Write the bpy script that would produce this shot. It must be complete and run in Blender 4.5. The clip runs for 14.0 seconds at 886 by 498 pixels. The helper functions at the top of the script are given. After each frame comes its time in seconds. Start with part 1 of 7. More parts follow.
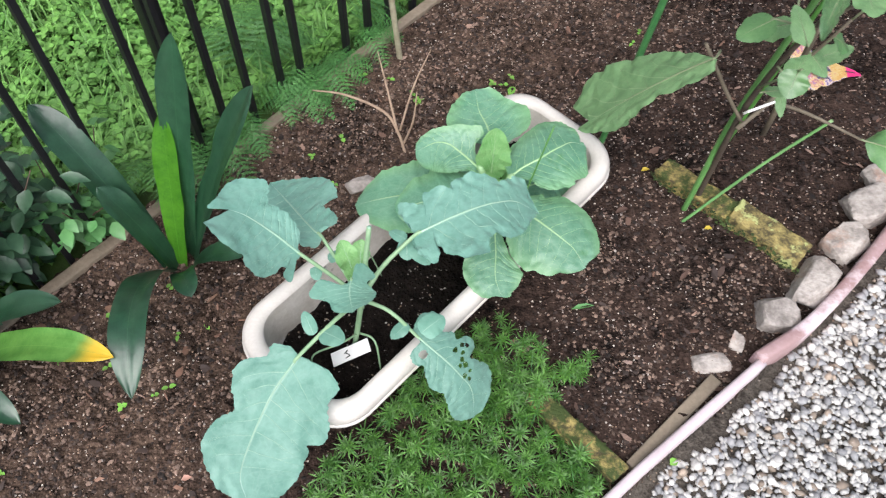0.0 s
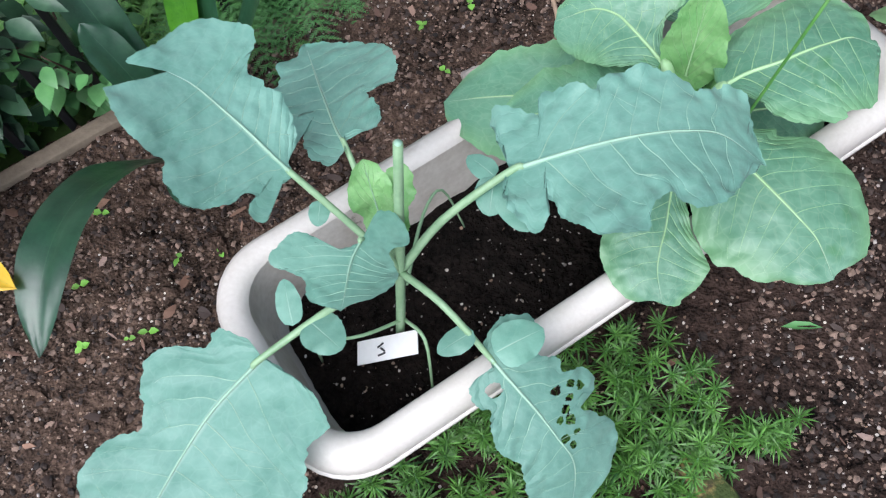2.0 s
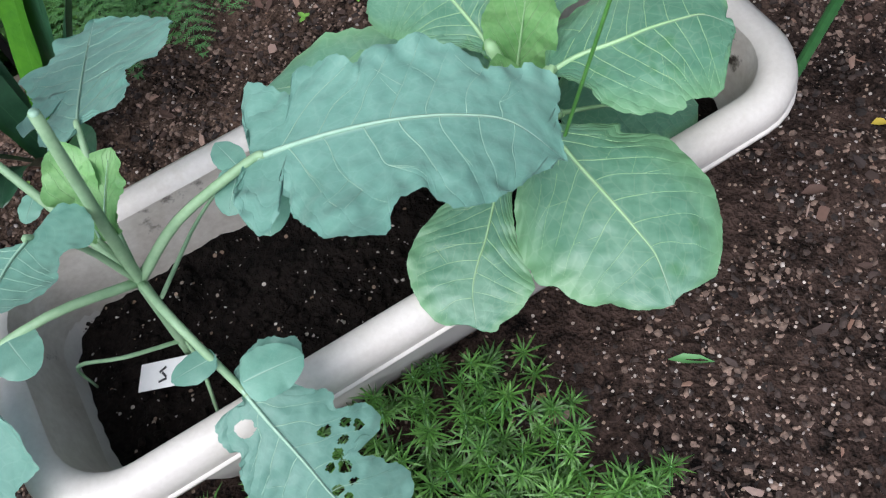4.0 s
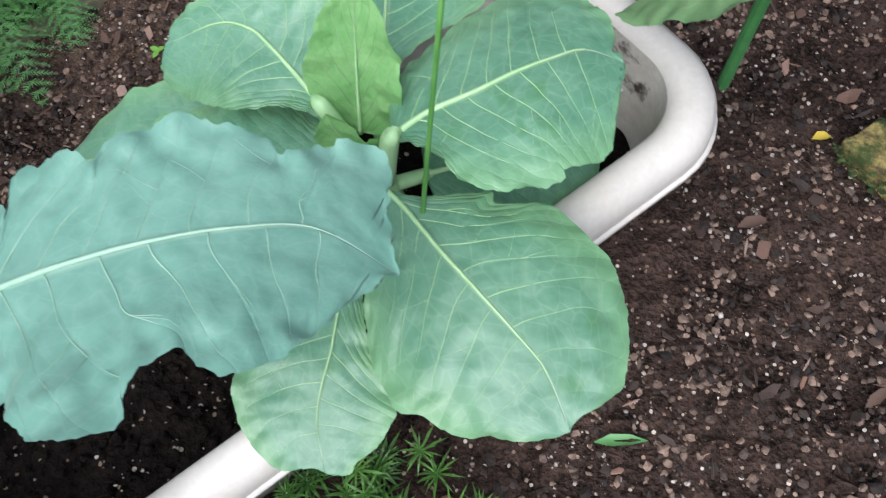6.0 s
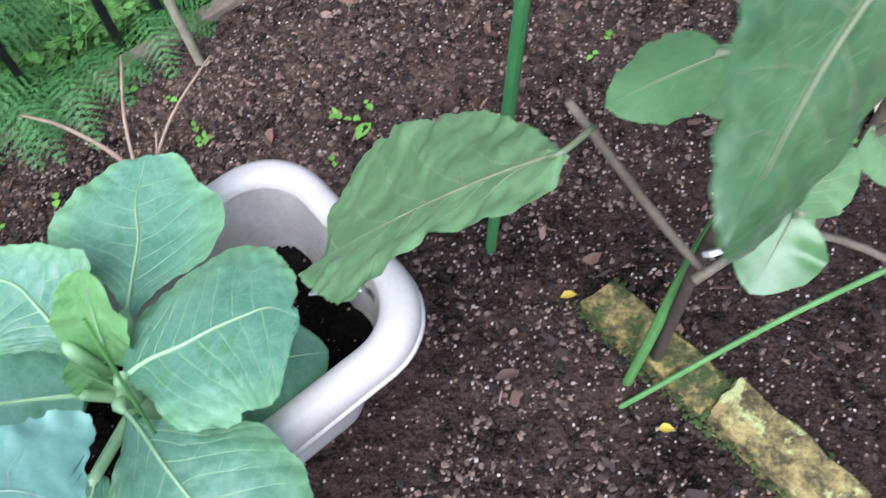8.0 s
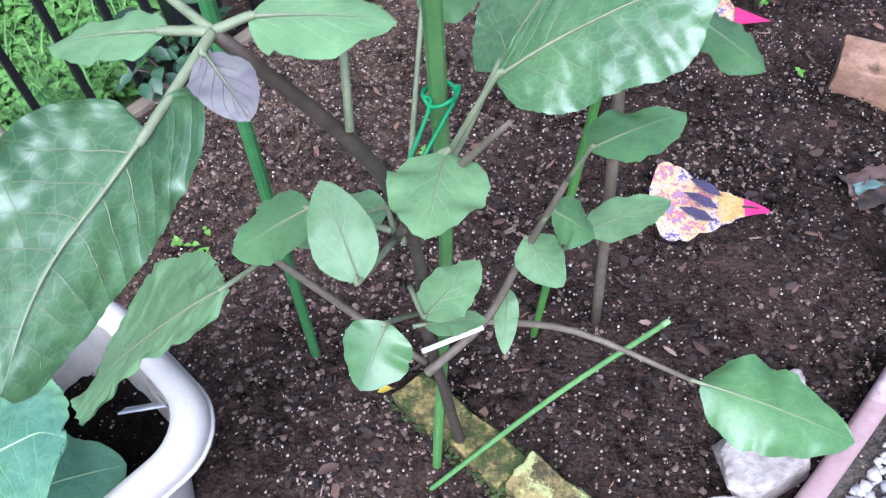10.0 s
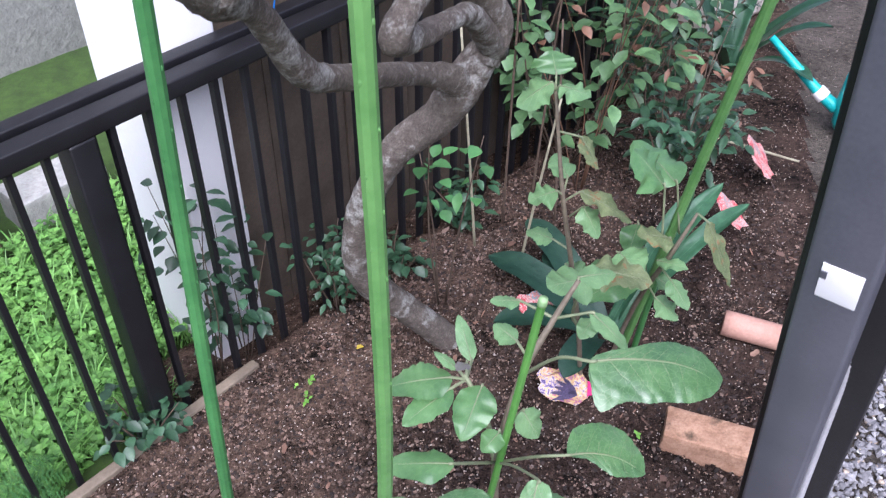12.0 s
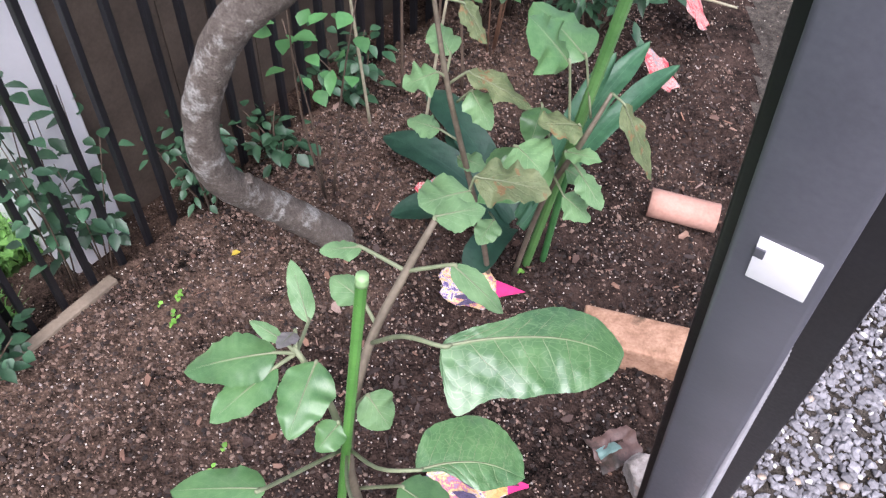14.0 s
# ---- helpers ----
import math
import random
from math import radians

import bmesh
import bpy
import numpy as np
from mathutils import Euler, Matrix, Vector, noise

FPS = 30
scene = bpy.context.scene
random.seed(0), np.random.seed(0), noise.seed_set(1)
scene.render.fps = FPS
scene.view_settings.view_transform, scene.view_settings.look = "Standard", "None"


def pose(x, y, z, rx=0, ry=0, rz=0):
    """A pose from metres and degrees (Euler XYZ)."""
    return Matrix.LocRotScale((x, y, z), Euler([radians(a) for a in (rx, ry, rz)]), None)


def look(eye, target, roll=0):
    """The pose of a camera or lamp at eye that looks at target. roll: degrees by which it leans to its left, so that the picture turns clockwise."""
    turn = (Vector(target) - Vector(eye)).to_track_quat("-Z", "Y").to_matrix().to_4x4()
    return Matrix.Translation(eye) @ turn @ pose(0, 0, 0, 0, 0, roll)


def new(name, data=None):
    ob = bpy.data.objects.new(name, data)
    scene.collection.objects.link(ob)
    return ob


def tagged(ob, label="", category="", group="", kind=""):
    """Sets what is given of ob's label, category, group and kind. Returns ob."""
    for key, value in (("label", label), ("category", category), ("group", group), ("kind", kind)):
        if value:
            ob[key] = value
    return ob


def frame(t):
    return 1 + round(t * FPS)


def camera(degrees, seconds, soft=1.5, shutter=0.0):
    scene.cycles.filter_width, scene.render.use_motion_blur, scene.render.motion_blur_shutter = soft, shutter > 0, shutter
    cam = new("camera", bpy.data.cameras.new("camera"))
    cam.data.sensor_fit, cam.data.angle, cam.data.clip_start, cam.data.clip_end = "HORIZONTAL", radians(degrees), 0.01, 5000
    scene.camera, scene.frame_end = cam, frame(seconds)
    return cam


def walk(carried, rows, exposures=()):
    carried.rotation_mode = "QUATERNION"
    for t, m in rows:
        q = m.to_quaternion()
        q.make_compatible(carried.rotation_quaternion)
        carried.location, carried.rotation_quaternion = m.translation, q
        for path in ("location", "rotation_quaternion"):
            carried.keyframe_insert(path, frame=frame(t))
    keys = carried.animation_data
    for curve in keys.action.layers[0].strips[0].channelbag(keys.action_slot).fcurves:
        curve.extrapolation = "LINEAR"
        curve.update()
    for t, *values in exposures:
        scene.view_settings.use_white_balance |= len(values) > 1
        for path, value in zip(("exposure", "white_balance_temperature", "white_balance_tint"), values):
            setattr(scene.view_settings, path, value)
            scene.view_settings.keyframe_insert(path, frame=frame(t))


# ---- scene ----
cam = camera(55.5, 14.0, soft=1.2, shutter=0.2)
PATH = [
    (0, (0.1888, 0.2063, 1.294), (0.1275, 1.472, -0.8612), 2.3),
    (0.5, (0.1375, 0.3113, 1.228), (0.02625, 1.469, -0.9863), 3.8),
    (1, (0.1512, 0.3912, 1.096), (-0.1975, 1.445, -1.145), -3.6),
    (1.5, (0.1875, 0.4562, 0.9563), (-0.2975, 1.412, -1.302), -10.1),
    (2, (0.215, 0.4988, 0.8563), (-0.315, 1.432, -1.401), -12.1),
    (2.5, (0.2375, 0.5287, 0.8013), (-0.3287, 1.474, -1.442), -12.9),
    (3, (0.2687, 0.5513, 0.7575), (-0.3213, 1.492, -1.482), -13.7),
    (3.5, (0.325, 0.5675, 0.74), (-0.2762, 1.524, -1.49), -13.3),
    (3.7, (0.3438, 0.5725, 0.7437), (-0.2612, 1.542, -1.48), -12.9),
    (5.8, (0.355, 0.7087, 0.665), (-0.1525, 1.711, -1.567), -11.5),
    (6, (0.3687, 0.7125, 0.65), (-0.1288, 1.696, -1.594), -12.5),
    (6.5, (0.3987, 0.7188, 0.6288), (-0.0675, 1.68, -1.631), -13.4),
    (7, (0.3775, 0.7325, 0.665), (-0.06625, 1.694, -1.6), -11.9),
    (7.5, (0.4188, 0.7625, 0.7437), (0.01, 1.779, -1.504), -9.2),
    (8, (0.5125, 0.7888, 0.7913), (0.1463, 1.943, -1.396), -6.5),
    (8.2, (0.54, 0.8013, 0.81), (0.1862, 2.015, -1.346), -5.9),
    (10.3, (0.697, 0.779, 0.905), (0.472, 1.942, -0.706), -5.9),
    (10.5, (0.701, 0.781, 0.938), (0.484, 1.989, -0.641), -4.8),
    (10.8, (0.700, 0.777, 1.014), (0.504, 2.063, -0.505), -3.5),
    (11, (0.699, 0.770, 1.065), (0.529, 2.108, -0.413), -2.2),
    (11.2, (0.700, 0.757, 1.110), (0.554, 2.144, -0.324), -1.5),
    (11.5, (0.697, 0.736, 1.182), (0.587, 2.185, -0.192), -0.7),
    (12, (0.682, 0.724, 1.276), (0.6525, 2.626, -0.3363), 1.1),
    (12.5, (0.7188, 0.7662, 1.305), (0.7412, 2.706, -0.2737), 2.0),
    (13, (0.75, 0.8025, 1.28), (0.7662, 2.675, -0.3775), 2.6),
    (13.5, (0.7612, 0.8812, 1.225), (0.84, 2.611, -0.5775), 2.7),
    (14, (0.7825, 0.9463, 1.172), (0.9175, 2.529, -0.7575), 2.6),
]
walk(cam, [(t, look(eye, target, roll)) for t, eye, target, roll in PATH], [(0.0, 0.71, 6300, 13), (2.0, 0.58, 5900, 13), (3.5, 0.38, 5950, 13), (6.5, 0.66, 6000, 12), (8.0, 0.86, 5500, 17), (10.5, 1.10, 5250, 20), (11.5, 1.02, 5500, 23), (12.5, 1.02, 5900, 22), (14.0, 1.15, 6050, 23)])

# ---- light ----
world = bpy.data.worlds.new("sky_world")
scene.world = world
world.use_nodes = True
wn = world.node_tree.nodes
sky = wn.new("ShaderNodeTexSky")
sky.sky_type, sky.sun_disc = "NISHITA", False
SUN_EL, SUN_AZ = radians(56), radians(180)
sky.sun_elevation, sky.sun_rotation = SUN_EL, SUN_AZ
sky.dust_density, sky.air_density = 4.0, 1.0
desat = wn.new("ShaderNodeHueSaturation")
desat.inputs["Saturation"].default_value = 0.75
world.node_tree.links.new(sky.outputs[0], desat.inputs["Color"])
world.node_tree.links.new(desat.outputs[0], wn["Background"].inputs[0])
wn["Background"].inputs[1].default_value = 0.105
sun = new("sun", bpy.data.lights.new("sun", "SUN"))
sun.data.energy, sun.data.angle, sun.data.color = 2.6, radians(60), (1.0, 0.99, 0.97)
sun.matrix_world = look((0, 0, 0), (-math.sin(SUN_AZ) * math.cos(SUN_EL), -math.cos(SUN_AZ) * math.cos(SUN_EL), -math.sin(SUN_EL)))

# ---- frame of the bed: u runs along planter, fence and timber, v across towards the fence ----
UD, VD = Vector((0.617, 0.787, 0)), Vector((-0.787, 0.617, 0))


def bed(u, v, z=0.0):
    return UD * u + VD * v + Vector((0, 0, z))


# ---- helpers ----
def flush(name, verts, faces, smooth=True, uvs=None, mats=(), mat_ids=None):
    me = bpy.data.meshes.new(name)
    me.from_pydata([tuple(v) for v in verts], [], [tuple(f) for f in faces])
    if smooth:
        me.shade_smooth()
    for m in mats:
        me.materials.append(m)
    if mat_ids is not None:
        me.polygons.foreach_set("material_index", np.array(mat_ids, dtype=np.int32))
    if uvs is not None:
        layer = me.uv_layers.new(name="UVMap")
        idx = np.zeros(len(me.loops), dtype=np.int32)
        me.loops.foreach_get("vertex_index", idx)
        layer.data.foreach_set("uv", np.array(uvs, dtype=np.float32)[idx].ravel())
    me.update()
    return me


def thing(name, at, label, category, group="", kind=""):
    ob = new(name)
    ob.location = at
    ob.empty_display_size = 0.02
    return tagged(ob, label, category, group, kind)


def base_of(ob):
    p = Vector((0, 0, 0))
    while ob is not None:
        p += ob.location
        ob = ob.parent
    return p


def part(name, shape, material, parent, label="", smooth=True):
    """shape: a mesh, a bmesh or (verts, faces[, uvs]), in world metres."""
    if isinstance(shape, bmesh.types.BMesh):
        me = bpy.data.meshes.new(name)
        shape.to_mesh(me)
        shape.free()
        if smooth:
            me.shade_smooth()
    elif isinstance(shape, tuple):
        me = flush(name, shape[0], shape[1], smooth, shape[2] if len(shape) > 2 else None)
    else:
        me = shape
    if material is not None and not me.materials:
        me.materials.append(material)
    ob = new(name, me)
    if parent is not None:
        ob.parent = parent
        me.transform(Matrix.Translation(-base_of(parent)))
    if label:
        ob["label"] = label
    return ob


def solo(name, shape, material, label, category, group="", kind="", smooth=True):
    return tagged(part(name, shape, material, None, "", smooth), label, category, group, kind)


def placed(name, me, parent, at, turn=(0, 0, 0), size=(1, 1, 1)):
    """A piece that shares its mesh, at a world place."""
    ob = new(name, me)
    if parent is not None:
        ob.parent = parent
        at = Vector(at) - base_of(parent)
    ob.location, ob.rotation_euler, ob.scale = at, turn, size
    return ob


def spline(points, n):
    """n + 1 points on a smooth curve through the given ones."""
    P = [Vector(p) for p in points]
    P = [P[0] * 2 - P[1]] + P + [P[-1] * 2 - P[-2]]
    out = []
    for i in range(n + 1):
        x = i / n * (len(P) - 3)
        k = min(int(x), len(P) - 4)
        t = x - k
        a, b, c, d = P[k:k + 4]
        out.append(0.5 * ((2 * b) + (c - a) * t + (2 * a - 5 * b + 4 * c - d) * t * t + (3 * b - a - 3 * c + d) * t ** 3))
    return out


def tube(points, radii, sides=8, steps=None, rough=0.0, seed=0, flat=1.0):
    """A tapered tube along a smooth curve, closed at both ends."""
    n = steps or max(2, 4 * (len(points) - 1))
    c = spline(points, n)
    r = np.interp(np.linspace(0, 1, n + 1), np.linspace(0, 1, len(radii)), radii)
    verts, faces = [], []
    side = None
    for i, p in enumerate(c):
        t = (c[min(i + 1, n)] - c[max(i - 1, 0)]).normalized()
        if side is None:
            side = t.orthogonal().normalized()
        side = (side - t * side.dot(t)).normalized()
        other = t.cross(side)
        for j in range(sides):
            a = 2 * math.pi * j / sides
            k = r[i]
            if rough:
                k *= 1 + rough * noise.noise(p * 60 + Vector((math.cos(a) * 1.2, math.sin(a) * 1.2, seed)))
                k *= 1 + rough * 0.7 * noise.noise(p * 22 + Vector((math.cos(a), math.sin(a), seed + 7)))
            verts.append(p + side * (math.cos(a) * k) + other * (math.sin(a) * k * flat))
    for i in range(n):
        for j in range(sides):
            faces.append((i * sides + j, i * sides + (j + 1) % sides, (i + 1) * sides + (j + 1) % sides, (i + 1) * sides + j))
    faces.append(tuple(range(sides))[::-1])
    faces.append(tuple(n * sides + j for j in range(sides)))
    return verts, faces


def joined(*shapes):
    verts, faces = [], []
    for s in shapes:
        o = len(verts)
        verts += list(s[0])
        faces += [tuple(i + o for i in f) for f in s[1]]
    return verts, faces


def slab(size, at, turn=0.0, bevel=0.004, rough=0.0, seed=0, tilt=(0, 0), cuts=0):
    """A bevelled box with its lower face's middle at `at`, turned about z, its faces worn by noise."""
    bm = bmesh.new()
    bmesh.ops.create_cube(bm, size=1)
    bmesh.ops.scale(bm, vec=size, verts=bm.verts)
    bmesh.ops.bevel(bm, geom=bm.edges[:], offset=bevel, segments=2, affect="EDGES", profile=0.6)
    if cuts:
        bmesh.ops.subdivide_edges(bm, edges=bm.edges[:], cuts=cuts, use_grid_fill=True)
    if rough:
        for v in bm.verts:
            v.co += v.co.normalized() * rough * (noise.noise(v.co * 28 + Vector((seed, 0, 0))) + 0.5 * noise.noise(v.co * 90 + Vector((seed, 5, 0))))
    m = Matrix.Translation(Vector(at) + Vector((0, 0, size[2] / 2))) @ Euler((tilt[0], tilt[1], turn)).to_matrix().to_4x4()
    bm.transform(m)
    return bm


def rock(size, at, seed, turn=0.0, sub=2, sharp=0.25):
    bm = bmesh.new()
    bmesh.ops.create_icosphere(bm, subdivisions=sub, radius=1)
    off = Vector((seed * 3.7, seed * 1.3, 0))
    for v in bm.verts:
        d = v.co.normalized()
        q = max(abs(d.x), abs(d.y), abs(d.z))
        k = 0.78 / q ** 0.75 * (1 + sharp * noise.noise(d * 1.3 + off) + 0.08 * noise.noise(d * 4 + off))
        v.co = d * k
    bmesh.ops.scale(bm, vec=Vector(size) / 2, verts=bm.verts)
    bm.transform(Matrix.Translation(Vector(at) + Vector((0, 0, size[2] * 0.38))) @ Euler((0.1 * math.sin(seed), 0.1 * math.cos(seed), turn)).to_matrix().to_4x4())
    return bm


def cut_stone(size, at, seed, turn=0.0):
    """A blocky stone broken along a dozen planes, with slightly worn faces."""
    rng = random.Random(seed)
    planes = []
    for n in ((1, 0, 0), (-1, 0, 0), (0, 1, 0), (0, -1, 0), (0, 0, 1), (0, 0, -1)):
        planes.append((Vector((n[0] + rng.uniform(-0.25, 0.25), n[1] + rng.uniform(-0.25, 0.25), n[2] + rng.uniform(-0.25, 0.25))).normalized(), rng.uniform(0.85, 1.0)))
    for k in range(7):
        planes.append((Vector((rng.uniform(-1, 1), rng.uniform(-1, 1), rng.uniform(-0.4, 1))).normalized(), rng.uniform(0.98, 1.2)))
    bm = bmesh.new()
    bmesh.ops.create_icosphere(bm, subdivisions=4, radius=1)
    off = Vector((seed * 3.7, seed * 1.3, 0))
    for v in bm.verts:
        d = v.co.normalized()
        k = min(h / max(1e-3, d.dot(n)) for n, h in planes if d.dot(n) > 0.05)
        v.co = d * k * (1 + 0.035 * noise.noise(d * 4 + off) + 0.02 * noise.noise(d * 13 + off))
    bmesh.ops.scale(bm, vec=Vector(size) / 2, verts=bm.verts)
    bm.transform(Matrix.Translation(Vector(at) + Vector((0, 0, size[2] * 0.38))) @ Euler((0.15 * math.sin(seed), 0.15 * math.cos(seed), turn)).to_matrix().to_4x4())
    return bm


# ---- materials ----
def nodes_of(name):
    m = bpy.data.materials.new(name)
    m.use_nodes = True
    return m, m.node_tree.nodes, m.node_tree.links, m.node_tree.nodes["Principled BSDF"]


def value(nt, op, a, b=None, clamp=False):
    n = nt.nodes.new("ShaderNodeMath")
    n.operation, n.use_clamp = op, clamp
    for i, x in enumerate((a, b)):
        if x is None:
            continue
        if isinstance(x, (int, float)):
            n.inputs[i].default_value = x
        else:
            nt.links.new(x, n.inputs[i])
    return n.outputs[0]


def grain(nt, coord, scale, detail=4, rough=0.55):
    n = nt.nodes.new("ShaderNodeTexNoise")
    n.inputs["Scale"].default_value, n.inputs["Detail"].default_value, n.inputs["Roughness"].default_value = scale, detail, rough
    nt.links.new(coord, n.inputs["Vector"])
    return n.outputs["Fac"]


def cells(nt, coord, scale, feature="F1", out="Distance"):
    n = nt.nodes.new("ShaderNodeTexVoronoi")
    n.feature = feature
    n.inputs["Scale"].default_value = scale
    nt.links.new(coord, n.inputs["Vector"])
    return n.outputs[out]


def ramp(nt, fac, stops):
    n = nt.nodes.new("ShaderNodeValToRGB")
    e = n.color_ramp.elements
    while len(e) < len(stops):
        e.new(0.5)
    for el, (p, c) in zip(e, stops):
        el.position, el.color = p, (*c, 1) if len(c) == 3 else c
    nt.links.new(fac, n.inputs[0])
    return n.outputs[0]


def blend(nt, fac, a, b, mode="MIX"):
    n = nt.nodes.new("ShaderNodeMix")
    n.data_type, n.blend_type = "RGBA", mode
    for sock, x in ((n.inputs[0], fac), (n.inputs[6], a), (n.inputs[7], b)):
        if isinstance(x, (int, float)):
            sock.default_value = x
        elif isinstance(x, tuple):
            sock.default_value = (*x, 1)
        else:
            nt.links.new(x, sock)
    return n.outputs[2]


def relief(nt, bsdf, height, strength, distance):
    n = nt.nodes.new("ShaderNodeBump")
    n.inputs["Strength"].default_value, n.inputs["Distance"].default_value = strength, distance
    nt.links.new(height, n.inputs["Height"])
    nt.links.new(n.outputs[0], bsdf.inputs["Normal"])


def object_coord(nt):
    return nt.nodes.new("ShaderNodeTexCoord").outputs["Object"]


def plain(name, dark, light, scale=30, rough=0.6, bump=0.2, fine=200, metal=0.0, vary=0.0, stain=None, spread=(0.3, 0.7), coat=0.0, island=False):
    """Two-scale surface: soft patches, fine grain and, where given, stains."""
    m, N, L, B = nodes_of(name)
    nt = m.node_tree
    co = object_coord(nt)
    big, small = grain(nt, co, scale, 5), grain(nt, co, fine, 3)
    mixed = value(nt, "ADD", value(nt, "MULTIPLY", big, 0.65), value(nt, "MULTIPLY", small, 0.35))
    c = ramp(nt, mixed, [(spread[0], dark), (spread[1], light)])
    if stain:
        c = blend(nt, ramp(nt, grain(nt, co, scale * 0.45, 6, 0.7), [(stain[1], (0, 0, 0)), (stain[1] + stain[2], (1, 1, 1))]), c, stain[0])
    if vary:
        h = N.new("ShaderNodeHueSaturation")
        src = N.new("ShaderNodeNewGeometry").outputs["Random Per Island"] if island else N.new("ShaderNodeObjectInfo").outputs["Random"]
        L.new(value(nt, "ADD", value(nt, "MULTIPLY", src, vary * 2), 1 - vary), h.inputs["Value"])
        L.new(c, h.inputs["Color"])
        c = h.outputs[0]
    L.new(c, B.inputs["Base Color"])
    L.new(value(nt, "ADD", value(nt, "MULTIPLY", small, 0.25), rough - 0.12), B.inputs["Roughness"])
    B.inputs["Metallic"].default_value = metal
    B.inputs["Coat Weight"].default_value = coat
    if bump:
        relief(nt, B, value(nt, "ADD", big, value(nt, "MULTIPLY", small, 0.5)), bump, 0.004)
    return m


def leafy(name, dark, light, vein, ribs=7.0, sweep=0.55, net=9.0, rough=0.5, width=0.055, bump=0.5, tip=None, through_light=0.25, scale=40, tip_at=0.86, spots=None, wax=0.0, coat=0.0, net_show=0.12, forks=0.0, wetness=None, ribbed=1.0, margin=None, bulge=None):
    """A leaf: s runs along the blade (UV x), v across it (UV y); side ribs sweep forward, a fine net between them."""
    m, N, L, B = nodes_of(name)
    nt = m.node_tree
    tc = N.new("ShaderNodeTexCoord")
    sep = N.new("ShaderNodeSeparateXYZ")
    L.new(tc.outputs["UV"], sep.inputs[0])
    s = sep.outputs[0]
    v = value(nt, "ABSOLUTE", value(nt, "MULTIPLY", value(nt, "SUBTRACT", sep.outputs[1], 0.5), 2.0))
    signed = value(nt, "SUBTRACT", sep.outputs[1], 0.5)
    co = tc.outputs["Object"]
    patch, fine = grain(nt, co, scale, 5), grain(nt, co, scale * 7, 3)
    wob = value(nt, "MULTIPLY", value(nt, "SUBTRACT", grain(nt, co, scale * 0.7, 2, 0.4), 0.5), 0.16)
    lane = value(nt, "ADD", value(nt, "SUBTRACT", s, value(nt, "MULTIPLY", value(nt, "POWER", v, 0.85), sweep)), value(nt, "ADD", wob, value(nt, "MULTIPLY", value(nt, "GREATER_THAN", signed, 0.0), 0.06)))
    lane = value(nt, "FRACT", value(nt, "ADD", value(nt, "MULTIPLY", lane, ribs), 20.0))
    off = value(nt, "ABSOLUTE", value(nt, "SUBTRACT", lane, 0.5))
    reach = value(nt, "MULTIPLY", value(nt, "SUBTRACT", 1.08, v), width * 1.0)
    side_rib = value(nt, "SUBTRACT", 1.0, value(nt, "DIVIDE", off, value(nt, "ADD", reach, 0.012)), True)
    main_rib = value(nt, "SUBTRACT", 1.0, value(nt, "DIVIDE", v, value(nt, "MULTIPLY", value(nt, "SUBTRACT", 1.15, s), 0.055)), True)
    webs = cells(nt, tc.outputs["UV"], net, "DISTANCE_TO_EDGE")
    web = value(nt, "SUBTRACT", 1.0, value(nt, "MULTIPLY", webs, 16.0), True)
    fork = value(nt, "FRACT", value(nt, "ADD", value(nt, "MULTIPLY", value(nt, "ADD", value(nt, "SUBTRACT", s, value(nt, "MULTIPLY", v, sweep * 0.35)), value(nt, "MULTIPLY", wob, 1.6)), ribs * 1.35), 20.3))
    fork = value(nt, "SUBTRACT", 1.0, value(nt, "DIVIDE", value(nt, "ABSOLUTE", value(nt, "SUBTRACT", fork, 0.5)), width * 0.7), True)
    fork = value(nt, "MULTIPLY", fork, value(nt, "MULTIPLY", value(nt, "SUBTRACT", v, 0.3), forks, True), True)
    side_rib = value(nt, "MAXIMUM", value(nt, "MULTIPLY", side_rib, value(nt, "SUBTRACT", 1.15, value(nt, "MULTIPLY", v, 0.75)), True), fork)
    side_rib = value(nt, "MULTIPLY", side_rib, ribbed)
    veins = value(nt, "MAXIMUM", value(nt, "MAXIMUM", value(nt, "MULTIPLY", side_rib, 0.85), main_rib), value(nt, "MULTIPLY", web, net_show))
    body = ramp(nt, value(nt, "ADD", value(nt, "MULTIPLY", patch, 0.7), value(nt, "MULTIPLY", fine, 0.3)), [(0.32, dark), (0.66, light)])
    if spots:
        body = blend(nt, ramp(nt, grain(nt, co, scale * 1.6, 3, 0.6), [(spots[1], (0, 0, 0)), (spots[1] + 0.05, (1, 1, 1))]), body, spots[0])
    if wetness:
        damp = ramp(nt, grain(nt, co, scale * 0.55, 4, 0.6), [(wetness[1], (0, 0, 0)), (wetness[1] + 0.07, (1, 1, 1))])
        body = blend(nt, value(nt, "MULTIPLY", damp, 0.6), body, wetness[0])
    if margin:
        body = blend(nt, value(nt, "MULTIPLY", ramp(nt, value(nt, "ADD", v, value(nt, "MULTIPLY", wob, 2.0)), [(0.55, (0, 0, 0)), (1.0, (1, 1, 1))]), 0.7), body, margin)
    if tip:
        body = blend(nt, ramp(nt, value(nt, "ADD", s, wob), [(tip_at, (0, 0, 0)), (min(1, tip_at + 0.1), (1, 1, 1))]), body, tip)
    c = blend(nt, value(nt, "MULTIPLY", veins, 0.8), body, vein)
    h = N.new("ShaderNodeHueSaturation")
    L.new(value(nt, "ADD", value(nt, "MULTIPLY", N.new("ShaderNodeObjectInfo").outputs["Random"], 0.24), 0.88), h.inputs["Value"])
    L.new(c, h.inputs["Color"])
    c = h.outputs[0]
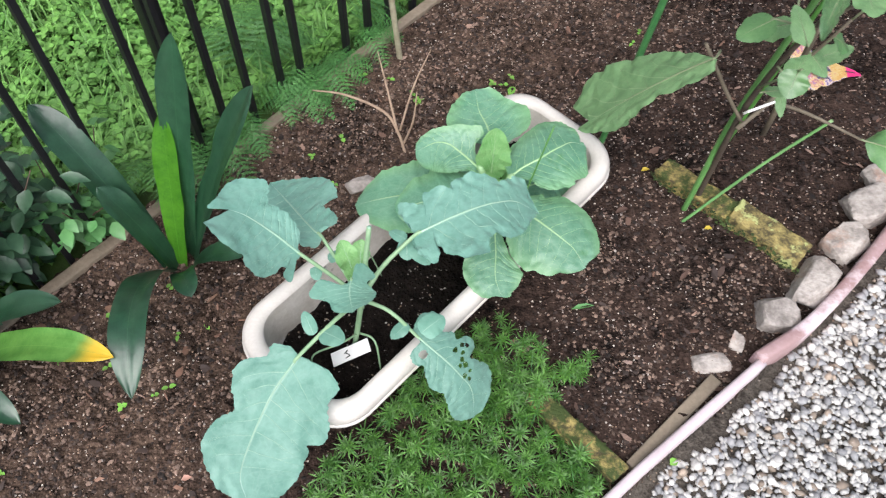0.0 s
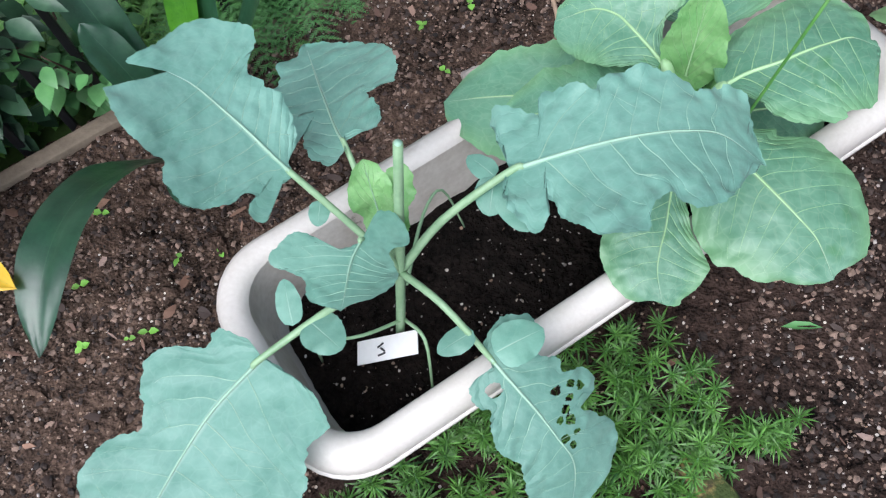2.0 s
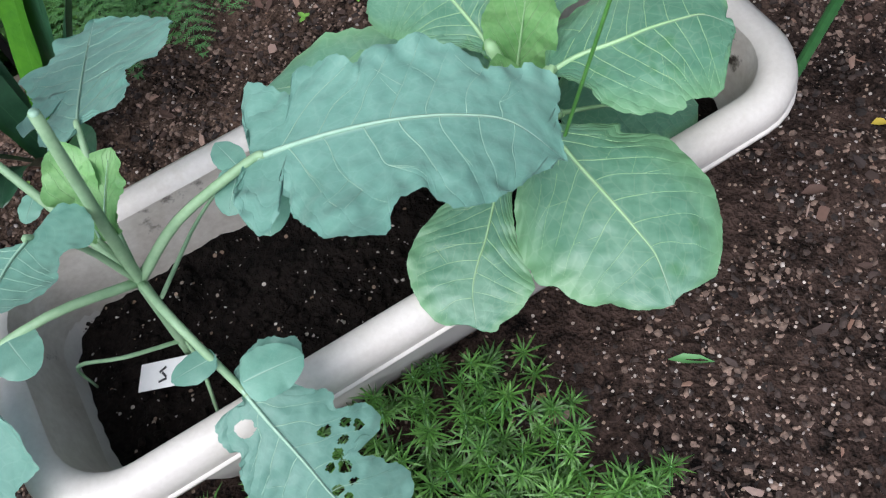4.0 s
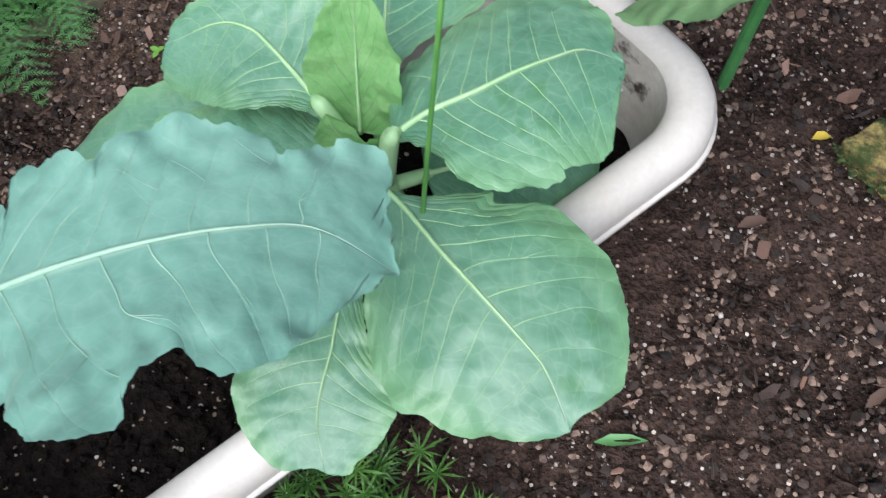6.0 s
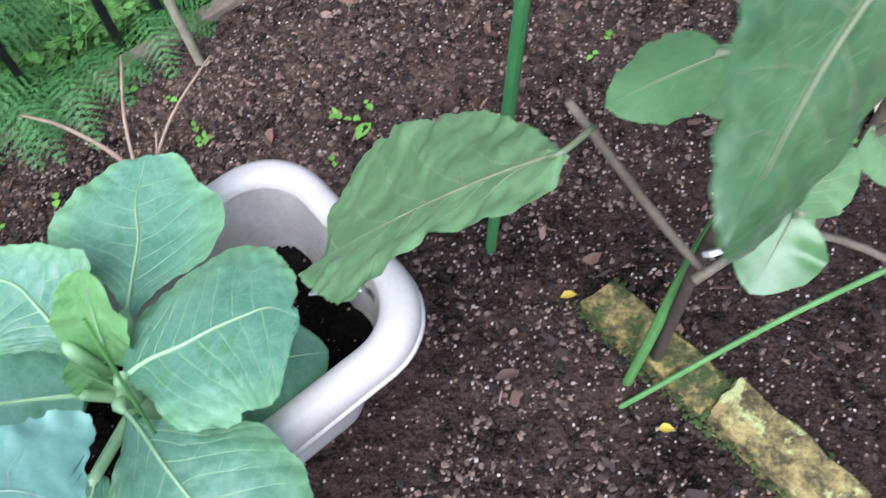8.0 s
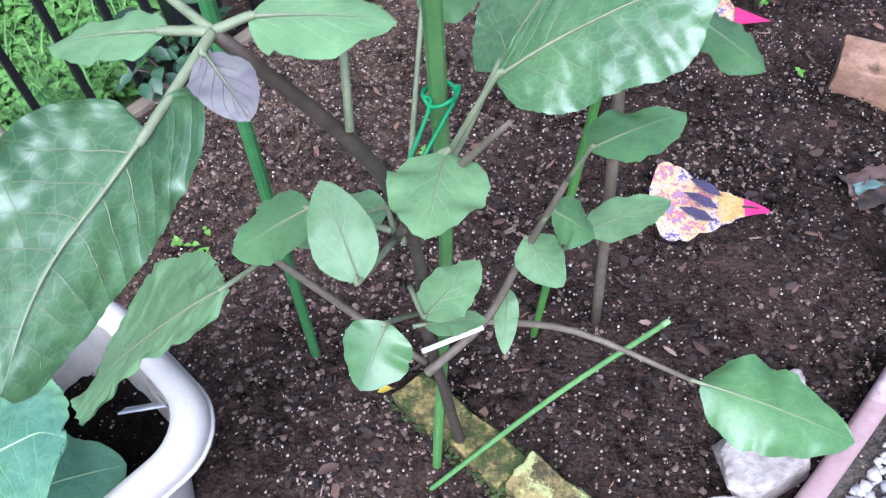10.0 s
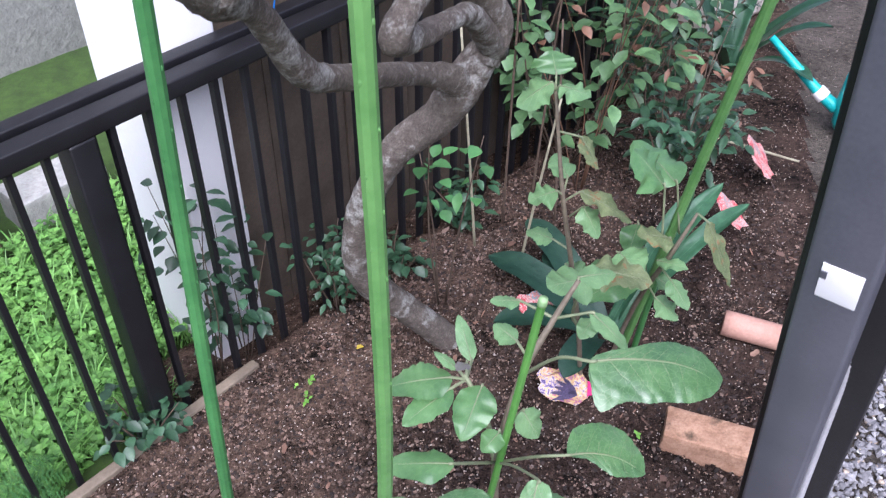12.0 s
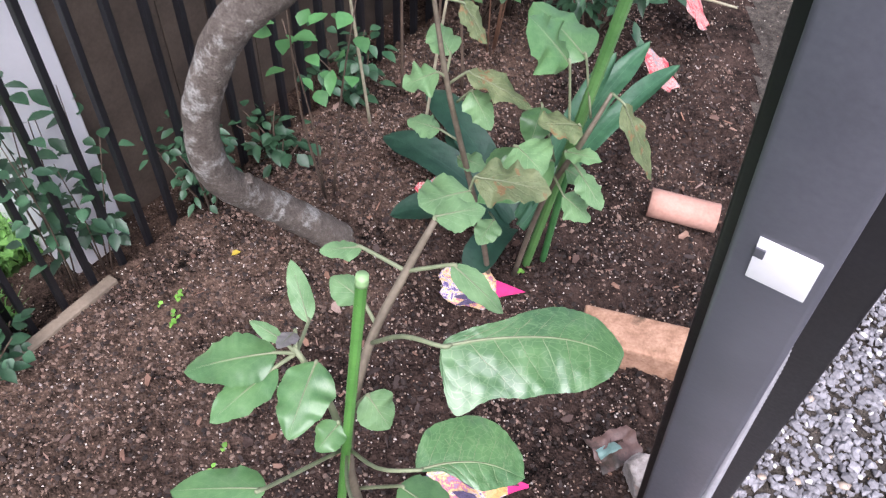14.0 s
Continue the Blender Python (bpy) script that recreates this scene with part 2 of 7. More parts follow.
    L.new(c, B.inputs["Base Color"])
    L.new(value(nt, "ADD", value(nt, "MULTIPLY", fine, 0.3), rough - 0.15), B.inputs["Roughness"])
    B.inputs["Sheen Weight"].default_value = wax
    B.inputs["Coat Weight"].default_value, B.inputs["Coat Roughness"].default_value = coat, 0.28
    pucker = grain(nt, co, scale * 2.2, 2, 0.4)
    quilt = value(nt, "SUBTRACT", value(nt, "ADD", value(nt, "MULTIPLY", pucker, 0.9), value(nt, "MULTIPLY", fine, 0.06)), value(nt, "MULTIPLY", value(nt, "MAXIMUM", side_rib, main_rib), 0.10))
    height = value(nt, "MULTIPLY", value(nt, "ADD", quilt, value(nt, "MULTIPLY", patch, 0.5)), bump)
    if bulge:
        # the blade swells between the veins: vein i of `count` starts at share m of the rib and sweeps forward
        count, bow, tall = bulge
        k = value(nt, "MULTIPLY", value(nt, "POWER", v, 1.25), bow)
        m0 = value(nt, "DIVIDE", value(nt, "SUBTRACT", s, value(nt, "MULTIPLY", k, 1.05)), value(nt, "SUBTRACT", 1.0, k))
        cell = value(nt, "MULTIPLY", value(nt, "SUBTRACT", m0, 0.05), count / 0.8)
        cell = value(nt, "SUBTRACT", value(nt, "ADD", cell, 20.15), value(nt, "MULTIPLY", value(nt, "GREATER_THAN", signed, 0.0), 0.3))
        gap = value(nt, "MULTIPLY", value(nt, "ABSOLUTE", value(nt, "SUBTRACT", value(nt, "FRACT", cell), 0.5)), 2.0)
        swell = value(nt, "MULTIPLY", value(nt, "POWER", gap, 0.6), value(nt, "MULTIPLY", v, 3.0, True))
        swell = value(nt, "MULTIPLY", swell, value(nt, "ADD", grain(nt, co, scale * 1.3, 3), 0.4))
        height = value(nt, "ADD", height, value(nt, "MULTIPLY", swell, tall))
    relief(nt, B, height, 1.0, 0.006)
    glow = N.new("ShaderNodeBsdfTranslucent")
    L.new(c, glow.inputs["Color"])
    mix = N.new("ShaderNodeMixShader")
    mix.inputs[0].default_value = through_light
    L.new(B.outputs[0], mix.inputs[1])
    L.new(glow.outputs[0], mix.inputs[2])
    L.new(mix.outputs[0], N["Material Output"].inputs[0])
    return m


def soil_material(name, dark, light, flecks=0.5, wet=0.9, dry=None):
    """Crumbly earth: crumbs at three sizes, chips and pale perlite flecks."""
    m, N, L, B = nodes_of(name)
    nt = m.node_tree
    co = object_coord(nt)
    big, mid, small = grain(nt, co, 7, 4), grain(nt, co, 60, 5, 0.65), grain(nt, co, 330, 3, 0.6)
    crumbs = cells(nt, co, 150)
    tone = value(nt, "ADD", value(nt, "MULTIPLY", big, 0.3), value(nt, "ADD", value(nt, "MULTIPLY", mid, 0.4), value(nt, "MULTIPLY", small, 0.3)))
    c = ramp(nt, tone, [(0.41, dark), (0.59, light)])
    if dry:
        # Paler dry earth; sunlit ground and far shrub shade are tinted in as well.
        far = N.new("ShaderNodeVectorMath")
        far.operation = "DOT_PRODUCT"
        L.new(co, far.inputs[0])
        far.inputs[1].default_value = (-0.83, 0.56, 0.0)
        where = value(nt, "ADD", far.outputs["Value"], value(nt, "MULTIPLY", value(nt, "SUBTRACT", grain(nt, co, 4, 4, 0.6), 0.5), 0.5))
        c = blend(nt, value(nt, "MULTIPLY", ramp(nt, value(nt, "MULTIPLY", where, 0.5), [(0.15, (0, 0, 0)), (0.29, (1, 1, 1))]), 0.85), c, ramp(nt, tone, [(0.41, dry[0]), (0.59, dry[1])]))
    v = N.new("ShaderNodeTexVoronoi")
    v.inputs["Scale"].default_value = 210
    L.new(co, v.inputs["Vector"])
    pick = N.new("ShaderNodeSeparateColor")
    L.new(v.outputs["Color"], pick.inputs[0])
    chosen = value(nt, "MULTIPLY", value(nt, "GREATER_THAN", pick.outputs[0], 1 - 0.10 * flecks), value(nt, "LESS_THAN", v.outputs["Distance"], 0.36))
    c = blend(nt, chosen, c, ramp(nt, pick.outputs[1], [(0.0, (0.20, 0.13, 0.09)), (0.6, (0.33, 0.25, 0.19)), (1.0, (0.62, 0.58, 0.52))]))
    L.new(c, B.inputs["Base Color"])
    B.inputs["Roughness"].default_value = wet
    B.inputs["Specular IOR Level"].default_value = 0.08
    relief(nt, B, value(nt, "ADD", value(nt, "MULTIPLY", mid, 1.0), value(nt, "ADD", value(nt, "MULTIPLY", small, 0.7), value(nt, "MULTIPLY", crumbs, 0.8))), 0.9, 0.006)
    return m


def bark_material():
    """Rough grey-brown bark with pale lichen patches."""
    m, N, L, B = nodes_of("grey_bark")
    nt = m.node_tree
    co = object_coord(nt)
    big, mid, small = grain(nt, co, 16, 4), grain(nt, co, 70, 6, 0.7), grain(nt, co, 320, 3, 0.6)
    c = ramp(nt, value(nt, "ADD", value(nt, "MULTIPLY", mid, 0.6), value(nt, "MULTIPLY", small, 0.4)), [(0.34, (0.085, 0.072, 0.058)), (0.52, (0.155, 0.132, 0.110)), (0.68, (0.26, 0.235, 0.20))])
    c = blend(nt, ramp(nt, value(nt, "ADD", value(nt, "MULTIPLY", big, 0.6), value(nt, "MULTIPLY", mid, 0.4)), [(0.52, (0, 0, 0)), (0.60, (1, 1, 1))]), c, ramp(nt, small, [(0.35, (0.22, 0.215, 0.19)), (0.65, (0.45, 0.44, 0.40))]))
    L.new(c, B.inputs["Base Color"])
    B.inputs["Roughness"].default_value = 0.92
    B.inputs["Specular IOR Level"].default_value = 0.2
    relief(nt, B, value(nt, "ADD", value(nt, "MULTIPLY", big, 0.8), value(nt, "ADD", mid, value(nt, "MULTIPLY", small, 0.35))), 1.0, 0.008)
    return m


def litter_material():
    """Dead bits: each piece its own brown, from near black to pinkish tan."""
    m, N, L, B = nodes_of("leaf_litter")
    nt = m.node_tree
    pick = N.new("ShaderNodeNewGeometry").outputs["Random Per Island"]
    c = ramp(nt, pick, [(0.0, (0.022, 0.012, 0.009)), (0.42, (0.060, 0.038, 0.030)), (0.70, (0.15, 0.082, 0.058)), (0.88, (0.30, 0.165, 0.105)), (1.0, (0.40, 0.29, 0.24))])
    c = blend(nt, value(nt, "MULTIPLY", grain(nt, object_coord(nt), 240, 3), 0.5), c, (0.03, 0.02, 0.015))
    L.new(c, B.inputs["Base Color"])
    B.inputs["Roughness"].default_value = 0.75
    return m


M_SOIL = soil_material("bed_soil", (0.0030, 0.0024, 0.0022), (0.073, 0.048, 0.038), 1.5, dry=((0.006, 0.0044, 0.0036), (0.150, 0.101, 0.074)))
M_POT_SOIL = soil_material("potting_soil", (0.003, 0.0025, 0.002), (0.016, 0.012, 0.010), 0.5)
M_PATH = soil_material("path_earth", (0.035, 0.030, 0.025), (0.12, 0.105, 0.088), 0.4)
M_TURF = plain("turf_earth", (0.02, 0.04, 0.008), (0.06, 0.12, 0.02), 20, 0.9, 0.6, 120)
M_PLASTIC = plain("aged_cream_plastic", (0.54, 0.50, 0.45), (0.68, 0.645, 0.60), 14, 0.42, 0.06, 260, stain=((0.42, 0.36, 0.28), 0.60, 0.16))
M_WALLDIRT = plain("soiled_plastic", (0.45, 0.40, 0.34), (0.70, 0.66, 0.60), 24, 0.5, 0.1, 180, stain=((0.05, 0.04, 0.03), 0.60, 0.06))
M_BROC = leafy("broccoli_leaf", (0.122, 0.292, 0.224), (0.210, 0.410, 0.328), (0.46, 0.64, 0.54), 5.0, 0.5, 16, 0.48, bump=0.4, wax=0.12, width=0.04, forks=0.9, ribbed=0.0, net_show=0.10, scale=24, bulge=(7, 0.25, 0.10))
M_BROC_YOUNG = leafy("young_broccoli_leaf", (0.120, 0.295, 0.220), (0.205, 0.405, 0.310), (0.40, 0.58, 0.46), 5.0, 0.5, 16, 0.48, bump=0.3, wax=0.12, width=0.04, ribbed=0.15, net_show=0.10, scale=24)
M_BROC_RIB = plain("broccoli_rib", (0.25, 0.43, 0.31), (0.35, 0.52, 0.39), 40, 0.5, 0.1)
M_BROC_STEM = plain("broccoli_stem", (0.17, 0.30, 0.16), (0.32, 0.48, 0.28), 40, 0.5, 0.1)
M_CAB = leafy("cabbage_leaf", (0.100, 0.272, 0.162), (0.185, 0.385, 0.250), (0.50, 0.66, 0.45), 5.5, 0.75, 14, 0.42, bump=0.35, width=0.055, forks=1.6, net_show=0.16, wetness=((0.06, 0.23, 0.05), 0.62), ribbed=0.0, margin=(0.21, 0.43, 0.19), scale=26, coat=0.3, bulge=(7, 0.4, 0.07))
M_CAB_HEART = leafy("cabbage_heart_leaf", (0.13, 0.345, 0.10), (0.26, 0.50, 0.19), (0.44, 0.62, 0.36), 6, 0.6, 8, 0.45, bump=0.55)
M_CAB_RIB = plain("cabbage_rib", (0.27, 0.48, 0.22), (0.40, 0.60, 0.33), 40, 0.45, 0.1)
M_EGG = leafy("eggplant_leaf", (0.042, 0.122, 0.043), (0.112, 0.236, 0.088), (0.30, 0.42, 0.22), 4.5, 0.5, 16, 0.36, coat=0.95, bump=0.045, width=0.045, scale=30, ribbed=0.0, net_show=0.32, bulge=(6, 0.28, 0.07))
M_EGG_SMALL = leafy("small_eggplant_leaf", (0.062, 0.165, 0.055), (0.140, 0.290, 0.105), (0.28, 0.40, 0.20), 4.5, 0.5, 14, 0.36, coat=0.6, bump=0.12, width=0.045, scale=30, ribbed=0.3)
M_EGG_PALE = leafy("young_eggplant_leaf", (0.125, 0.255, 0.105), (0.205, 0.365, 0.160), (0.32, 0.44, 0.24), 5, 0.5, 10, 0.5, bump=0.16, coat=0.3)
M_EGG_OLD = leafy("withering_eggplant_leaf", (0.10, 0.15, 0.06), (0.22, 0.26, 0.12), (0.32, 0.34, 0.20), 5, 0.5, 10, 0.6, bump=0.8, spots=((0.25, 0.16, 0.07), 0.6))
M_EGG_BUD = leafy("purple_eggplant_shoot", (0.20, 0.17, 0.20), (0.34, 0.33, 0.30), (0.30, 0.30, 0.24), 5, 0.5, 10, 0.65, bump=0.5)
M_EGG_STEM = plain("eggplant_stem", (0.10, 0.08, 0.055), (0.20, 0.17, 0.12), 50, 0.65, 0.2)
M_EGG_BARK = plain("dark_eggplant_stem", (0.035, 0.026, 0.020), (0.10, 0.075, 0.055), 50, 0.65, 0.3)
M_EGG_PET = plain("eggplant_petiole", (0.15, 0.19, 0.10), (0.26, 0.29, 0.17), 50, 0.6, 0.2)
M_CLIVIA = leafy("clivia_leaf", (0.010, 0.044, 0.020), (0.023, 0.080, 0.038), (0.04, 0.105, 0.05), 0.4, 0.1, 5, 0.36, coat=0.5, bump=0.12, through_light=0.1)
M_CLIVIA_NEW = leafy("young_clivia_leaf", (0.04, 0.17, 0.012), (0.09, 0.29, 0.02), (0.10, 0.30, 0.03), 0.4, 0.1, 5, 0.34, bump=0.12)
M_CLIVIA_TIP = leafy("yellow_tipped_clivia_leaf", (0.06, 0.20, 0.03), (0.13, 0.30, 0.06), (0.14, 0.30, 0.06), 0.4, 0.1, 5, 0.4, bump=0.15, tip=(0.65, 0.42, 0.03), tip_at=0.84)
M_ASPID = leafy("aspidistra_leaf", (0.008, 0.036, 0.022), (0.021, 0.068, 0.038), (0.025, 0.075, 0.045), 0.5, 0.1, 4, 0.55, bump=0.2, through_light=0.08)
M_ASPID_STRIPE = leafy("striped_aspidistra_leaf", (0.022, 0.08, 0.04), (0.055, 0.155, 0.075), (0.10, 0.23, 0.12), 0.5, 0.1, 4, 0.42, bump=0.2, through_light=0.12)
M_STAKE = plain("green_coated_stake", (0.072, 0.205, 0.052), (0.145, 0.325, 0.098), 25, 0.42, 0.25, 140)
M_STAKE_MID = plain("green_stake_worn", (0.050, 0.175, 0.030), (0.11, 0.29, 0.06), 25, 0.45, 0.25, 140)
M_STAKE_DARK = plain("dark_green_stake", (0.035, 0.15, 0.045), (0.08, 0.26, 0.08), 25, 0.45, 0.25, 140)
M_STAKE_END = plain("cut_stake_end", (0.20, 0.36, 0.14), (0.32, 0.48, 0.24), 60, 0.6, 0.1, 200)
M_STAKE_OLD = plain("weathered_cane", (0.22, 0.20, 0.13), (0.38, 0.36, 0.25), 40, 0.7, 0.2, 160)
M_TIE = plain("green_wire_tie", (0.01, 0.22, 0.07), (0.02, 0.32, 0.11), 60, 0.4, 0.0)
M_BLACK = plain("black_coated_metal", (0.004, 0.004, 0.005), (0.012, 0.012, 0.015), 20, 0.5, 0.04, 300)
M_POST = plain("charcoal_coated_metal", (0.076, 0.079, 0.095), (0.125, 0.129, 0.152), 12, 0.42, 0.05, 260)
M_WHITE = plain("white_render", (0.88, 0.88, 0.89), (0.94, 0.94, 0.95), 6, 0.8, 0.1, 120)
M_STUCCO = plain("grey_stucco", (0.26, 0.26, 0.24), (0.50, 0.50, 0.47), 45, 0.9, 1.0, 130)
M_BOARD = plain("brown_fence_board", (0.042, 0.031, 0.023), (0.120, 0.092, 0.068), 9, 0.75, 0.3, 160, vary=0.25)
M_BARK = bark_material()
M_TIMBER = plain("weathered_timber", (0.12, 0.095, 0.068), (0.27, 0.22, 0.16), 14, 0.85, 0.5, 150)
M_MOSSBRICK = plain("mossy_brick", (0.06, 0.045, 0.020), (0.36, 0.285, 0.095), 60, 0.9, 0.9, 220, spread=(0.40, 0.60), stain=((0.035, 0.055, 0.010), 0.43, 0.12))
M_LICHEN = plain("lichen_brick", (0.06, 0.048, 0.02), (0.33, 0.265, 0.095), 60, 0.9, 0.9, 220, spread=(0.40, 0.60), stain=((0.40, 0.43, 0.17), 0.53, 0.06))
M_TANBRICK = plain("tan_brick", (0.25, 0.135, 0.080), (0.45, 0.275, 0.180), 40, 0.88, 0.7, 200, spread=(0.38, 0.62), stain=((0.09, 0.06, 0.035), 0.54, 0.14))
M_TERRA = plain("terracotta", (0.36, 0.19, 0.14), (0.52, 0.31, 0.24), 20, 0.8, 0.3, 160)
M_STONE = plain("tan_quartz_stone", (0.20, 0.175, 0.155), (0.46, 0.415, 0.375), 26, 0.8, 0.8, 150, stain=((0.34, 0.20, 0.14), 0.58, 0.16), vary=0.2, spread=(0.38, 0.62))
M_EDGING = plain("faded_pink_plastic", (0.27, 0.165, 0.16), (0.42, 0.29, 0.29), 14, 0.5, 0.12, 160, stain=((0.62, 0.52, 0.54), 0.52, 0.1))
M_PALE_EDGING = plain("pale_pink_plastic", (0.50, 0.41, 0.43), (0.64, 0.56, 0.58), 14, 0.45, 0.1, 160)
M_PEBBLE_W = plain("pale_pebble", (0.42, 0.41, 0.385), (0.70, 0.69, 0.655), 40, 0.62, 0.2, 240, vary=0.3)
M_PEBBLE_G = plain("grey_pebble", (0.16, 0.162, 0.165), (0.33, 0.33, 0.33), 40, 0.6, 0.2, 240, vary=0.35)
M_CRUSHED = plain("crushed_grey_stone", (0.135, 0.132, 0.140), (0.29, 0.285, 0.295), 50, 0.8, 0.5, 260, vary=0.35, island=True)
M_PEBBLE_T = plain("tan_pebble", (0.24, 0.185, 0.14), (0.40, 0.33, 0.26), 40, 0.62, 0.2, 240, vary=0.3)
M_CHIP = litter_material()
M_CRUMB = plain("earth_crumb", (0.004, 0.0029, 0.0024), (0.058, 0.039, 0.031), 80, 0.9, 0.5, 300, vary=0.6, island=True)
M_CRUMB_PALE = plain("dry_earth_crumb", (0.018, 0.013, 0.010), (0.29, 0.200, 0.152), 80, 0.9, 0.5, 300, vary=0.5, island=True)
M_PERLITE = plain("perlite_grain", (0.20, 0.165, 0.145), (0.50, 0.45, 0.41), 80, 0.8, 0.3, 300, vary=0.3, island=True)
M_SEDUM = plain("sedum_leaf", (0.020, 0.085, 0.010), (0.110, 0.26, 0.042), 30, 0.5, 0.0, 200, vary=0.35, island=True)
M_GRASS = plain("lawn_leaf", (0.055, 0.175, 0.03), (0.20, 0.42, 0.09), 14, 0.55, 0.0, 90, vary=0.35, island=True)
M_FERN = plain("fern_leaf", (0.030, 0.125, 0.028), (0.095, 0.26, 0.060), 20, 0.55, 0.0, 100, vary=0.25, island=True)
M_BUSH = plain("dark_shrub_leaf", (0.013, 0.046, 0.022), (0.055, 0.125, 0.062), 25, 0.4, 0.0, 120, vary=0.4, island=True)
M_BUSH_LIGHT = plain("light_shrub_leaf", (0.045, 0.16, 0.045), (0.11, 0.27, 0.09), 25, 0.45, 0.0, 120, vary=0.35, island=True)
M_ROSE = plain("soft_shrub_leaf", (0.030, 0.080, 0.030), (0.11, 0.21, 0.080), 25, 0.5, 0.0, 120, vary=0.35, island=True)
M_SHOOT = plain("red_brown_shoot", (0.12, 0.060, 0.035), (0.24, 0.13, 0.075), 40, 0.7, 0.2)
M_RED_LEAF = plain("reddish_young_leaf", (0.09, 0.050, 0.030), (0.22, 0.110, 0.065), 25, 0.5, 0.0, 120, vary=0.3, island=True)
M_STEM_DARK = plain("shrub_stem", (0.05, 0.035, 0.025), (0.13, 0.09, 0.06), 40, 0.8, 0.3)
M_TWIG = plain("dry_twig", (0.28, 0.19, 0.13), (0.46, 0.35, 0.25), 50, 0.75, 0.2)
M_STICKER = plain("white_paper_sticker", (0.88, 0.88, 0.88), (0.93, 0.93, 0.93), 60, 0.55, 0.03, 200)
M_LABEL = plain("white_plastic_label", (0.76, 0.75, 0.73), (0.86, 0.85, 0.83), 30, 0.35, 0.03, 200)
M_INK = plain("faded_ink", (0.02, 0.02, 0.02), (0.06, 0.06, 0.06), 60, 0.6, 0.0)
M_YELLOW = plain("yellow_fallen_leaf", (0.35, 0.27, 0.02), (0.55, 0.42, 0.05), 40, 0.6, 0.1)
M_WEED = plain("seedling_leaf", (0.10, 0.28, 0.03), (0.20, 0.42, 0.07), 40, 0.5, 0.0, vary=0.3, island=True)
M_REDWALL = plain("red_brown_render", (0.16, 0.10, 0.08), (0.30, 0.21, 0.17), 9, 0.85, 0.4, 120, stain=((0.30, 0.29, 0.27), 0.58, 0.1))
M_FADED_RED = plain("faded_red_plastic", (0.085, 0.048, 0.038), (0.18, 0.115, 0.095), 40, 0.4, 0.05, 200, stain=((0.05, 0.04, 0.03), 0.5, 0.1))
M_FADED_TEAL = plain("faded_teal_plastic", (0.12, 0.22, 0.19), (0.24, 0.36, 0.32), 60, 0.4, 0.05, 200)
M_MOSS = plain("moss_tuft", (0.020, 0.036, 0.008), (0.055, 0.085, 0.022), 60, 0.95, 0.6, 300, vary=0.5, island=True)
M_VIOLET = plain("violet_print", (0.035, 0.03, 0.06), (0.12, 0.09, 0.17), 200, 0.5, 0.0, 400)
M_TEAL = plain("turquoise_plastic", (0.01, 0.34, 0.34), (0.02, 0.48, 0.46), 20, 0.35, 0.03)
M_BLUE = plain("blue_plastic", (0.0, 0.10, 0.42), (0.01, 0.16, 0.55), 20, 0.35, 0.03)
M_PINK = plain("magenta_card", (0.62, 0.03, 0.16), (0.75, 0.06, 0.24), 60, 0.35, 0.0)
M_FILM = plain("milky_plastic_bag", (0.42, 0.45, 0.50), (0.62, 0.65, 0.70), 8, 0.25, 0.5, 60)
M_HOSE = plain("pale_grey_hose", (0.36, 0.36, 0.38), (0.50, 0.50, 0.52), 60, 0.5, 0.1, 300)
M_ROPE = plain("white_cord", (0.62, 0.61, 0.58), (0.76, 0.75, 0.72), 90, 0.8, 0.6, 400)


def card_material(name, stops, scale):
    m, N, L, B = nodes_of(name)
    nt = m.node_tree
    co = object_coord(nt)
    warp = N.new("ShaderNodeTexNoise")
    warp.inputs["Scale"].default_value = scale * 0.6
    L.new(co, warp.inputs["Vector"])
    bent = N.new("ShaderNodeVectorMath")
    bent.operation = "MULTIPLY_ADD"
    L.new(warp.outputs["Color"], bent.inputs[0])
    bent.inputs[1].default_value = (0.02, 0.02, 0.02)
    L.new(co, bent.inputs[2])
    petals = value(nt, "ADD", value(nt, "MULTIPLY", grain(nt, bent.outputs[0], scale * 0.7, 2, 0.5), 0.45), value(nt, "MULTIPLY", grain(nt, bent.outputs[0], scale * 4.5, 4, 0.65), 0.55))
    L.new(ramp(nt, petals, stops), B.inputs["Base Color"])
    B.inputs["Roughness"].default_value = 0.5
    return m


M_CARD = card_material("printed_flower_card", [(0.38, (0.10, 0.07, 0.20)), (0.43, (0.26, 0.19, 0.36)), (0.46, (0.70, 0.60, 0.56)), (0.50, (0.66, 0.44, 0.18)), (0.53, (0.68, 0.54, 0.24)), (0.56, (0.52, 0.13, 0.20)), (0.62, (0.34, 0.26, 0.40))], 34)
M_CARD_YELLOW = card_material("printed_yellow_band", [(0.36, (0.50, 0.22, 0.08)), (0.48, (0.58, 0.38, 0.12)), (0.56, (0.60, 0.46, 0.22)), (0.66, (0.52, 0.20, 0.12))], 60)
M_CARD_RED = card_material("printed_red_card", [(0.40, (0.50, 0.03, 0.05)), (0.47, (0.58, 0.12, 0.12)), (0.51, (0.70, 0.58, 0.52)), (0.55, (0.55, 0.14, 0.12)), (0.62, (0.22, 0.38, 0.40))], 40)

# ---- ground ----
EDGE = [(-0.12, -0.05), (0.12, 0.22), (0.435, 0.542), (0.54, 0.645), (0.69, 0.787), (0.79, 0.877), (0.94, 1.053), (1.10, 1.27), (1.27, 1.55), (1.45, 1.95), (1.60, 2.45), (1.75, 3.1), (2.0, 4.2)]


def edge_x(y):
    return float(np.interp(y, [p[1] for p in EDGE], [p[0] for p in EDGE]))


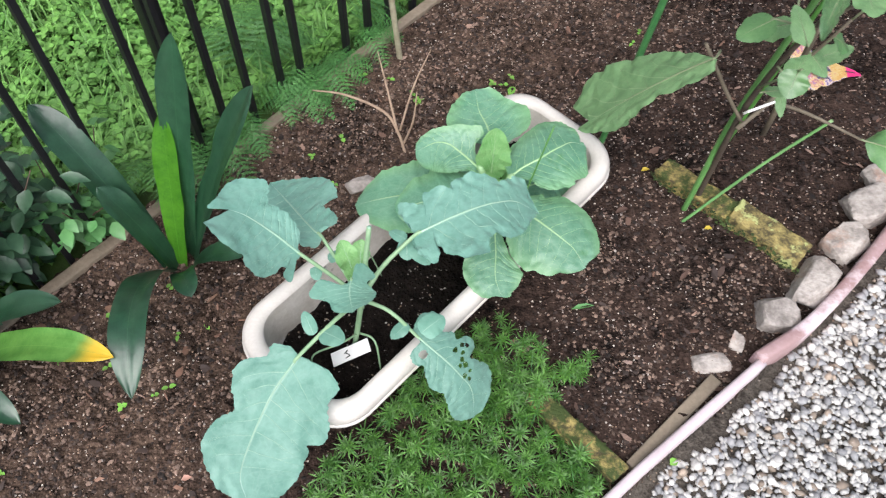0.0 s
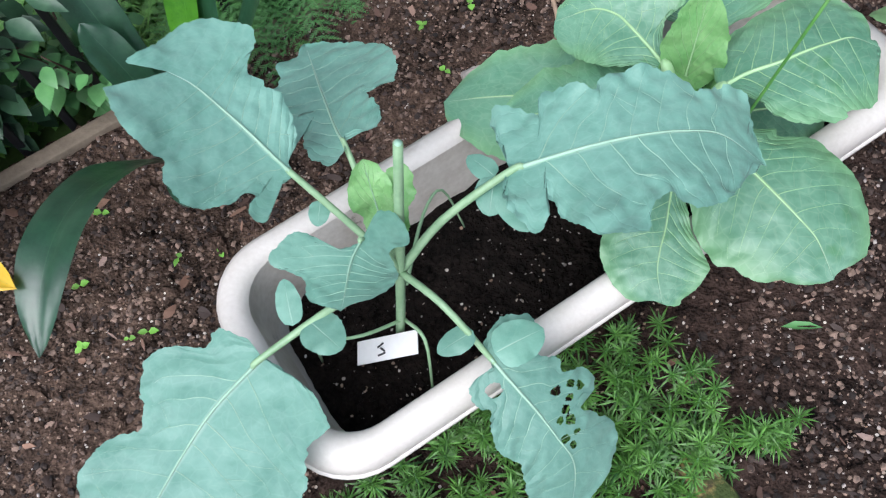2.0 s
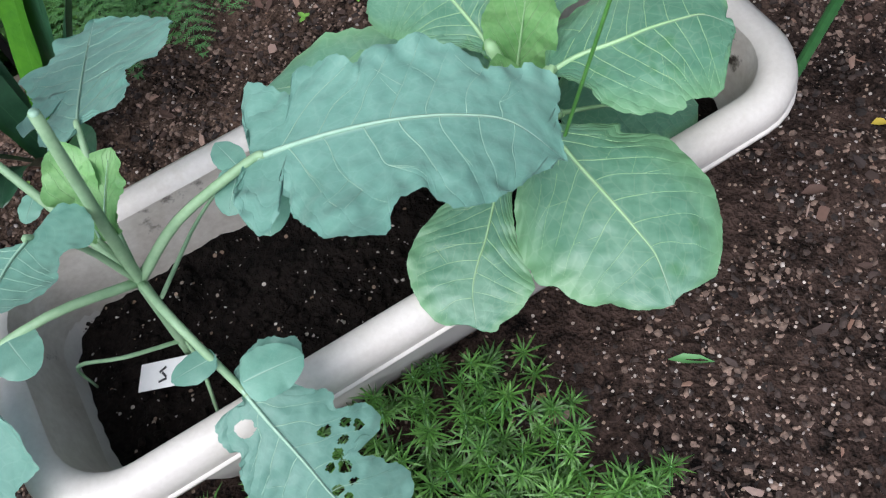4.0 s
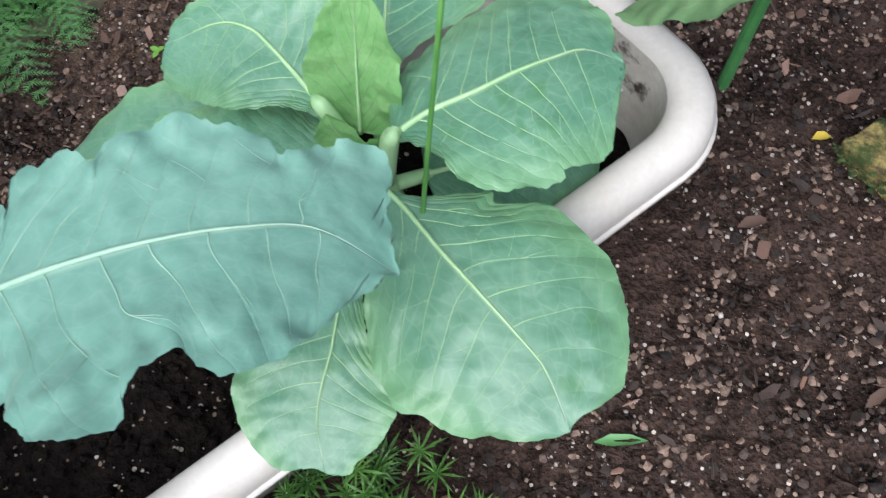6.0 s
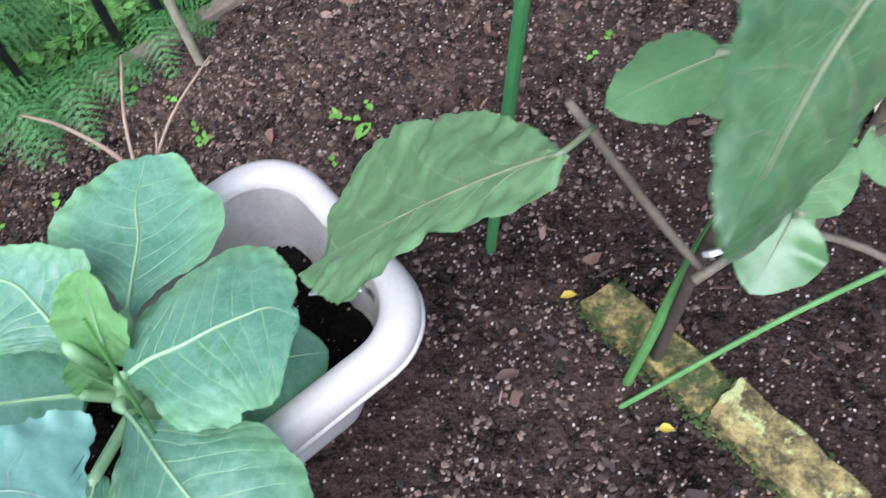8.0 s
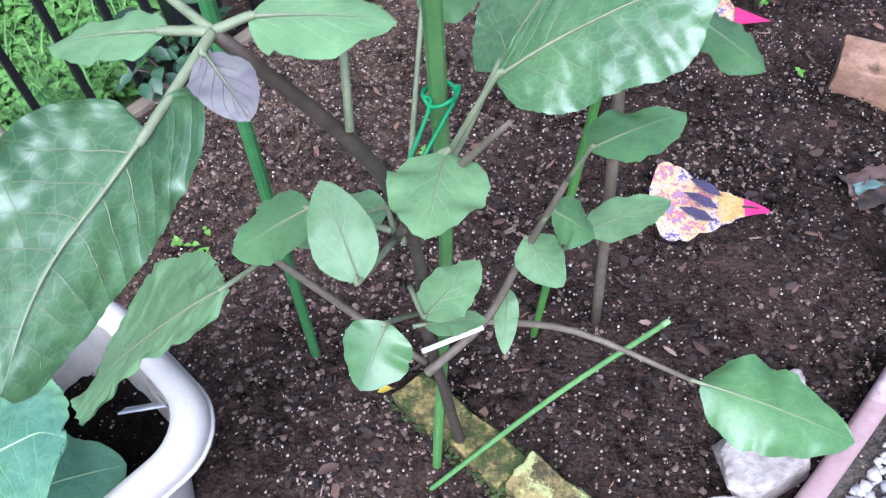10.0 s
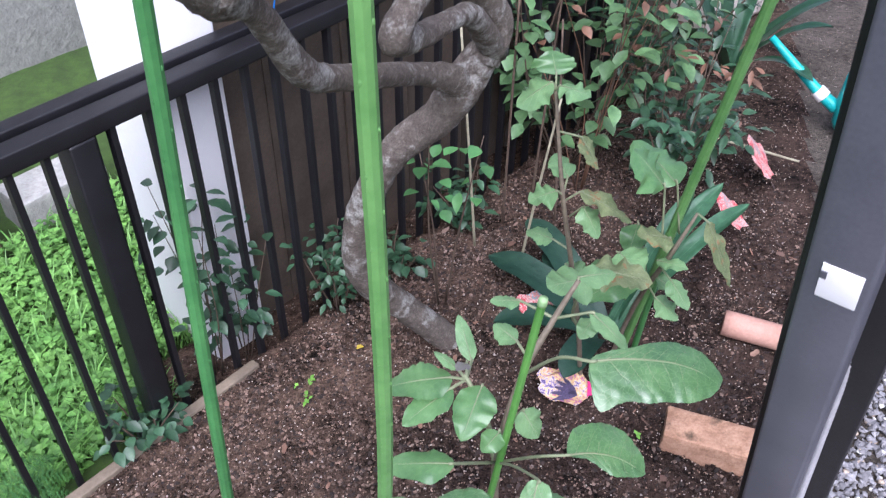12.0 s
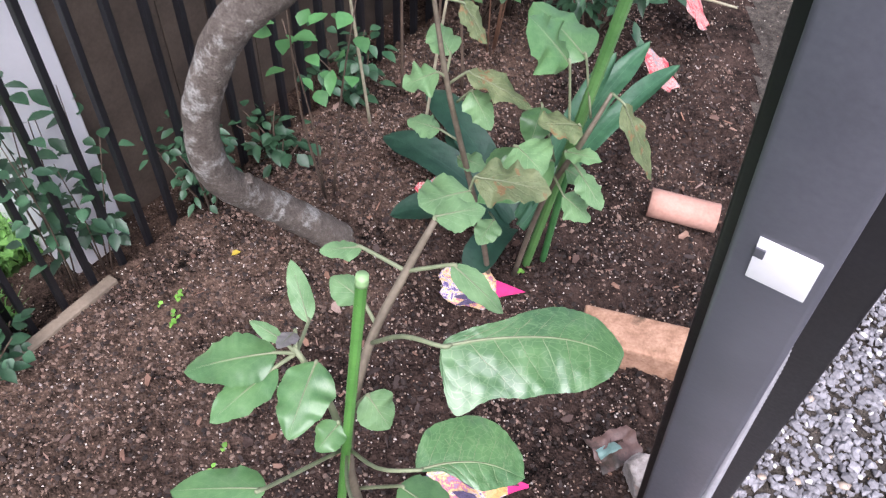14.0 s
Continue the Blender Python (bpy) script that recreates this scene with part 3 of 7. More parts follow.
def ground_z(x, y):
    v = -0.787 * x + 0.617 * y
    z = 0.006 * noise.noise(Vector((x * 3, y * 3, 0))) + 0.006 * noise.noise(Vector((x * 11, y * 11, 3)))
    if x > edge_x(y) + 0.01:
        return -0.035 + z * 0.6
    if v > 0.93:
        return -0.04 - 0.04 * min(1, (v - 0.93) / 0.3) + z
    z += 0.035 * math.exp(-((x - 0.72) ** 2 + (y - 2.05) ** 2) / 0.03)
    z -= 0.03 * max(0.0, min(1.0, (x - 0.95) / 0.4))
    z += 0.007 * noise.noise(Vector((x * 45, y * 45, 9))) + 0.0045 * noise.noise(Vector((x * 110, y * 110, 4)))
    return z


def build_ground():
    xs = np.concatenate([[-60, -20, -8, -4, -2.5], np.arange(-1.6, -0.75, 0.05), np.arange(-0.75, 1.5, 0.0085), np.arange(1.5, 2.5, 0.03), [3, 4, 8, 20, 60]])
    ys = np.concatenate([[-60, -20, -8, -4, -2, -1, -0.5], np.arange(-0.2, 0.3, 0.05), np.arange(0.3, 2.3, 0.0085), np.arange(2.3, 4.3, 0.03), [5, 8, 20, 60]])
    verts = [(x, y, ground_z(x, y)) for y in ys for x in xs]
    nx = len(xs)
    faces, ids = [], []
    for j in range(len(ys) - 1):
        yc = (ys[j] + ys[j + 1]) / 2
        ex = edge_x(yc)
        for i in range(nx - 1):
            xc = (xs[i] + xs[i + 1]) / 2
            faces.append((j * nx + i, j * nx + i + 1, (j + 1) * nx + i + 1, (j + 1) * nx + i))
            ids.append(2 if -0.787 * xc + 0.617 * yc > (0.935 if 0.617 * xc + 0.787 * yc < 1.45 else 1.12) else 1 if xc > ex + 0.012 or yc < -0.2 or xc < -1.6 else 0)
    ob = new("ground", flush("ground", verts, faces, mats=(M_SOIL, M_PATH, M_TURF), mat_ids=ids))
    return tagged(ob, "dark crumbly garden soil with paler earth path", "ground", kind="structure")


ground = build_ground()

# ---- timber edging along the fence ----
for k, (a, b) in enumerate(((0.10, 0.86), (0.865, 1.64))):
    m = (a + b) / 2
    solo("timber_edging", slab((b - a, 0.022, 0.05), bed(m, 0.908 + 0.004 * (k % 2), -0.041), math.atan2(0.787, 0.617), 0.003, 0.0012, k, cuts=5), M_TIMBER, "weathered pale timber board edging the soil", "edging", kind="structure")


# ---- fence ----
def build_fence(v, us, z_top, u0, u1, posts, label, tall=0.0):
    f = thing("metal_fence", bed((u0 + u1) / 2, v), label, "fence", kind="structure")
    ang = math.atan2(0.787, 0.617)
    me = bpy.data.meshes.new("bar")
    s = slab((0.0105, 0.016, z_top + 0.06), (0, 0, -0.06), ang, 0.002)
    s.to_mesh(me)
    s.free()
    me.materials.append(M_BLACK)
    for u in us:
        placed("bar", me, f, bed(u, v))
    part("top_rail", slab((u1 - u0, 0.036, 0.03), bed((u0 + u1) / 2, v, z_top), ang, 0.003), M_BLACK, f)
    for u in posts:
        part("post", slab((0.042, 0.046, z_top + 0.16), bed(u, v + 0.004, -0.16), ang, 0.004), M_BLACK, f)
    return f


RAIL_V = 0.99
bars_front = [0.20, 0.325, 0.39, 0.447, 0.517, 0.632, 0.695, 0.757, 0.82, 0.895, 0.945, 1.067, 1.13, 1.19, 1.262, 1.335, 1.39] + [1.494 + 0.0622 * i for i in range(24)]
build_fence(0.945, bars_front, 0.62, -0.3, 3.05, (1.44, 2.97), "black metal bar fence along the bed")
handrail = thing("handrail", bed(1.2, RAIL_V), "second black metal rail behind the bar fence", "rail", kind="structure")
part("top_rail", slab((3.35, 0.030, 0.03), bed(1.375, RAIL_V, 0.625), math.atan2(0.787, 0.617), 0.003), M_BLACK, handrail)
for u in (0.0, 0.71, 1.47):
    part("post", slab((0.03, 0.03, 0.72), bed(u, RAIL_V, -0.1), math.atan2(0.787, 0.617), 0.003), M_BLACK, handrail)

# ---- walls beyond the fence ----
ANG = math.atan2(0.787, 0.617)
solo("wall_house", slab((0.117, 0.21, 2.0), bed(1.687, 1.117, -0.06), ANG, 0.004), M_WHITE, "bright white rendered wall end behind the fence", "wall", kind="structure")
solo("wall_garage", slab((1.2, 0.08, 1.9), bed(1.0, 3.2, -0.1) + UD * 0.9, ANG, 0.005), M_WHITE, "white house wall beyond the lawn", "wall", kind="structure")
low_wall = thing("wall_low", bed(0.4, 1.76), "low red-brown garden wall with grey concrete coping beyond the lawn", "wall", kind="structure")
part("wall", slab((3.0, 0.10, 0.30), bed(0.02, 1.76, -0.12), ANG, 0.006, 0.003, 3, cuts=5), M_REDWALL, low_wall)
part("coping", slab((3.02, 0.15, 0.05), bed(0.02, 1.77, 0.18), ANG, 0.008, 0.002, 4, cuts=4), M_STUCCO, low_wall, "grey concrete coping")
part("step_block", slab((0.24, 0.13, 0.11), bed(1.72, 1.80, -0.1), ANG, 0.008, 0.002, 6, cuts=3), M_STUCCO, low_wall, "grey concrete block")
solo("wall_stucco", slab((5.0, 0.12, 2.2), bed(0.4, 2.6, -0.1), ANG, 0.005, cuts=3), M_STUCCO, "rough grey stucco garden wall beyond the lawn", "wall", kind="structure")
board_fence = thing("board_fence", bed(2.4, 1.06), "brown upright timber board fence behind the metal bars", "fence", kind="structure")
me_board = bpy.data.meshes.new("board")
s = slab((0.0985, 0.014, 1.45), (0, 0, -0.1), ANG, 0.002)
s.to_mesh(me_board)
s.free()
me_board.materials.append(M_BOARD)
for i in range(19):
    placed("board", me_board, board_fence, bed(1.813 + 0.101 * i, 1.06 + 0.002 * (i % 3)), (0, 0, 0.02 * math.sin(i * 2.1)))
for z in (0.2, 0.95):
    part("cross_rail", slab((1.9, 0.03, 0.05), bed(2.72, 1.085, z), ANG, 0.003), M_BOARD, board_fence)


# ---- planter ----
PC, PANG = bed(0.768, 0.413), ANG


def rounded(hx, hy, r, n=8):
    pts = []
    for cx, cy, a0 in ((hx - r, hy - r, 0), (-hx + r, hy - r, 90), (-hx + r, -hy + r, 180), (hx - r, -hy + r, 270)):
        for i in range(n + 1):
            a = radians(a0 + 90 * i / n)
            pts.append((cx + r * math.cos(a), cy + r * math.sin(a)))
    return pts


def rings(levels, close_top=False, close_bottom=False):
    verts, faces, n = [], [], None
    for hx, hy, r, z in levels:
        ring = rounded(hx, hy, r)
        n = len(ring)
        verts += [(x, y, z) for x, y in ring]
    for k in range(len(levels) - 1):
        for i in range(n):
            faces.append((k * n + i, k * n + (i + 1) % n, (k + 1) * n + (i + 1) % n, (k + 1) * n + i))
    if close_bottom:
        faces.append(tuple(range(n))[::-1])
    if close_top:
        faces.append(tuple((len(levels) - 1) * n + i for i in range(n)))
    return verts, faces


def to_planter(shape):
    m = Matrix.Translation(PC) @ Matrix.Rotation(PANG, 4, "Z")
    return ([m @ Vector(v) for v in shape[0]], shape[1])


HX, HY = 0.318, 0.114
planter = thing("planter", PC, "long cream plastic planter with rounded corners on the soil", "planter")
body = [(HX - 0.066, HY - 0.056, 0.03, 0.0), (HX - 0.063, HY - 0.053, 0.03, 0.012), (HX - 0.024, HY - 0.024, 0.048, 0.19)]
part("body", to_planter(rings(body, close_bottom=True)), M_PLASTIC, planter)
rim = [(HX - 0.0245, HY - 0.0245, 0.048, 0.1925), (HX - 0.002, HY - 0.002, 0.058, 0.1935), (HX, HY, 0.06, 0.196), (HX, HY, 0.06, 0.207), (HX - 0.003, HY - 0.003, 0.058, 0.2155), (HX - 0.009, HY - 0.009, 0.054, 0.2205), (HX - 0.017, HY - 0.017, 0.05, 0.2215), (HX - 0.0235, HY - 0.0235, 0.046, 0.219), (HX - 0.0265, HY - 0.0265, 0.044, 0.2135)]
part("rim", to_planter(rings(rim)), M_PLASTIC, planter, "thick rolled cream rim")
part("lip", to_planter(rings([(HX - 0.001, HY - 0.001, 0.06, 0.1965), (HX + 0.0022, HY + 0.0022, 0.062, 0.1955), (HX + 0.0024, HY + 0.0024, 0.062, 0.1925), (HX - 0.003, HY - 0.003, 0.058, 0.1905)])), M_PLASTIC, planter, "thin flange under the rim")
inner = [(HX - 0.0265, HY - 0.0265, 0.044, 0.2135), (HX - 0.0275, HY - 0.0275, 0.044, 0.195), (HX - 0.037, HY - 0.035, 0.04, 0.12)]
part("inner_wall", to_planter(rings(inner)), M_WALLDIRT, planter, "soil-stained inner wall")


def potting_soil():
    nx, ny = 120, 46
    hx, hy = HX - 0.0335, HY - 0.0325
    verts, faces = [], []
    for j in range(ny + 1):
        for i in range(nx + 1):
            x, y = (2 * i / nx - 1) * hx, (2 * j / ny - 1) * hy
            r = 0.04
            ex, ey = max(0, abs(x) - hx + r), max(0, abs(y) - hy + r)
            d = math.hypot(ex, ey)
            if d > r:
                x -= math.copysign(ex * (1 - r / d), x)
                y -= math.copysign(ey * (1 - r / d), y)
            p = Vector((x, y, 0))
            z = 0.142 + 0.006 * noise.noise(p * 14) + 0.006 * noise.noise(p * 40) + 0.004 * noise.noise(p * 110) - 0.012 * (x / hx) ** 2
            verts.append((x, y, z))
    for j in range(ny):
        for i in range(nx):
            faces.append((j * (nx + 1) + i, j * (nx + 1) + i + 1, (j + 1) * (nx + 1) + i + 1, (j + 1) * (nx + 1) + i))
    return to_planter((verts, faces))


solo("potting_soil", potting_soil(), M_POT_SOIL, "black moist potting soil filling the planter", "soil", kind="stuff")


# ---- leaves ----
def oval(a=0.8, b=0.6):
    return lambda s: max(0.0, math.sin(math.pi * min(1, max(0, s)) ** a)) ** b


def strap(point=0.2, neck=0.75):
    return lambda s: (neck + (1 - neck) * min(1, s / 0.4)) * (1 if s < 1 - point else max(0, 1 - ((s - 1 + point) / point) ** 2.0) ** 0.75)


def steps_profile(pairs):
    xs, ys = [p[0] for p in pairs], [p[1] for p in pairs]
    return lambda s: float(sum(np.interp(s + d, xs, ys) for d in (-0.014, -0.007, 0, 0.007, 0.014))) / 5 if s < 0.999 else 0.0


def blade(base, tip, width, profile, bow=0.12, cup=0.12, up=(0, 0, 1), wave=0.0, frill=0.0, seed=0, bites=(), holes=(), ns=26, nv=6, roll=0.0, skew=0.0, bend=(0, 0, 0)):
    """A leaf blade from base to tip. bow: arch of the midrib, cup: rise of the margins, wave: slow waves of the margin, frill: small scallops, roll: degrees about the midrib."""
    base, tip, up = Vector(base), Vector(tip), Vector(up).normalized()
    long = (tip - base).length
    ctrl = (base + tip) / 2 + up * bow * long + Vector(bend)
    verts, uvs, faces = [], [], []
    off = Vector((seed * 5.13, seed * 2.71, seed * 0.77))
    mids = []
    for i in range(ns + 1):
        s = i / ns
        p = base * (1 - s) ** 2 + ctrl * 2 * s * (1 - s) + tip * s * s
        tan = ((ctrl - base) * (1 - s) + (tip - ctrl) * s).normalized()
        lat = tan.cross(up)
        lat = lat.normalized() if lat.length > 1e-4 else Vector((1, 0, 0))
        nor = lat.cross(tan).normalized()
        if roll:
            q = Matrix.Rotation(radians(roll), 3, tan)
            lat, nor = q @ lat, q @ nor
        mids.append(p + nor * 0.0012)
        for j in range(-nv, nv + 1):
            v = j / nv
            side = 1 if v > 0 else 0
            hw = width / 2 * (profile[side](s) if isinstance(profile, tuple) else profile(s))
            e = Vector((s * 9, side * 7.0, 0)) + off
            hw *= 1 + frill * (0.6 * noise.noise(e * 2.2) + 0.6 * noise.noise(e * 0.9) + 0.34 * noise.noise(e * 5.3) + 0.34 * noise.noise(e * 11))
            for bs, bv, bd, br in bites:
                if (bv > 0) == (v > 0):
                    hw *= 1 - bd * math.exp(-((s - bs) / br) ** 2)
            w = v * hw
            lift = cup * abs(v) ** 1.6 * hw + wave * hw * abs(v) ** 1.5 * noise.noise(e * 0.55) + wave * 0.35 * hw * v * v * noise.noise(e * 1.8)
            lift += 0.016 * long * noise.noise(Vector((s * 5, v * 2.5, 0)) + off) * abs(v)
            verts.append(p + lat * w + nor * lift + tan * skew * abs(v) * hw)
            uvs.append((s, v * 0.5 + 0.5))
    row = 2 * nv + 1
    for i in range(ns):
        for j in range(row - 1):
            sc, vc = (i + 0.5) / ns, (j + 0.5) / nv - 1
            if any(((sc - hs) / hr) ** 2 + ((vc - hv) / (hr * 2.2)) ** 2 < 1 for hs, hv, hr in holes):
                continue
            a = i * row + j
            faces.append((a, a + 1, a + row + 1, a + row))
    return (verts, faces, uvs), mids


def leaf(parent, material, rib, base, tip, width, profile, rib_r=0.002, stalk=None, stalk_r=0.003, stalk_mat=None, label="", **kw):
    shape, mids = blade(base, tip, width, profile, **kw)
    ob = part("leaf", shape, material, parent, label)
    if rib is not None:
        cut = mids[: max(3, int(len(mids) * 0.88))]
        part("midrib", tube(cut, [rib_r * 0.8, rib_r * 0.45, rib_r * 0.22, rib_r * 0.06], 6, len(cut) - 1, flat=0.8), rib, ob)
    if stalk is not None:
        part("leaf_stalk", tube([*stalk, mids[0], mids[1]], [stalk_r, stalk_r * 0.85, rib_r], 8), stalk_mat or rib, parent)
    return ob


def lobed(parent, material, rib, shape, rib_r=0.002, stalk=None, stalk_r=0.003, stalk_mat=None, label="", frill=0.012, ruffle=0.03, quilt=0.012, seed=0, holes=(), ns=110, nv=14, rib_to=0.9, veins=None):
    """A lobed blade. The outline of each side runs from base to tip in shares of the blade's length (along, across);
    lift bends the sheet: arch along the rib, droop of the margins, tilt and twist; crease folds it along the rib."""
    base, tip, up = Vector(shape["base"]), Vector(shape["tip"]), Vector(shape["up"])
    ax = tip - base
    long = ax.length
    ax.normalize()
    up = (up - ax * up.dot(ax)).normalized()
    lat = ax.cross(up)
    arch, droop, tilt, twist = shape["lift"]
    crease = shape.get("crease", 0.0)
    off = Vector((seed * 5.13, seed * 2.71, seed * 0.77))

    def at(a, w, edge):
        h = arch * 4 * a * (1 - a) + droop * w * w + tilt * w + twist * w * a + crease * abs(w)
        q = Vector((a * 7, w * 7, 0)) + off
        h += ruffle * edge ** 2 * (noise.noise(q * 0.8) + 0.7 * noise.noise(q * 2.1)) + quilt * min(1, edge * 4) * (0.6 * noise.noise(q * 1.3) + 0.4 * noise.noise(q * 2.9))
        return base + ax * (a * long) + lat * (w * long) + up * (h * long)

    def curve(points, n):
        """Evenly spaced points on a smooth line through the given ones."""
        c = spline([(a, w, 0) for a, w in points], 12 * len(points))
        run = np.concatenate([[0], np.cumsum([(c[i + 1] - c[i]).length for i in range(len(c) - 1)])])
        want = np.linspace(0, run[-1], n + 1)
        return [Vector((float(np.interp(x, run, [p.x for p in c])), float(np.interp(x, run, [p.y for p in c])), 0)) for x in want]

    rib_line = curve([(0, 0), *shape["mid"], (1, 0)], 60)
    verts, uvs, faces, threads = [], [], [], []
    rng = random.Random(seed)
    for side, key in ((-1, "left"), (1, "right")):
        edge = curve([(0, 0), *shape[key], (1, 0)], ns)
        near = []
        for p in edge:
            d = [(p - q).length_squared for q in rib_line]
            near.append(d.index(min(d)) / 60)
        near = np.maximum.accumulate(np.array(near))
        near = np.convolve(np.concatenate([np.zeros(9), near, np.ones(9)]), np.ones(19) / 19, "valid")
        near = (near - near[0]) / (near[-1] - near[0])
        o = len(verts)
        for k, p in enumerate(edge):
            t = edge[min(k + 1, ns)] - edge[max(k - 1, 0)]
            n = Vector((-t.y, t.x, 0)) * -side
            n = n.normalized() if n.length > 1e-9 else Vector((0, 0, 0))
            fade = min(1, k / 8, (ns - k) / 4)
            p = p + n * frill * fade * (noise.noise(p * 26 + off) + 0.7 * noise.noise(p * 60 + off))
            x = near[k] * 60
            m = rib_line[int(x)].lerp(rib_line[min(60, int(x) + 1)], x % 1)
            for j in range(nv + 1):
                v = j / nv
                q = m.lerp(p, v)
                verts.append(at(q.x, q.y, v))
                uvs.append((float(near[k]), 0.5 + side * v * 0.5))
        row = nv + 1

        def on_sheet(sh, v):
            x = float(np.interp(sh, near, np.arange(ns + 1)))
            k, y = min(ns - 1, int(x)), min(nv - 1e-3, max(0, v * nv))
            j, fx, fy = int(y), x - k, y - int(y)
            g = lambda kk, jj: Vector(verts[o + kk * row + jj])
            return (g(k, j) * (1 - fx) + g(k + 1, j) * fx) * (1 - fy) + (g(k, j + 1) * (1 - fx) + g(k + 1, j + 1) * fx) * fy + up * 0.0001

        if veins:
            count, radius, sweep = veins
            for i in range(count):
                m = 0.05 + 0.80 * (i + (0.35 if side < 0 else 0.65) + rng.uniform(-0.05, 0.05)) / count
                bow, reach = rng.uniform(0.92, 1.08) * sweep * (1.05 - m), rng.uniform(0.72, 0.93)
                line = [(min(0.99, m + bow * v ** 1.25 + 0.012 * noise.noise(Vector((v * 4, i * 3.1, seed)))), v) for v in np.linspace(0.0, reach, 9)]
                r = 0.55 * radius * (1.1 - 0.6 * m) * rng.uniform(0.8, 1.1)
                threads.append(tube([on_sheet(*q) for q in line], [r, r * 0.6, r * 0.25], 5, 16, flat=0.7))
                for f in rng.sample((3, 4, 5, 6), rng.choice((0, 1, 1, 2))):
                    sh, v = line[f]
                    turn = rng.choice((-1, 1)) * rng.uniform(0.035, 0.08)
                    fork = [(min(0.99, max(0.01, sh + turn * w)), min(0.95, v + 0.26 * w)) for w in (0.0, 0.35, 0.7, 1.0)]
                    threads.append(tube([on_sheet(*q) for q in fork], [r * 0.5, r * 0.35, r * 0.18], 4, 6, flat=0.7))
        for k in range(ns):
            for j in range(nv):
                a = o + k * row + j
                c = (Vector(verts[a]) + Vector(verts[a + row + 1])) / 2 - base
                ca, cw = c.dot(ax) / long, c.dot(lat) / long
                if any(((ca - ha) / hr) ** 2 + ((cw - hw) / (hr * hs)) ** 2 < 1 + 0.5 * noise.noise(Vector((ca * 40, cw * 40, hr * 90))) for ha, hw, hr, hs in holes):
                    continue
                faces.append((a, a + 1, a + row + 1, a + row) if side > 0 else (a, a + row, a + row + 1, a + 1))
    ob = part("leaf", (verts, faces, uvs), material, parent, label)
    if threads:
        part("vein_network", joined(*threads), rib, ob)["kind"] = "stuff"
    mids = [at(p.x, p.y, 0) + up * 0.0008 for p in rib_line]
    if rib is not None:
        cut = mids[: int(61 * rib_to)]
        part("midrib", tube(cut[::3], [rib_r * 0.9, rib_r * 0.6, rib_r * 0.4, rib_r * 0.12], 6, 40, flat=0.8), rib, ob)
    if stalk is not None:
        part("leaf_stalk", tube([*stalk, mids[0], mids[3]], [stalk_r, stalk_r * 0.85, rib_r], 8), stalk_mat or rib, parent)
    return ob


# ---- broccoli plant ----
broc = thing("broccoli_plant", (0.04, 0.695, 0.14), "young blue-green broccoli plant with chewed lobed leaves", "plant")
part("stem", tube([(0.036, 0.696, 0.12), (0.05, 0.70, 0.22), (0.062, 0.705, 0.32), (0.077, 0.717, 0.46)], [0.0038, 0.0040, 0.0038, 0.0030], 10), M_BROC_STEM, broc, "green stem cut off at the top")
part("cut_end", tube([(0.0768, 0.7168, 0.4585), (0.0772, 0.7172, 0.4612)], [0.0024, 0.0023], 10, 2), M_BROC_RIB, broc, "pale cut stem end")
NODE = (0.06, 0.703, 0.30)
PR = steps_profile
# outlines of the large leaves
LEAF_FAR = dict(base=(-0.0148, 0.7236, 0.3689), tip=(-0.1012, 0.748, 0.4242), up=(0.5603, 0.1292, 0.8181), lift=(0.077, 0.222, 0.327, -0.389),
    mid=[(0.193, -0.014), (0.569, -0.005), (0.835, 0.016)],
    left=[(0.04, -0.195), (-0.017, -0.244), (-0.05, -0.324), (0.035, -0.385), (0.098, -0.35), (0.091, -0.271), (0.161, -0.326), (0.215, -0.478), (0.374, -0.659), (0.561, -0.645), (0.638, -0.543), (0.726, -0.563), (0.947, -0.531), (1.076, -0.458), (1.182, -0.367), (1.131, -0.352), (1.027, -0.223), (0.955, -0.099)],
    right=[(0.101, 0.051), (0.117, 0.151), (0.187, 0.212), (0.259, 0.255), (0.404, 0.319), (0.491, 0.28), (0.544, 0.325), (0.63, 0.305), (0.69, 0.386), (0.738, 0.52), (0.837, 0.593), (0.964, 0.549), (1.089, 0.505), (1.174, 0.341), (1.19, 0.102), (1.232, -0.094), (1.106, -0.022)])
LEAF_UPPER = dict(base=(0.0007, 0.7685, 0.344), tip=(-0.0999, 0.8904, 0.2776), up=(-0.3365, 0.221, 0.9154), lift=(0.008, -0.078, 0.078, -0.124),
    mid=[(0.144, -0.012), (0.47, -0.01)],
    left=[(-0.062, -0.016), (-0.075, -0.092), (0.036, -0.159), (0.152, -0.17), (0.347, -0.15), (0.369, -0.177), (0.198, -0.217), (0.221, -0.271), (0.307, -0.288), (0.384, -0.22), (0.582, -0.291), (0.678, -0.302), (0.73, -0.193), (0.886, -0.171), (0.9, -0.092)],
    right=[(0.068, 0.021), (0.006, 0.127), (0.021, 0.175), (0.107, 0.2), (0.261, 0.181), (0.365, 0.18), (0.293, 0.233), (0.279, 0.31), (0.409, 0.357), (0.63, 0.36), (0.847, 0.187)])
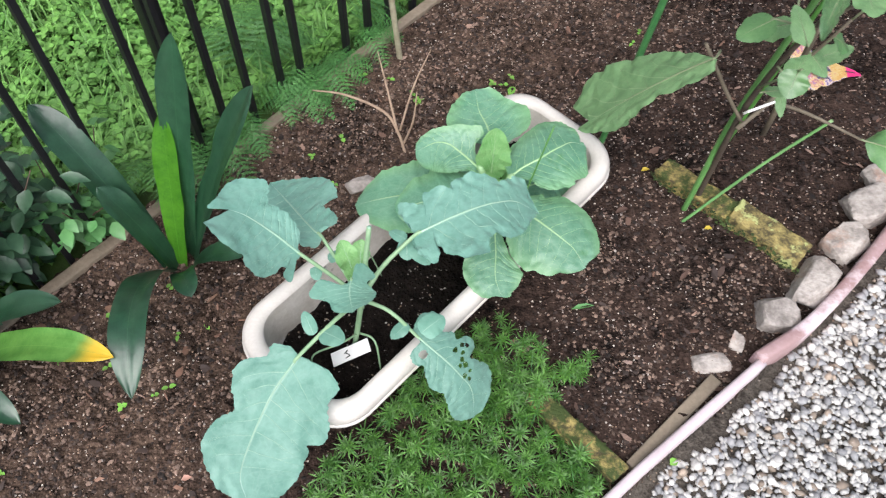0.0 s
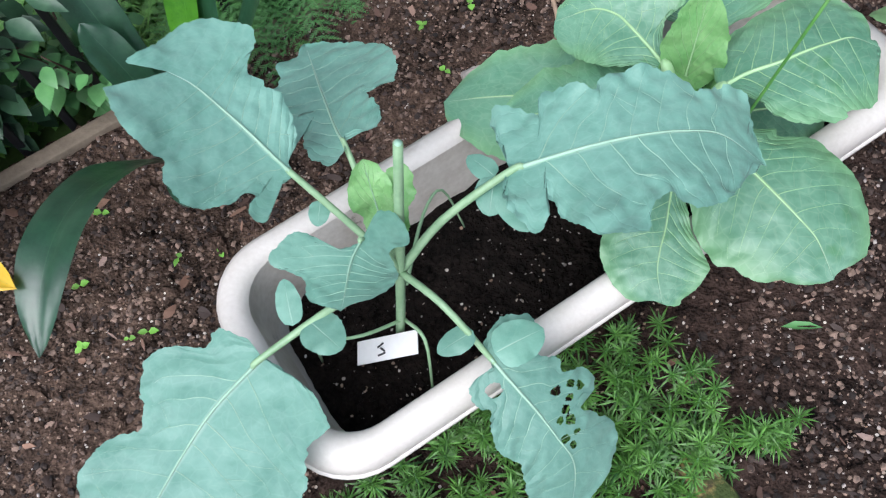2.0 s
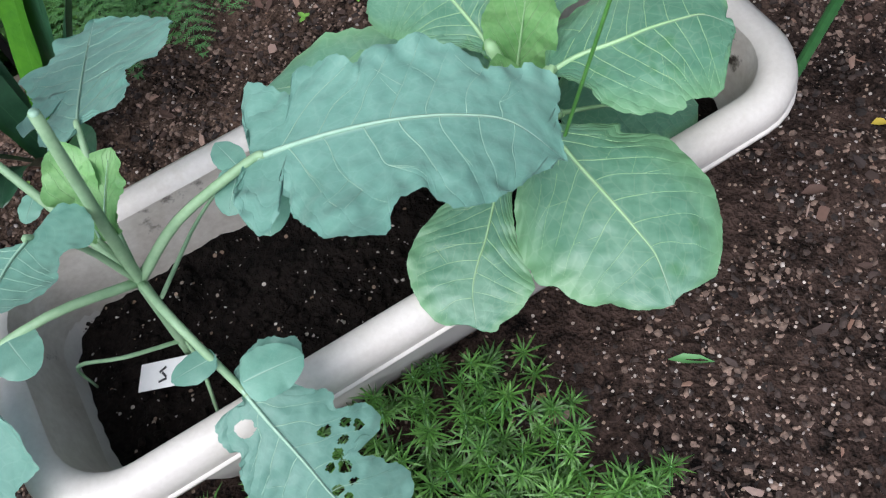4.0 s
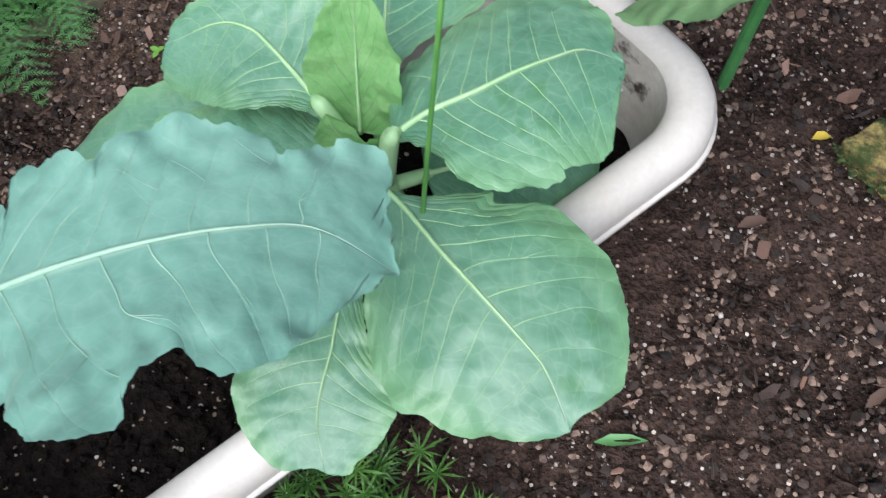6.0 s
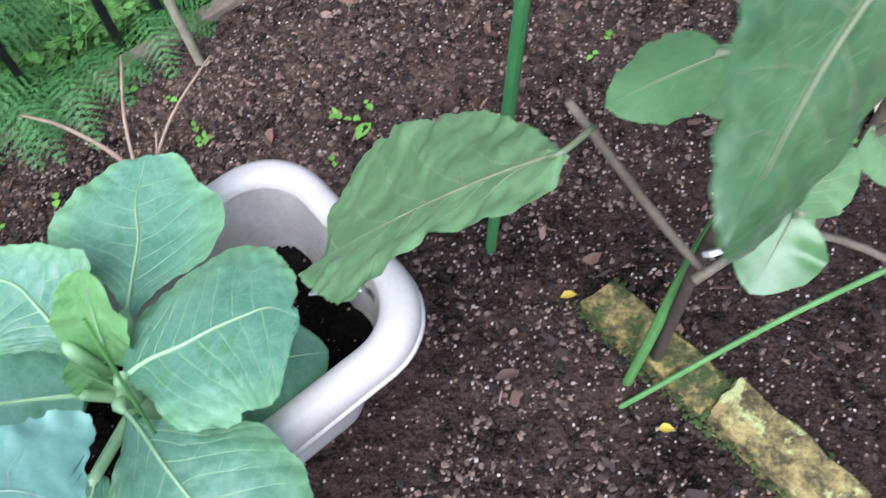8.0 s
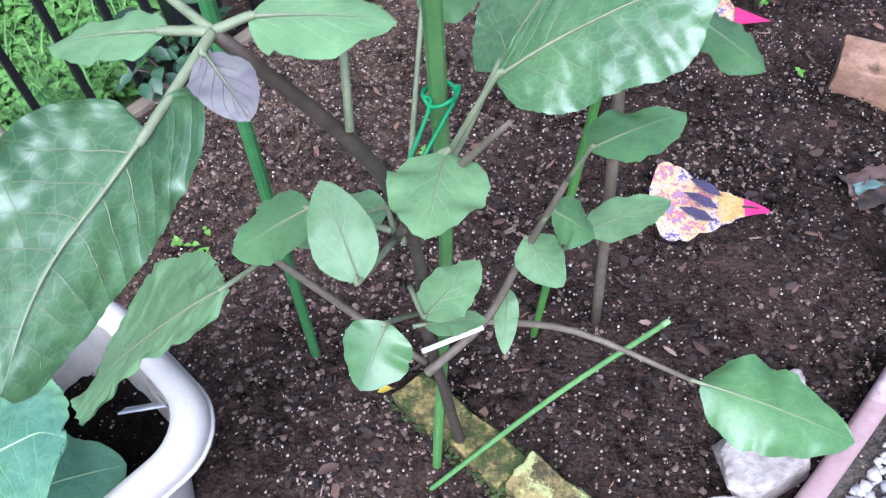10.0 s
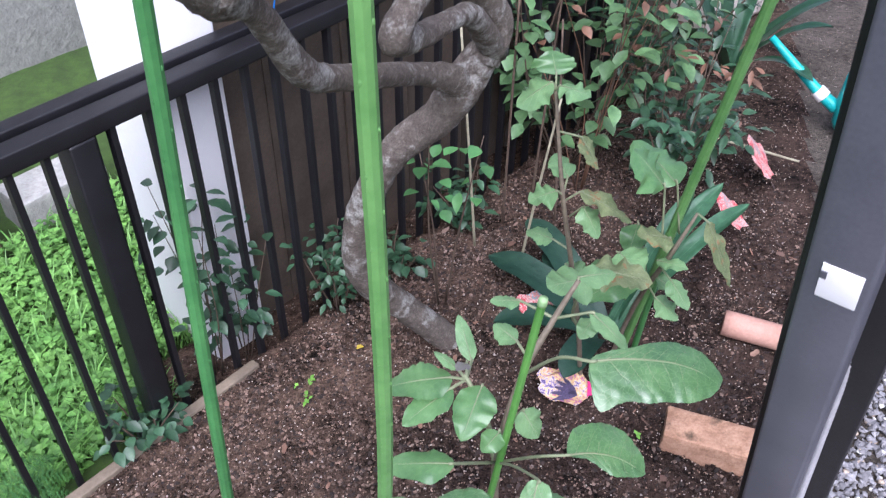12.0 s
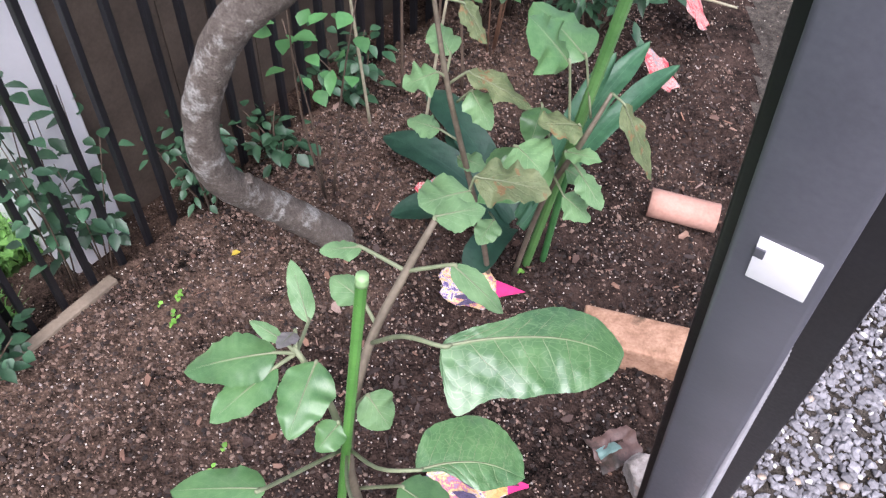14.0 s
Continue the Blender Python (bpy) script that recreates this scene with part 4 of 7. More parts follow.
LEAF_LOWER = dict(base=(-0.0057, 0.61, 0.3148), tip=(-0.0542, 0.4469, 0.2233), up=(0.297, -0.5334, 0.792), lift=(-0.048, 0.011, -0.017, 0.100),
    mid=[(0.304, 0.078), (0.659, 0.108), (0.861, 0.096)],
    left=[(0.011, -0.066), (0.026, -0.149), (0.046, -0.242), (0.107, -0.309), (0.171, -0.329), (0.246, -0.298), (0.311, -0.314), (0.425, -0.371), (0.527, -0.352), (0.565, -0.266), (0.609, -0.281), (0.758, -0.274), (0.916, -0.21), (0.973, -0.113)],
    right=[(-0.039, 0.079), (-0.042, 0.145), (-0.009, 0.197), (0.068, 0.192), (0.113, 0.296), (0.191, 0.362), (0.337, 0.33), (0.419, 0.28), (0.475, 0.276), (0.534, 0.356), (0.677, 0.406), (0.778, 0.372), (0.879, 0.294), (0.971, 0.189), (1.006, 0.084)])
LEAF_TOP = dict(base=(0.057, 0.6806, 0.3967), tip=(0.0665, 0.629, 0.4107), up=(0.0484, 0.2708, 0.9614), lift=(-0.052, 0.253, 0.196, -0.676),
    mid=[(0.343, 0.052)],
    left=[(-0.197, -0.055), (-0.389, -0.1), (-0.458, -0.298), (-0.306, -0.461), (-0.083, -0.523), (0.07, -0.339), (0.241, -0.406), (0.492, -0.525), (0.692, -0.466), (0.862, -0.319), (0.882, -0.139)],
    right=[(0.125, 0.134), (0.189, 0.469), (0.123, 0.604), (0.204, 0.764), (0.508, 0.932), (0.562, 0.636), (0.628, 0.493), (0.819, 0.414), (0.909, 0.168)])
LEAF_CHEWED = dict(base=(0.1359, 0.6689, 0.2741), tip=(0.2217, 0.5987, 0.1747), up=(0.5147, -0.4254, 0.7444), lift=(0.094, -0.799, -0.080, -0.066),
    mid=[(0.16, -0.028), (0.355, -0.067), (0.536, -0.092), (0.73, -0.108)],
    left=[(-0.058, -0.021), (-0.089, -0.075), (-0.098, -0.173), (-0.034, -0.281), (0.016, -0.276), (0.095, -0.197), (0.209, -0.299), (0.276, -0.278), (0.315, -0.375), (0.403, -0.423), (0.468, -0.39), (0.433, -0.302), (0.473, -0.271), (0.613, -0.361), (0.754, -0.41), (0.891, -0.304), (0.998, -0.146)],
    right=[(0.075, 0.023), (0.077, 0.12), (0.123, 0.173), (0.198, 0.171), (0.243, 0.127), (0.329, 0.177), (0.468, 0.185), (0.583, 0.133), (0.797, 0.175), (0.924, 0.127)])
LEAF_RIGHT = dict(base=(0.1241, 0.7698, 0.3623), tip=(0.2868, 0.8319, 0.342), up=(0.0311, 0.2355, 0.9714), lift=(0.154, 0.232, -0.186, 0.070),
    mid=[(0.143, 0.005), (0.316, -0.004), (0.489, -0.026), (0.652, -0.053), (0.824, -0.073)],
    left=[(0.009, -0.025), (-0.038, -0.156), (-0.048, -0.285), (0.02, -0.273), (0.094, -0.221), (0.12, -0.179), (0.123, -0.228), (0.15, -0.291), (0.293, -0.265), (0.327, -0.228), (0.364, -0.28), (0.483, -0.315), (0.623, -0.313), (0.718, -0.298), (0.753, -0.26), (0.905, -0.327), (0.992, -0.318), (0.985, -0.213), (0.987, -0.079)],
    right=[(-0.015, 0.009), (-0.029, 0.061), (-0.027, 0.169), (0.026, 0.249), (0.082, 0.297), (0.119, 0.228), (0.111, 0.13), (0.138, 0.184), (0.185, 0.286), (0.246, 0.359), (0.359, 0.418), (0.449, 0.368), (0.464, 0.305), (0.52, 0.243), (0.564, 0.227), (0.584, 0.263), (0.638, 0.291), (0.737, 0.262), (0.828, 0.17), (0.921, 0.053)])
TOP = (PR([(0, 0.2), (0.1, 0.6), (0.25, 0.72), (0.34, 0.6), (0.45, 0.9), (0.62, 1.0), (0.75, 0.8), (0.88, 0.6), (1, 0.1)]), PR([(0, 0.2), (0.1, 0.7), (0.28, 0.92), (0.42, 0.62), (0.52, 0.7), (0.66, 0.86), (0.8, 0.62), (0.9, 0.5), (1, 0.1)]))
lobed(broc, M_BROC, M_BROC_RIB, LEAF_FAR, 0.0018, [NODE, (0.03, 0.712, 0.332)], 0.0032, M_BROC_STEM, seed=1, veins=(7, 0.0008, 0.25), ns=130)
lobed(broc, M_BROC, M_BROC_RIB, LEAF_UPPER, 0.0015, [NODE, (0.03, 0.735, 0.328)], 0.0028, M_BROC_STEM, seed=2, veins=(7, 0.0006, 0.25))
lobed(broc, M_BROC, M_BROC_RIB, LEAF_LOWER, 0.0019, [NODE, (0.035, 0.66, 0.325)], 0.0032, M_BROC_STEM, seed=3, veins=(7, 0.0009, 0.25), ns=130)
lobed(broc, M_BROC, M_BROC_RIB, LEAF_CHEWED, 0.0017, [NODE, (0.10, 0.684, 0.31)], 0.0030, M_BROC_STEM, seed=4, veins=(7, 0.0007, 0.25), holes=((0.16, 0.06, 0.035, 1.2), (0.33, -0.20, 0.022, 1.4), (0.345, -0.29, 0.020, 1.2), (0.39, -0.33, 0.022, 1.0), (0.40, -0.25, 0.018, 1.3), (0.44, -0.20, 0.024, 1.0), (0.47, -0.15, 0.020, 1.0), (0.50, -0.20, 0.034, 0.8), (0.57, -0.13, 0.024, 1.1), (0.58, -0.20, 0.016, 1.4), (0.63, -0.15, 0.022, 0.9)), ns=200, nv=40)
lobed(broc, M_BROC, M_BROC_RIB, LEAF_RIGHT, 0.0020, [NODE, (0.085, 0.735, 0.335)], 0.0036, M_BROC_STEM, seed=5, veins=(7, 0.0009, 0.25), ns=150, nv=18, ruffle=0.05)
lobed(broc, M_BROC_YOUNG, M_BROC_RIB, LEAF_TOP, 0.0012, [NODE, (0.058, 0.695, 0.36)], 0.0022, M_BROC_STEM, seed=6, veins=(7, 0.0005, 0.25))
leaf(broc, M_CAB_HEART, M_BROC_RIB, (0.056, 0.706, 0.345), (0.034, 0.738, 0.39), 0.034, TOP, 0.0010, [NODE, (0.06, 0.705, 0.32)], 0.002, M_BROC_STEM, label="bright young leaf", bow=0.1, cup=0.3, wave=0.6, frill=0.15, seed=7, ns=30, nv=8)
leaf(broc, M_CAB_HEART, M_BROC_RIB, (0.060, 0.708, 0.35), (0.060, 0.745, 0.385), 0.030, TOP, 0.0010, None, label="bright young leaf", bow=0.1, cup=0.3, wave=0.6, frill=0.15, seed=8, ns=30, nv=8)
for k, (b, t, w) in enumerate((((0.018, 0.642, 0.325), (0.050, 0.628, 0.328), 0.030), ((0.010, 0.635, 0.325), (-0.006, 0.662, 0.335), 0.018), ((0.124, 0.677, 0.293), (0.104, 0.655, 0.290), 0.020), ((0.000, 0.722, 0.345), (0.006, 0.702, 0.345), 0.016), ((0.012, 0.742, 0.332), (0.030, 0.750, 0.335), 0.018), ((0.113, 0.770, 0.351), (0.089, 0.783, 0.347), 0.018), ((0.113, 0.770, 0.351), (0.117, 0.743, 0.343), 0.025), ((0.124, 0.774, 0.351), (0.146, 0.739, 0.343), 0.034), ((0.142, 0.668, 0.286), (0.170, 0.696, 0.285), 0.034))):
    leaf(broc, M_BROC_YOUNG, None, b, t, w, oval(0.75, 0.5), 0.0008, None, label="small rounded leaflet on the leaf stalk", bow=0.08, cup=-0.1, wave=0.2, frill=0.05, seed=22 + k, ns=20, nv=5)
part("bare_leaf_stalk", tube([(0.05, 0.70, 0.20), (0.03, 0.67, 0.225), (-0.005, 0.655, 0.215), (-0.012, 0.652, 0.17)], [0.0018, 0.0016, 0.0014, 0.001], 6), M_BROC_STEM, broc)
part("bare_leaf_stalk", tube([(0.05, 0.70, 0.20), (0.075, 0.685, 0.21), (0.085, 0.66, 0.16)], [0.0018, 0.0016, 0.0012], 6), M_BROC_STEM, broc)
part("bare_leaf_stalk", tube([(0.06, 0.705, 0.27), (0.05, 0.77, 0.26), (0.055, 0.80, 0.25), (0.07, 0.80, 0.19)], [0.0016, 0.0014, 0.0012, 0.0008], 6), M_BROC_STEM, broc)

# ---- cabbage plant ----
cab = thing("cabbage_plant", (0.235, 0.93, 0.14), "young cabbage plant with broad pale-veined leaves in the planter", "plant")
part("stem", tube([(0.235, 0.93, 0.12), (0.232, 0.93, 0.19), (0.228, 0.93, 0.25)], [0.009, 0.010, 0.009], 10), M_CAB_RIB, cab)
CN = (0.230, 0.93, 0.225)
ROUND = oval(0.72, 0.52)
SIDE_LEAF = dict(base=(0.2351, 0.9143, 0.2608), tip=(0.3648, 0.8102, 0.2455), up=(-0.0108, -0.1593, 0.9872), lift=(0.046, -0.545, -0.052, 0.048),
    mid=[(0.14, -0.019), (0.345, -0.025), (0.563, -0.041), (0.72, -0.051), (0.822, -0.051)],
    left=[(0.071, -0.021), (0.146, -0.081), (0.208, -0.167), (0.272, -0.265), (0.31, -0.258), (0.388, -0.351), (0.435, -0.4), (0.551, -0.414), (0.653, -0.428), (0.726, -0.404), (0.809, -0.368), (0.941, -0.26), (0.996, -0.172), (0.985, -0.039)],
    right=[(0.094, 0.029), (0.196, 0.135), (0.289, 0.239), (0.387, 0.308), (0.46, 0.35), (0.555, 0.366), (0.643, 0.367), (0.7, 0.32), (0.775, 0.291), (0.834, 0.252), (0.872, 0.197), (0.932, 0.142), (0.982, 0.06)])
FRONT_LEAF = dict(base=(0.2311, 0.8704, 0.2461), tip=(0.2487, 0.7647, 0.2212), up=(0.1116, -0.2102, 0.9713), lift=(0.025, -0.155, 0.055, -0.054),
    mid=[(0.207, 0.014), (0.447, 0.029), (0.604, 0.054), (0.783, 0.059)],
    left=[(0.037, -0.074), (0.174, -0.093), (0.333, -0.13), (0.462, -0.173), (0.586, -0.255), (0.686, -0.307), (0.742, -0.293), (0.867, -0.226), (0.942, -0.142), (0.998, -0.115), (1.007, -0.044)],
    right=[(0.019, 0.089), (0.136, 0.21), (0.221, 0.282), (0.304, 0.354), (0.44, 0.434), (0.547, 0.477), (0.677, 0.483), (0.828, 0.421), (0.949, 0.315), (1.005, 0.204), (0.984, 0.074)])
OUTER_LEAF = dict(base=(0.2472, 0.9215, 0.2934), tip=(0.3535, 0.977, 0.3129), up=(-0.2286, 0.0973, 0.9686), lift=(0.101, -0.308, -0.026, -0.108),
    mid=[(0.168, -0.017), (0.386, -0.007), (0.563, -0.035), (0.734, -0.065), (0.871, -0.085)],
    left=[(0.022, -0.163), (0.088, -0.357), (0.198, -0.452), (0.337, -0.49), (0.534, -0.559), (0.661, -0.604), (0.78, -0.591), (0.913, -0.497), (1.006, -0.303), (1.007, -0.159), (0.974, -0.113), (0.998, -0.049)],
    right=[(0.116, 0.115), (0.194, 0.213), (0.254, 0.35), (0.372, 0.445), (0.478, 0.457), (0.551, 0.479), (0.632, 0.466), (0.647, 0.432), (0.765, 0.443), (0.83, 0.39), (0.866, 0.317), (0.856, 0.262), (0.921, 0.204), (0.923, 0.159), (0.99, 0.053)])
BACK_LEAF = dict(base=(0.2281, 0.9633, 0.2827), tip=(0.1866, 1.0998, 0.2777), up=(-0.0485, 0.0219, 0.9986), lift=(-0.026, 0.463, 0.047, -0.190),
    mid=[(0.262, -0.001), (0.485, 0.003), (0.715, -0.031)],
    left=[(0.113, -0.049), (0.243, -0.134), (0.321, -0.238), (0.405, -0.352), (0.471, -0.418), (0.561, -0.422), (0.658, -0.387), (0.797, -0.296), (0.869, -0.235), (0.958, -0.134)],
    right=[(0.038, 0.047), (0.093, 0.082), (0.196, 0.184), (0.229, 0.291), (0.309, 0.427), (0.455, 0.476), (0.544, 0.468), (0.648, 0.426), (0.779, 0.297), (0.896, 0.239), (0.978, 0.168)])
INNER_LEAF = dict(base=(0.205, 0.9361, 0.2878), tip=(0.1063, 0.9537, 0.2962), up=(0.0123, -0.3755, 0.9267), lift=(0.022, 0.379, -0.178, -0.063),
    mid=[(0.228, 0.114), (0.429, 0.204), (0.573, 0.251), (0.766, 0.215)],
    left=[(-0.016, -0.068), (0.067, -0.054), (0.24, -0.088), (0.417, -0.183), (0.574, -0.217), (0.705, -0.233), (0.867, -0.183), (0.951, -0.099)],
    right=[(0.114, 0.16), (0.182, 0.32), (0.185, 0.429), (0.105, 0.532), (0.197, 0.64), (0.303, 0.602), (0.496, 0.579), (0.677, 0.504), (0.784, 0.448), (0.903, 0.368), (1.025, 0.168)])
lobed(cab, M_CAB, M_CAB_RIB, SIDE_LEAF, 0.0022, [CN], 0.006, seed=11, veins=(7, 0.0008, 0.4), frill=0.006, nv=16)
lobed(cab, M_CAB, M_CAB_RIB, FRONT_LEAF, 0.0015, [CN], 0.005, seed=12, veins=(7, 0.0006, 0.4), frill=0.006)
lobed(cab, M_CAB, M_CAB_RIB, OUTER_LEAF, 0.0024, [CN], 0.006, seed=13, veins=(7, 0.0008, 0.4), frill=0.010, nv=16)
lobed(cab, M_CAB, M_CAB_RIB, BACK_LEAF, 0.0022, [CN], 0.006, seed=14, veins=(7, 0.0007, 0.4), frill=0.006)
lobed(cab, M_CAB, M_CAB_RIB, INNER_LEAF, 0.0022, [CN], 0.006, seed=15, veins=(7, 0.0007, 0.4), frill=0.010)
leaf(cab, M_CAB, M_CAB_RIB, (0.210, 0.925, 0.255), (0.018, 0.905, 0.215), 0.150, ROUND, 0.0030, [CN], 0.006, bow=0.12, cup=-0.10, wave=0.28, frill=0.08, seed=16, ns=56, nv=10)
leaf(cab, M_CAB, M_CAB_RIB, (0.212, 0.915, 0.265), (0.085, 0.868, 0.265), 0.115, ROUND, 0.0028, [CN], 0.005, bow=0.12, cup=-0.08, wave=0.28, frill=0.10, seed=17, ns=56, nv=9)
leaf(cab, M_CAB, M_CAB_RIB, (0.25, 0.945, 0.22), (0.345, 1.00, 0.195), 0.10, ROUND, 0.0026, [CN], 0.005, bow=0.15, cup=-0.15, wave=0.28, frill=0.08, seed=18, ns=56, nv=8)
leaf(cab, M_CAB_HEART, M_CAB_RIB, (0.220, 0.940, 0.265), (0.221, 0.972, 0.344), 0.052, oval(0.8, 0.5), 0.002, None, bow=0.05, cup=0.35, wave=0.3, frill=0.12, seed=19, up=(0.1, -1, 0.3), label="upright yellow-green heart leaf", ns=28, nv=8)
leaf(cab, M_CAB_HEART, M_CAB_RIB, (0.222, 0.928, 0.258), (0.212, 0.926, 0.300), 0.030, oval(0.8, 0.55), 0.0014, None, bow=0.1, cup=0.6, wave=0.4, frill=0.2, seed=20, up=(0.3, -1, 0.4), label="curled yellow-green heart leaf")
leaf(cab, M_CAB_HEART, M_CAB_RIB, (0.236, 0.935, 0.25), (0.252, 0.930, 0.295), 0.030, oval(0.8, 0.55), 0.0014, None, bow=0.1, cup=0.5, wave=0.3, frill=0.1, seed=21, up=(-0.5, 0.3, 0.6), label="folded yellow-green heart leaf")
solo("thin_cane", tube([(0.250, 0.893, 0.13), (0.265, 0.899, 0.25), (0.293, 0.909, 0.435)], [0.0013, 0.0013, 0.0012], 8), M_STAKE_MID, "thin green support cane pushed into the planter", "cane")


# ---- plant label in the planter ----
tag = thing("plant_label", (0.038, 0.672, 0.15), "white plastic plant label lying on the potting soil", "label")
LB = Matrix.Translation((0.040, 0.678, 0.178)) @ Euler((radians(4), radians(-26), radians(19))).to_matrix().to_4x4()
bm = slab((0.062, 0.021, 0.0015), (0, 0, 0), 0, 0.0004)
bm.transform(LB)
part("plate", bm, M_LABEL, tag)
for i, (x, y, l, a) in enumerate(((-0.006, 0.003, 0.007, 0.5), (-0.004, -0.001, 0.006, -0.7), (-0.005, -0.005, 0.008, 0.2))):
    bm = slab((l, 0.0016, 0.0006), (x, y, 0.00175), a, 0.0001)
    bm.transform(LB)
    part("ink_mark", bm, M_INK, tag)
solo("plant_label", slab((0.055, 0.002, 0.022), bed(1.01, 0.395, 0.15) + Vector((0.02, 0.03, 0)), radians(15), 0.0005, tilt=(radians(38), 0)), M_FILM, "dull translucent plant label standing in the planter", "label")

faded = thing("plastic_wrapper", (1.10, 1.505, 0.0), "crumpled faded red and teal plastic wrapper lying on the soil", "wrapper")


def crumpled(w, d, at, turn, lift, seed, n=12):
    """A torn sheet of film, creased by noise."""
    verts, faces = [], []
    c, sn = math.cos(turn), math.sin(turn)
    for j in range(n + 1):
        for i in range(n + 1):
            x, y = (i / n - 0.5) * w, (j / n - 0.5) * d
            e = 1 + 0.22 * noise.noise(Vector((x * 50, y * 50, seed)))
            x, y = x * e, y * e
            z = lift + 0.008 * noise.noise(Vector((x * 60, y * 60, seed + 3))) + 0.004 * noise.noise(Vector((x * 150, y * 150, seed + 6)))
            verts.append((at[0] + x * c - y * sn, at[1] + x * sn + y * c, at[2] + z))
    m = len(verts)
    verts += [(x, y, z - 0.0006) for x, y, z in verts]
    for j in range(n):
        for i in range(n):
            a = j * (n + 1) + i
            faces += [(a, a + 1, a + n + 2, a + n + 1), (m + a, m + a + n + 1, m + a + n + 2, m + a + 1)]
    return verts, faces


part("film", crumpled(0.075, 0.058, (1.108, 1.512, -0.004), 0.35, 0.0, 3), M_FADED_RED, faded)
part("printed_patch", crumpled(0.038, 0.017, (1.096, 1.508, -0.0015), 0.45, 0.0015, 3, 6), M_FADED_TEAL, faded, "worn teal print")

# ---- bricks, stones and edging strip ----
BRANG = math.atan2(-0.19, 0.255)
solo("brick", slab((0.155, 0.046, 0.055), (0.610, 1.130, -0.032), BRANG, 0.006, 0.007, 1, cuts=6), M_MOSSBRICK, "moss-covered old brick sunk in the soil", "brick", "bricks edging the bed")
solo("brick", slab((0.145, 0.052, 0.062), (0.730, 1.044, -0.032), BRANG - 0.02, 0.006, 0.007, 2, cuts=6), M_LICHEN, "brick patched with yellow lichen in the soil", "brick", "bricks edging the bed")
solo("brick", slab((0.185, 0.034, 0.06), (0.383, 0.642, -0.028), math.atan2(-0.115, 0.137), 0.005, 0.006, 3, cuts=6), M_MOSSBRICK, "narrow mossy brick beside the sedum", "brick", "bricks edging the bed")
solo("brick", slab((0.195, 0.074, 0.064), (1.177, 1.691, -0.03), math.atan2(-0.05, 0.155), 0.006, 0.003, 4, cuts=6), M_TANBRICK, "tan weathered brick lying on the soil", "brick", "bricks edging the bed")
solo("clay_pipe", tube([(1.262, 2.008, 0.006), (1.382, 1.965, 0.004)], [0.028, 0.028], 20, 6), M_TERRA, "terracotta clay pipe piece lying on the soil", "pipe")
for i, (x, y, sx, sy, sz, a) in enumerate(((0.728, 0.884, 0.072, 0.062, 0.055, 0.2), (0.806, 0.952, 0.095, 0.062, 0.058, 0.9), (0.872, 1.042, 0.085, 0.062, 0.055, 0.8), (0.925, 1.125, 0.095, 0.075, 0.055, 0.6), (0.611, 0.785, 0.066, 0.036, 0.032, 0.2), (0.955, 1.195, 0.055, 0.05, 0.045, 0.3), (-0.015, 1.088, 0.052, 0.03, 0.026, 0.5), (0.662, 0.828, 0.03, 0.025, 0.018, 1.2), (1.143, 1.462, 0.06, 0.06, 0.05, 0.4))):
    solo("stone", cut_stone((sx, sy, sz), (x, y, -0.012), i + 2, a), M_STONE, "rough tan stone beside the edging strip" if i < 6 or i > 6 else "small pale stone beside the planter", "stone", "stones along the edging", smooth=False)
solo("wood_strip", slab((0.215, 0.022, 0.028), (0.545, 0.678, -0.012), math.atan2(0.163, 0.146), 0.003, 0.0012, 5, cuts=4), M_TIMBER, "weathered wooden strip beside the plastic edging", "strip")


def ribbon(path, thick, z0, z1, n):
    c = spline([(x, y, 0) for x, y in path], n)
    verts, faces = [], []
    for i, p in enumerate(c):
        t = (c[min(i + 1, n)] - c[max(i - 1, 0)]).normalized()
        s = Vector((t.y, -t.x, 0)) * thick / 2
        wob = 0.003 * noise.noise(p * 9)
        for q, z in ((p - s, z0), (p - s, z1 - 0.003), (p - s * 0.6, z1), (p + s * 0.6, z1), (p + s, z1 - 0.003), (p + s, z0)):
            verts.append((q.x, q.y, z + wob))
    for i in range(n):
        for j in range(5):
            faces.append((i * 6 + j, (i + 1) * 6 + j, (i + 1) * 6 + j + 1, i * 6 + j + 1))
    faces += [tuple(range(6)), tuple(n * 6 + j for j in range(6))[::-1]]
    return verts, faces


solo("edging_strip", ribbon(EDGE[:5], 0.016, -0.05, 0.032, 40), M_PALE_EDGING, "pale pink plastic lawn edging strip", "edging", kind="structure")
solo("edging_strip", ribbon([(0.682, 0.79)] + EDGE[5:9], 0.022, -0.05, 0.040, 40), M_EDGING, "faded red-brown plastic lawn edging strip", "edging", kind="structure")


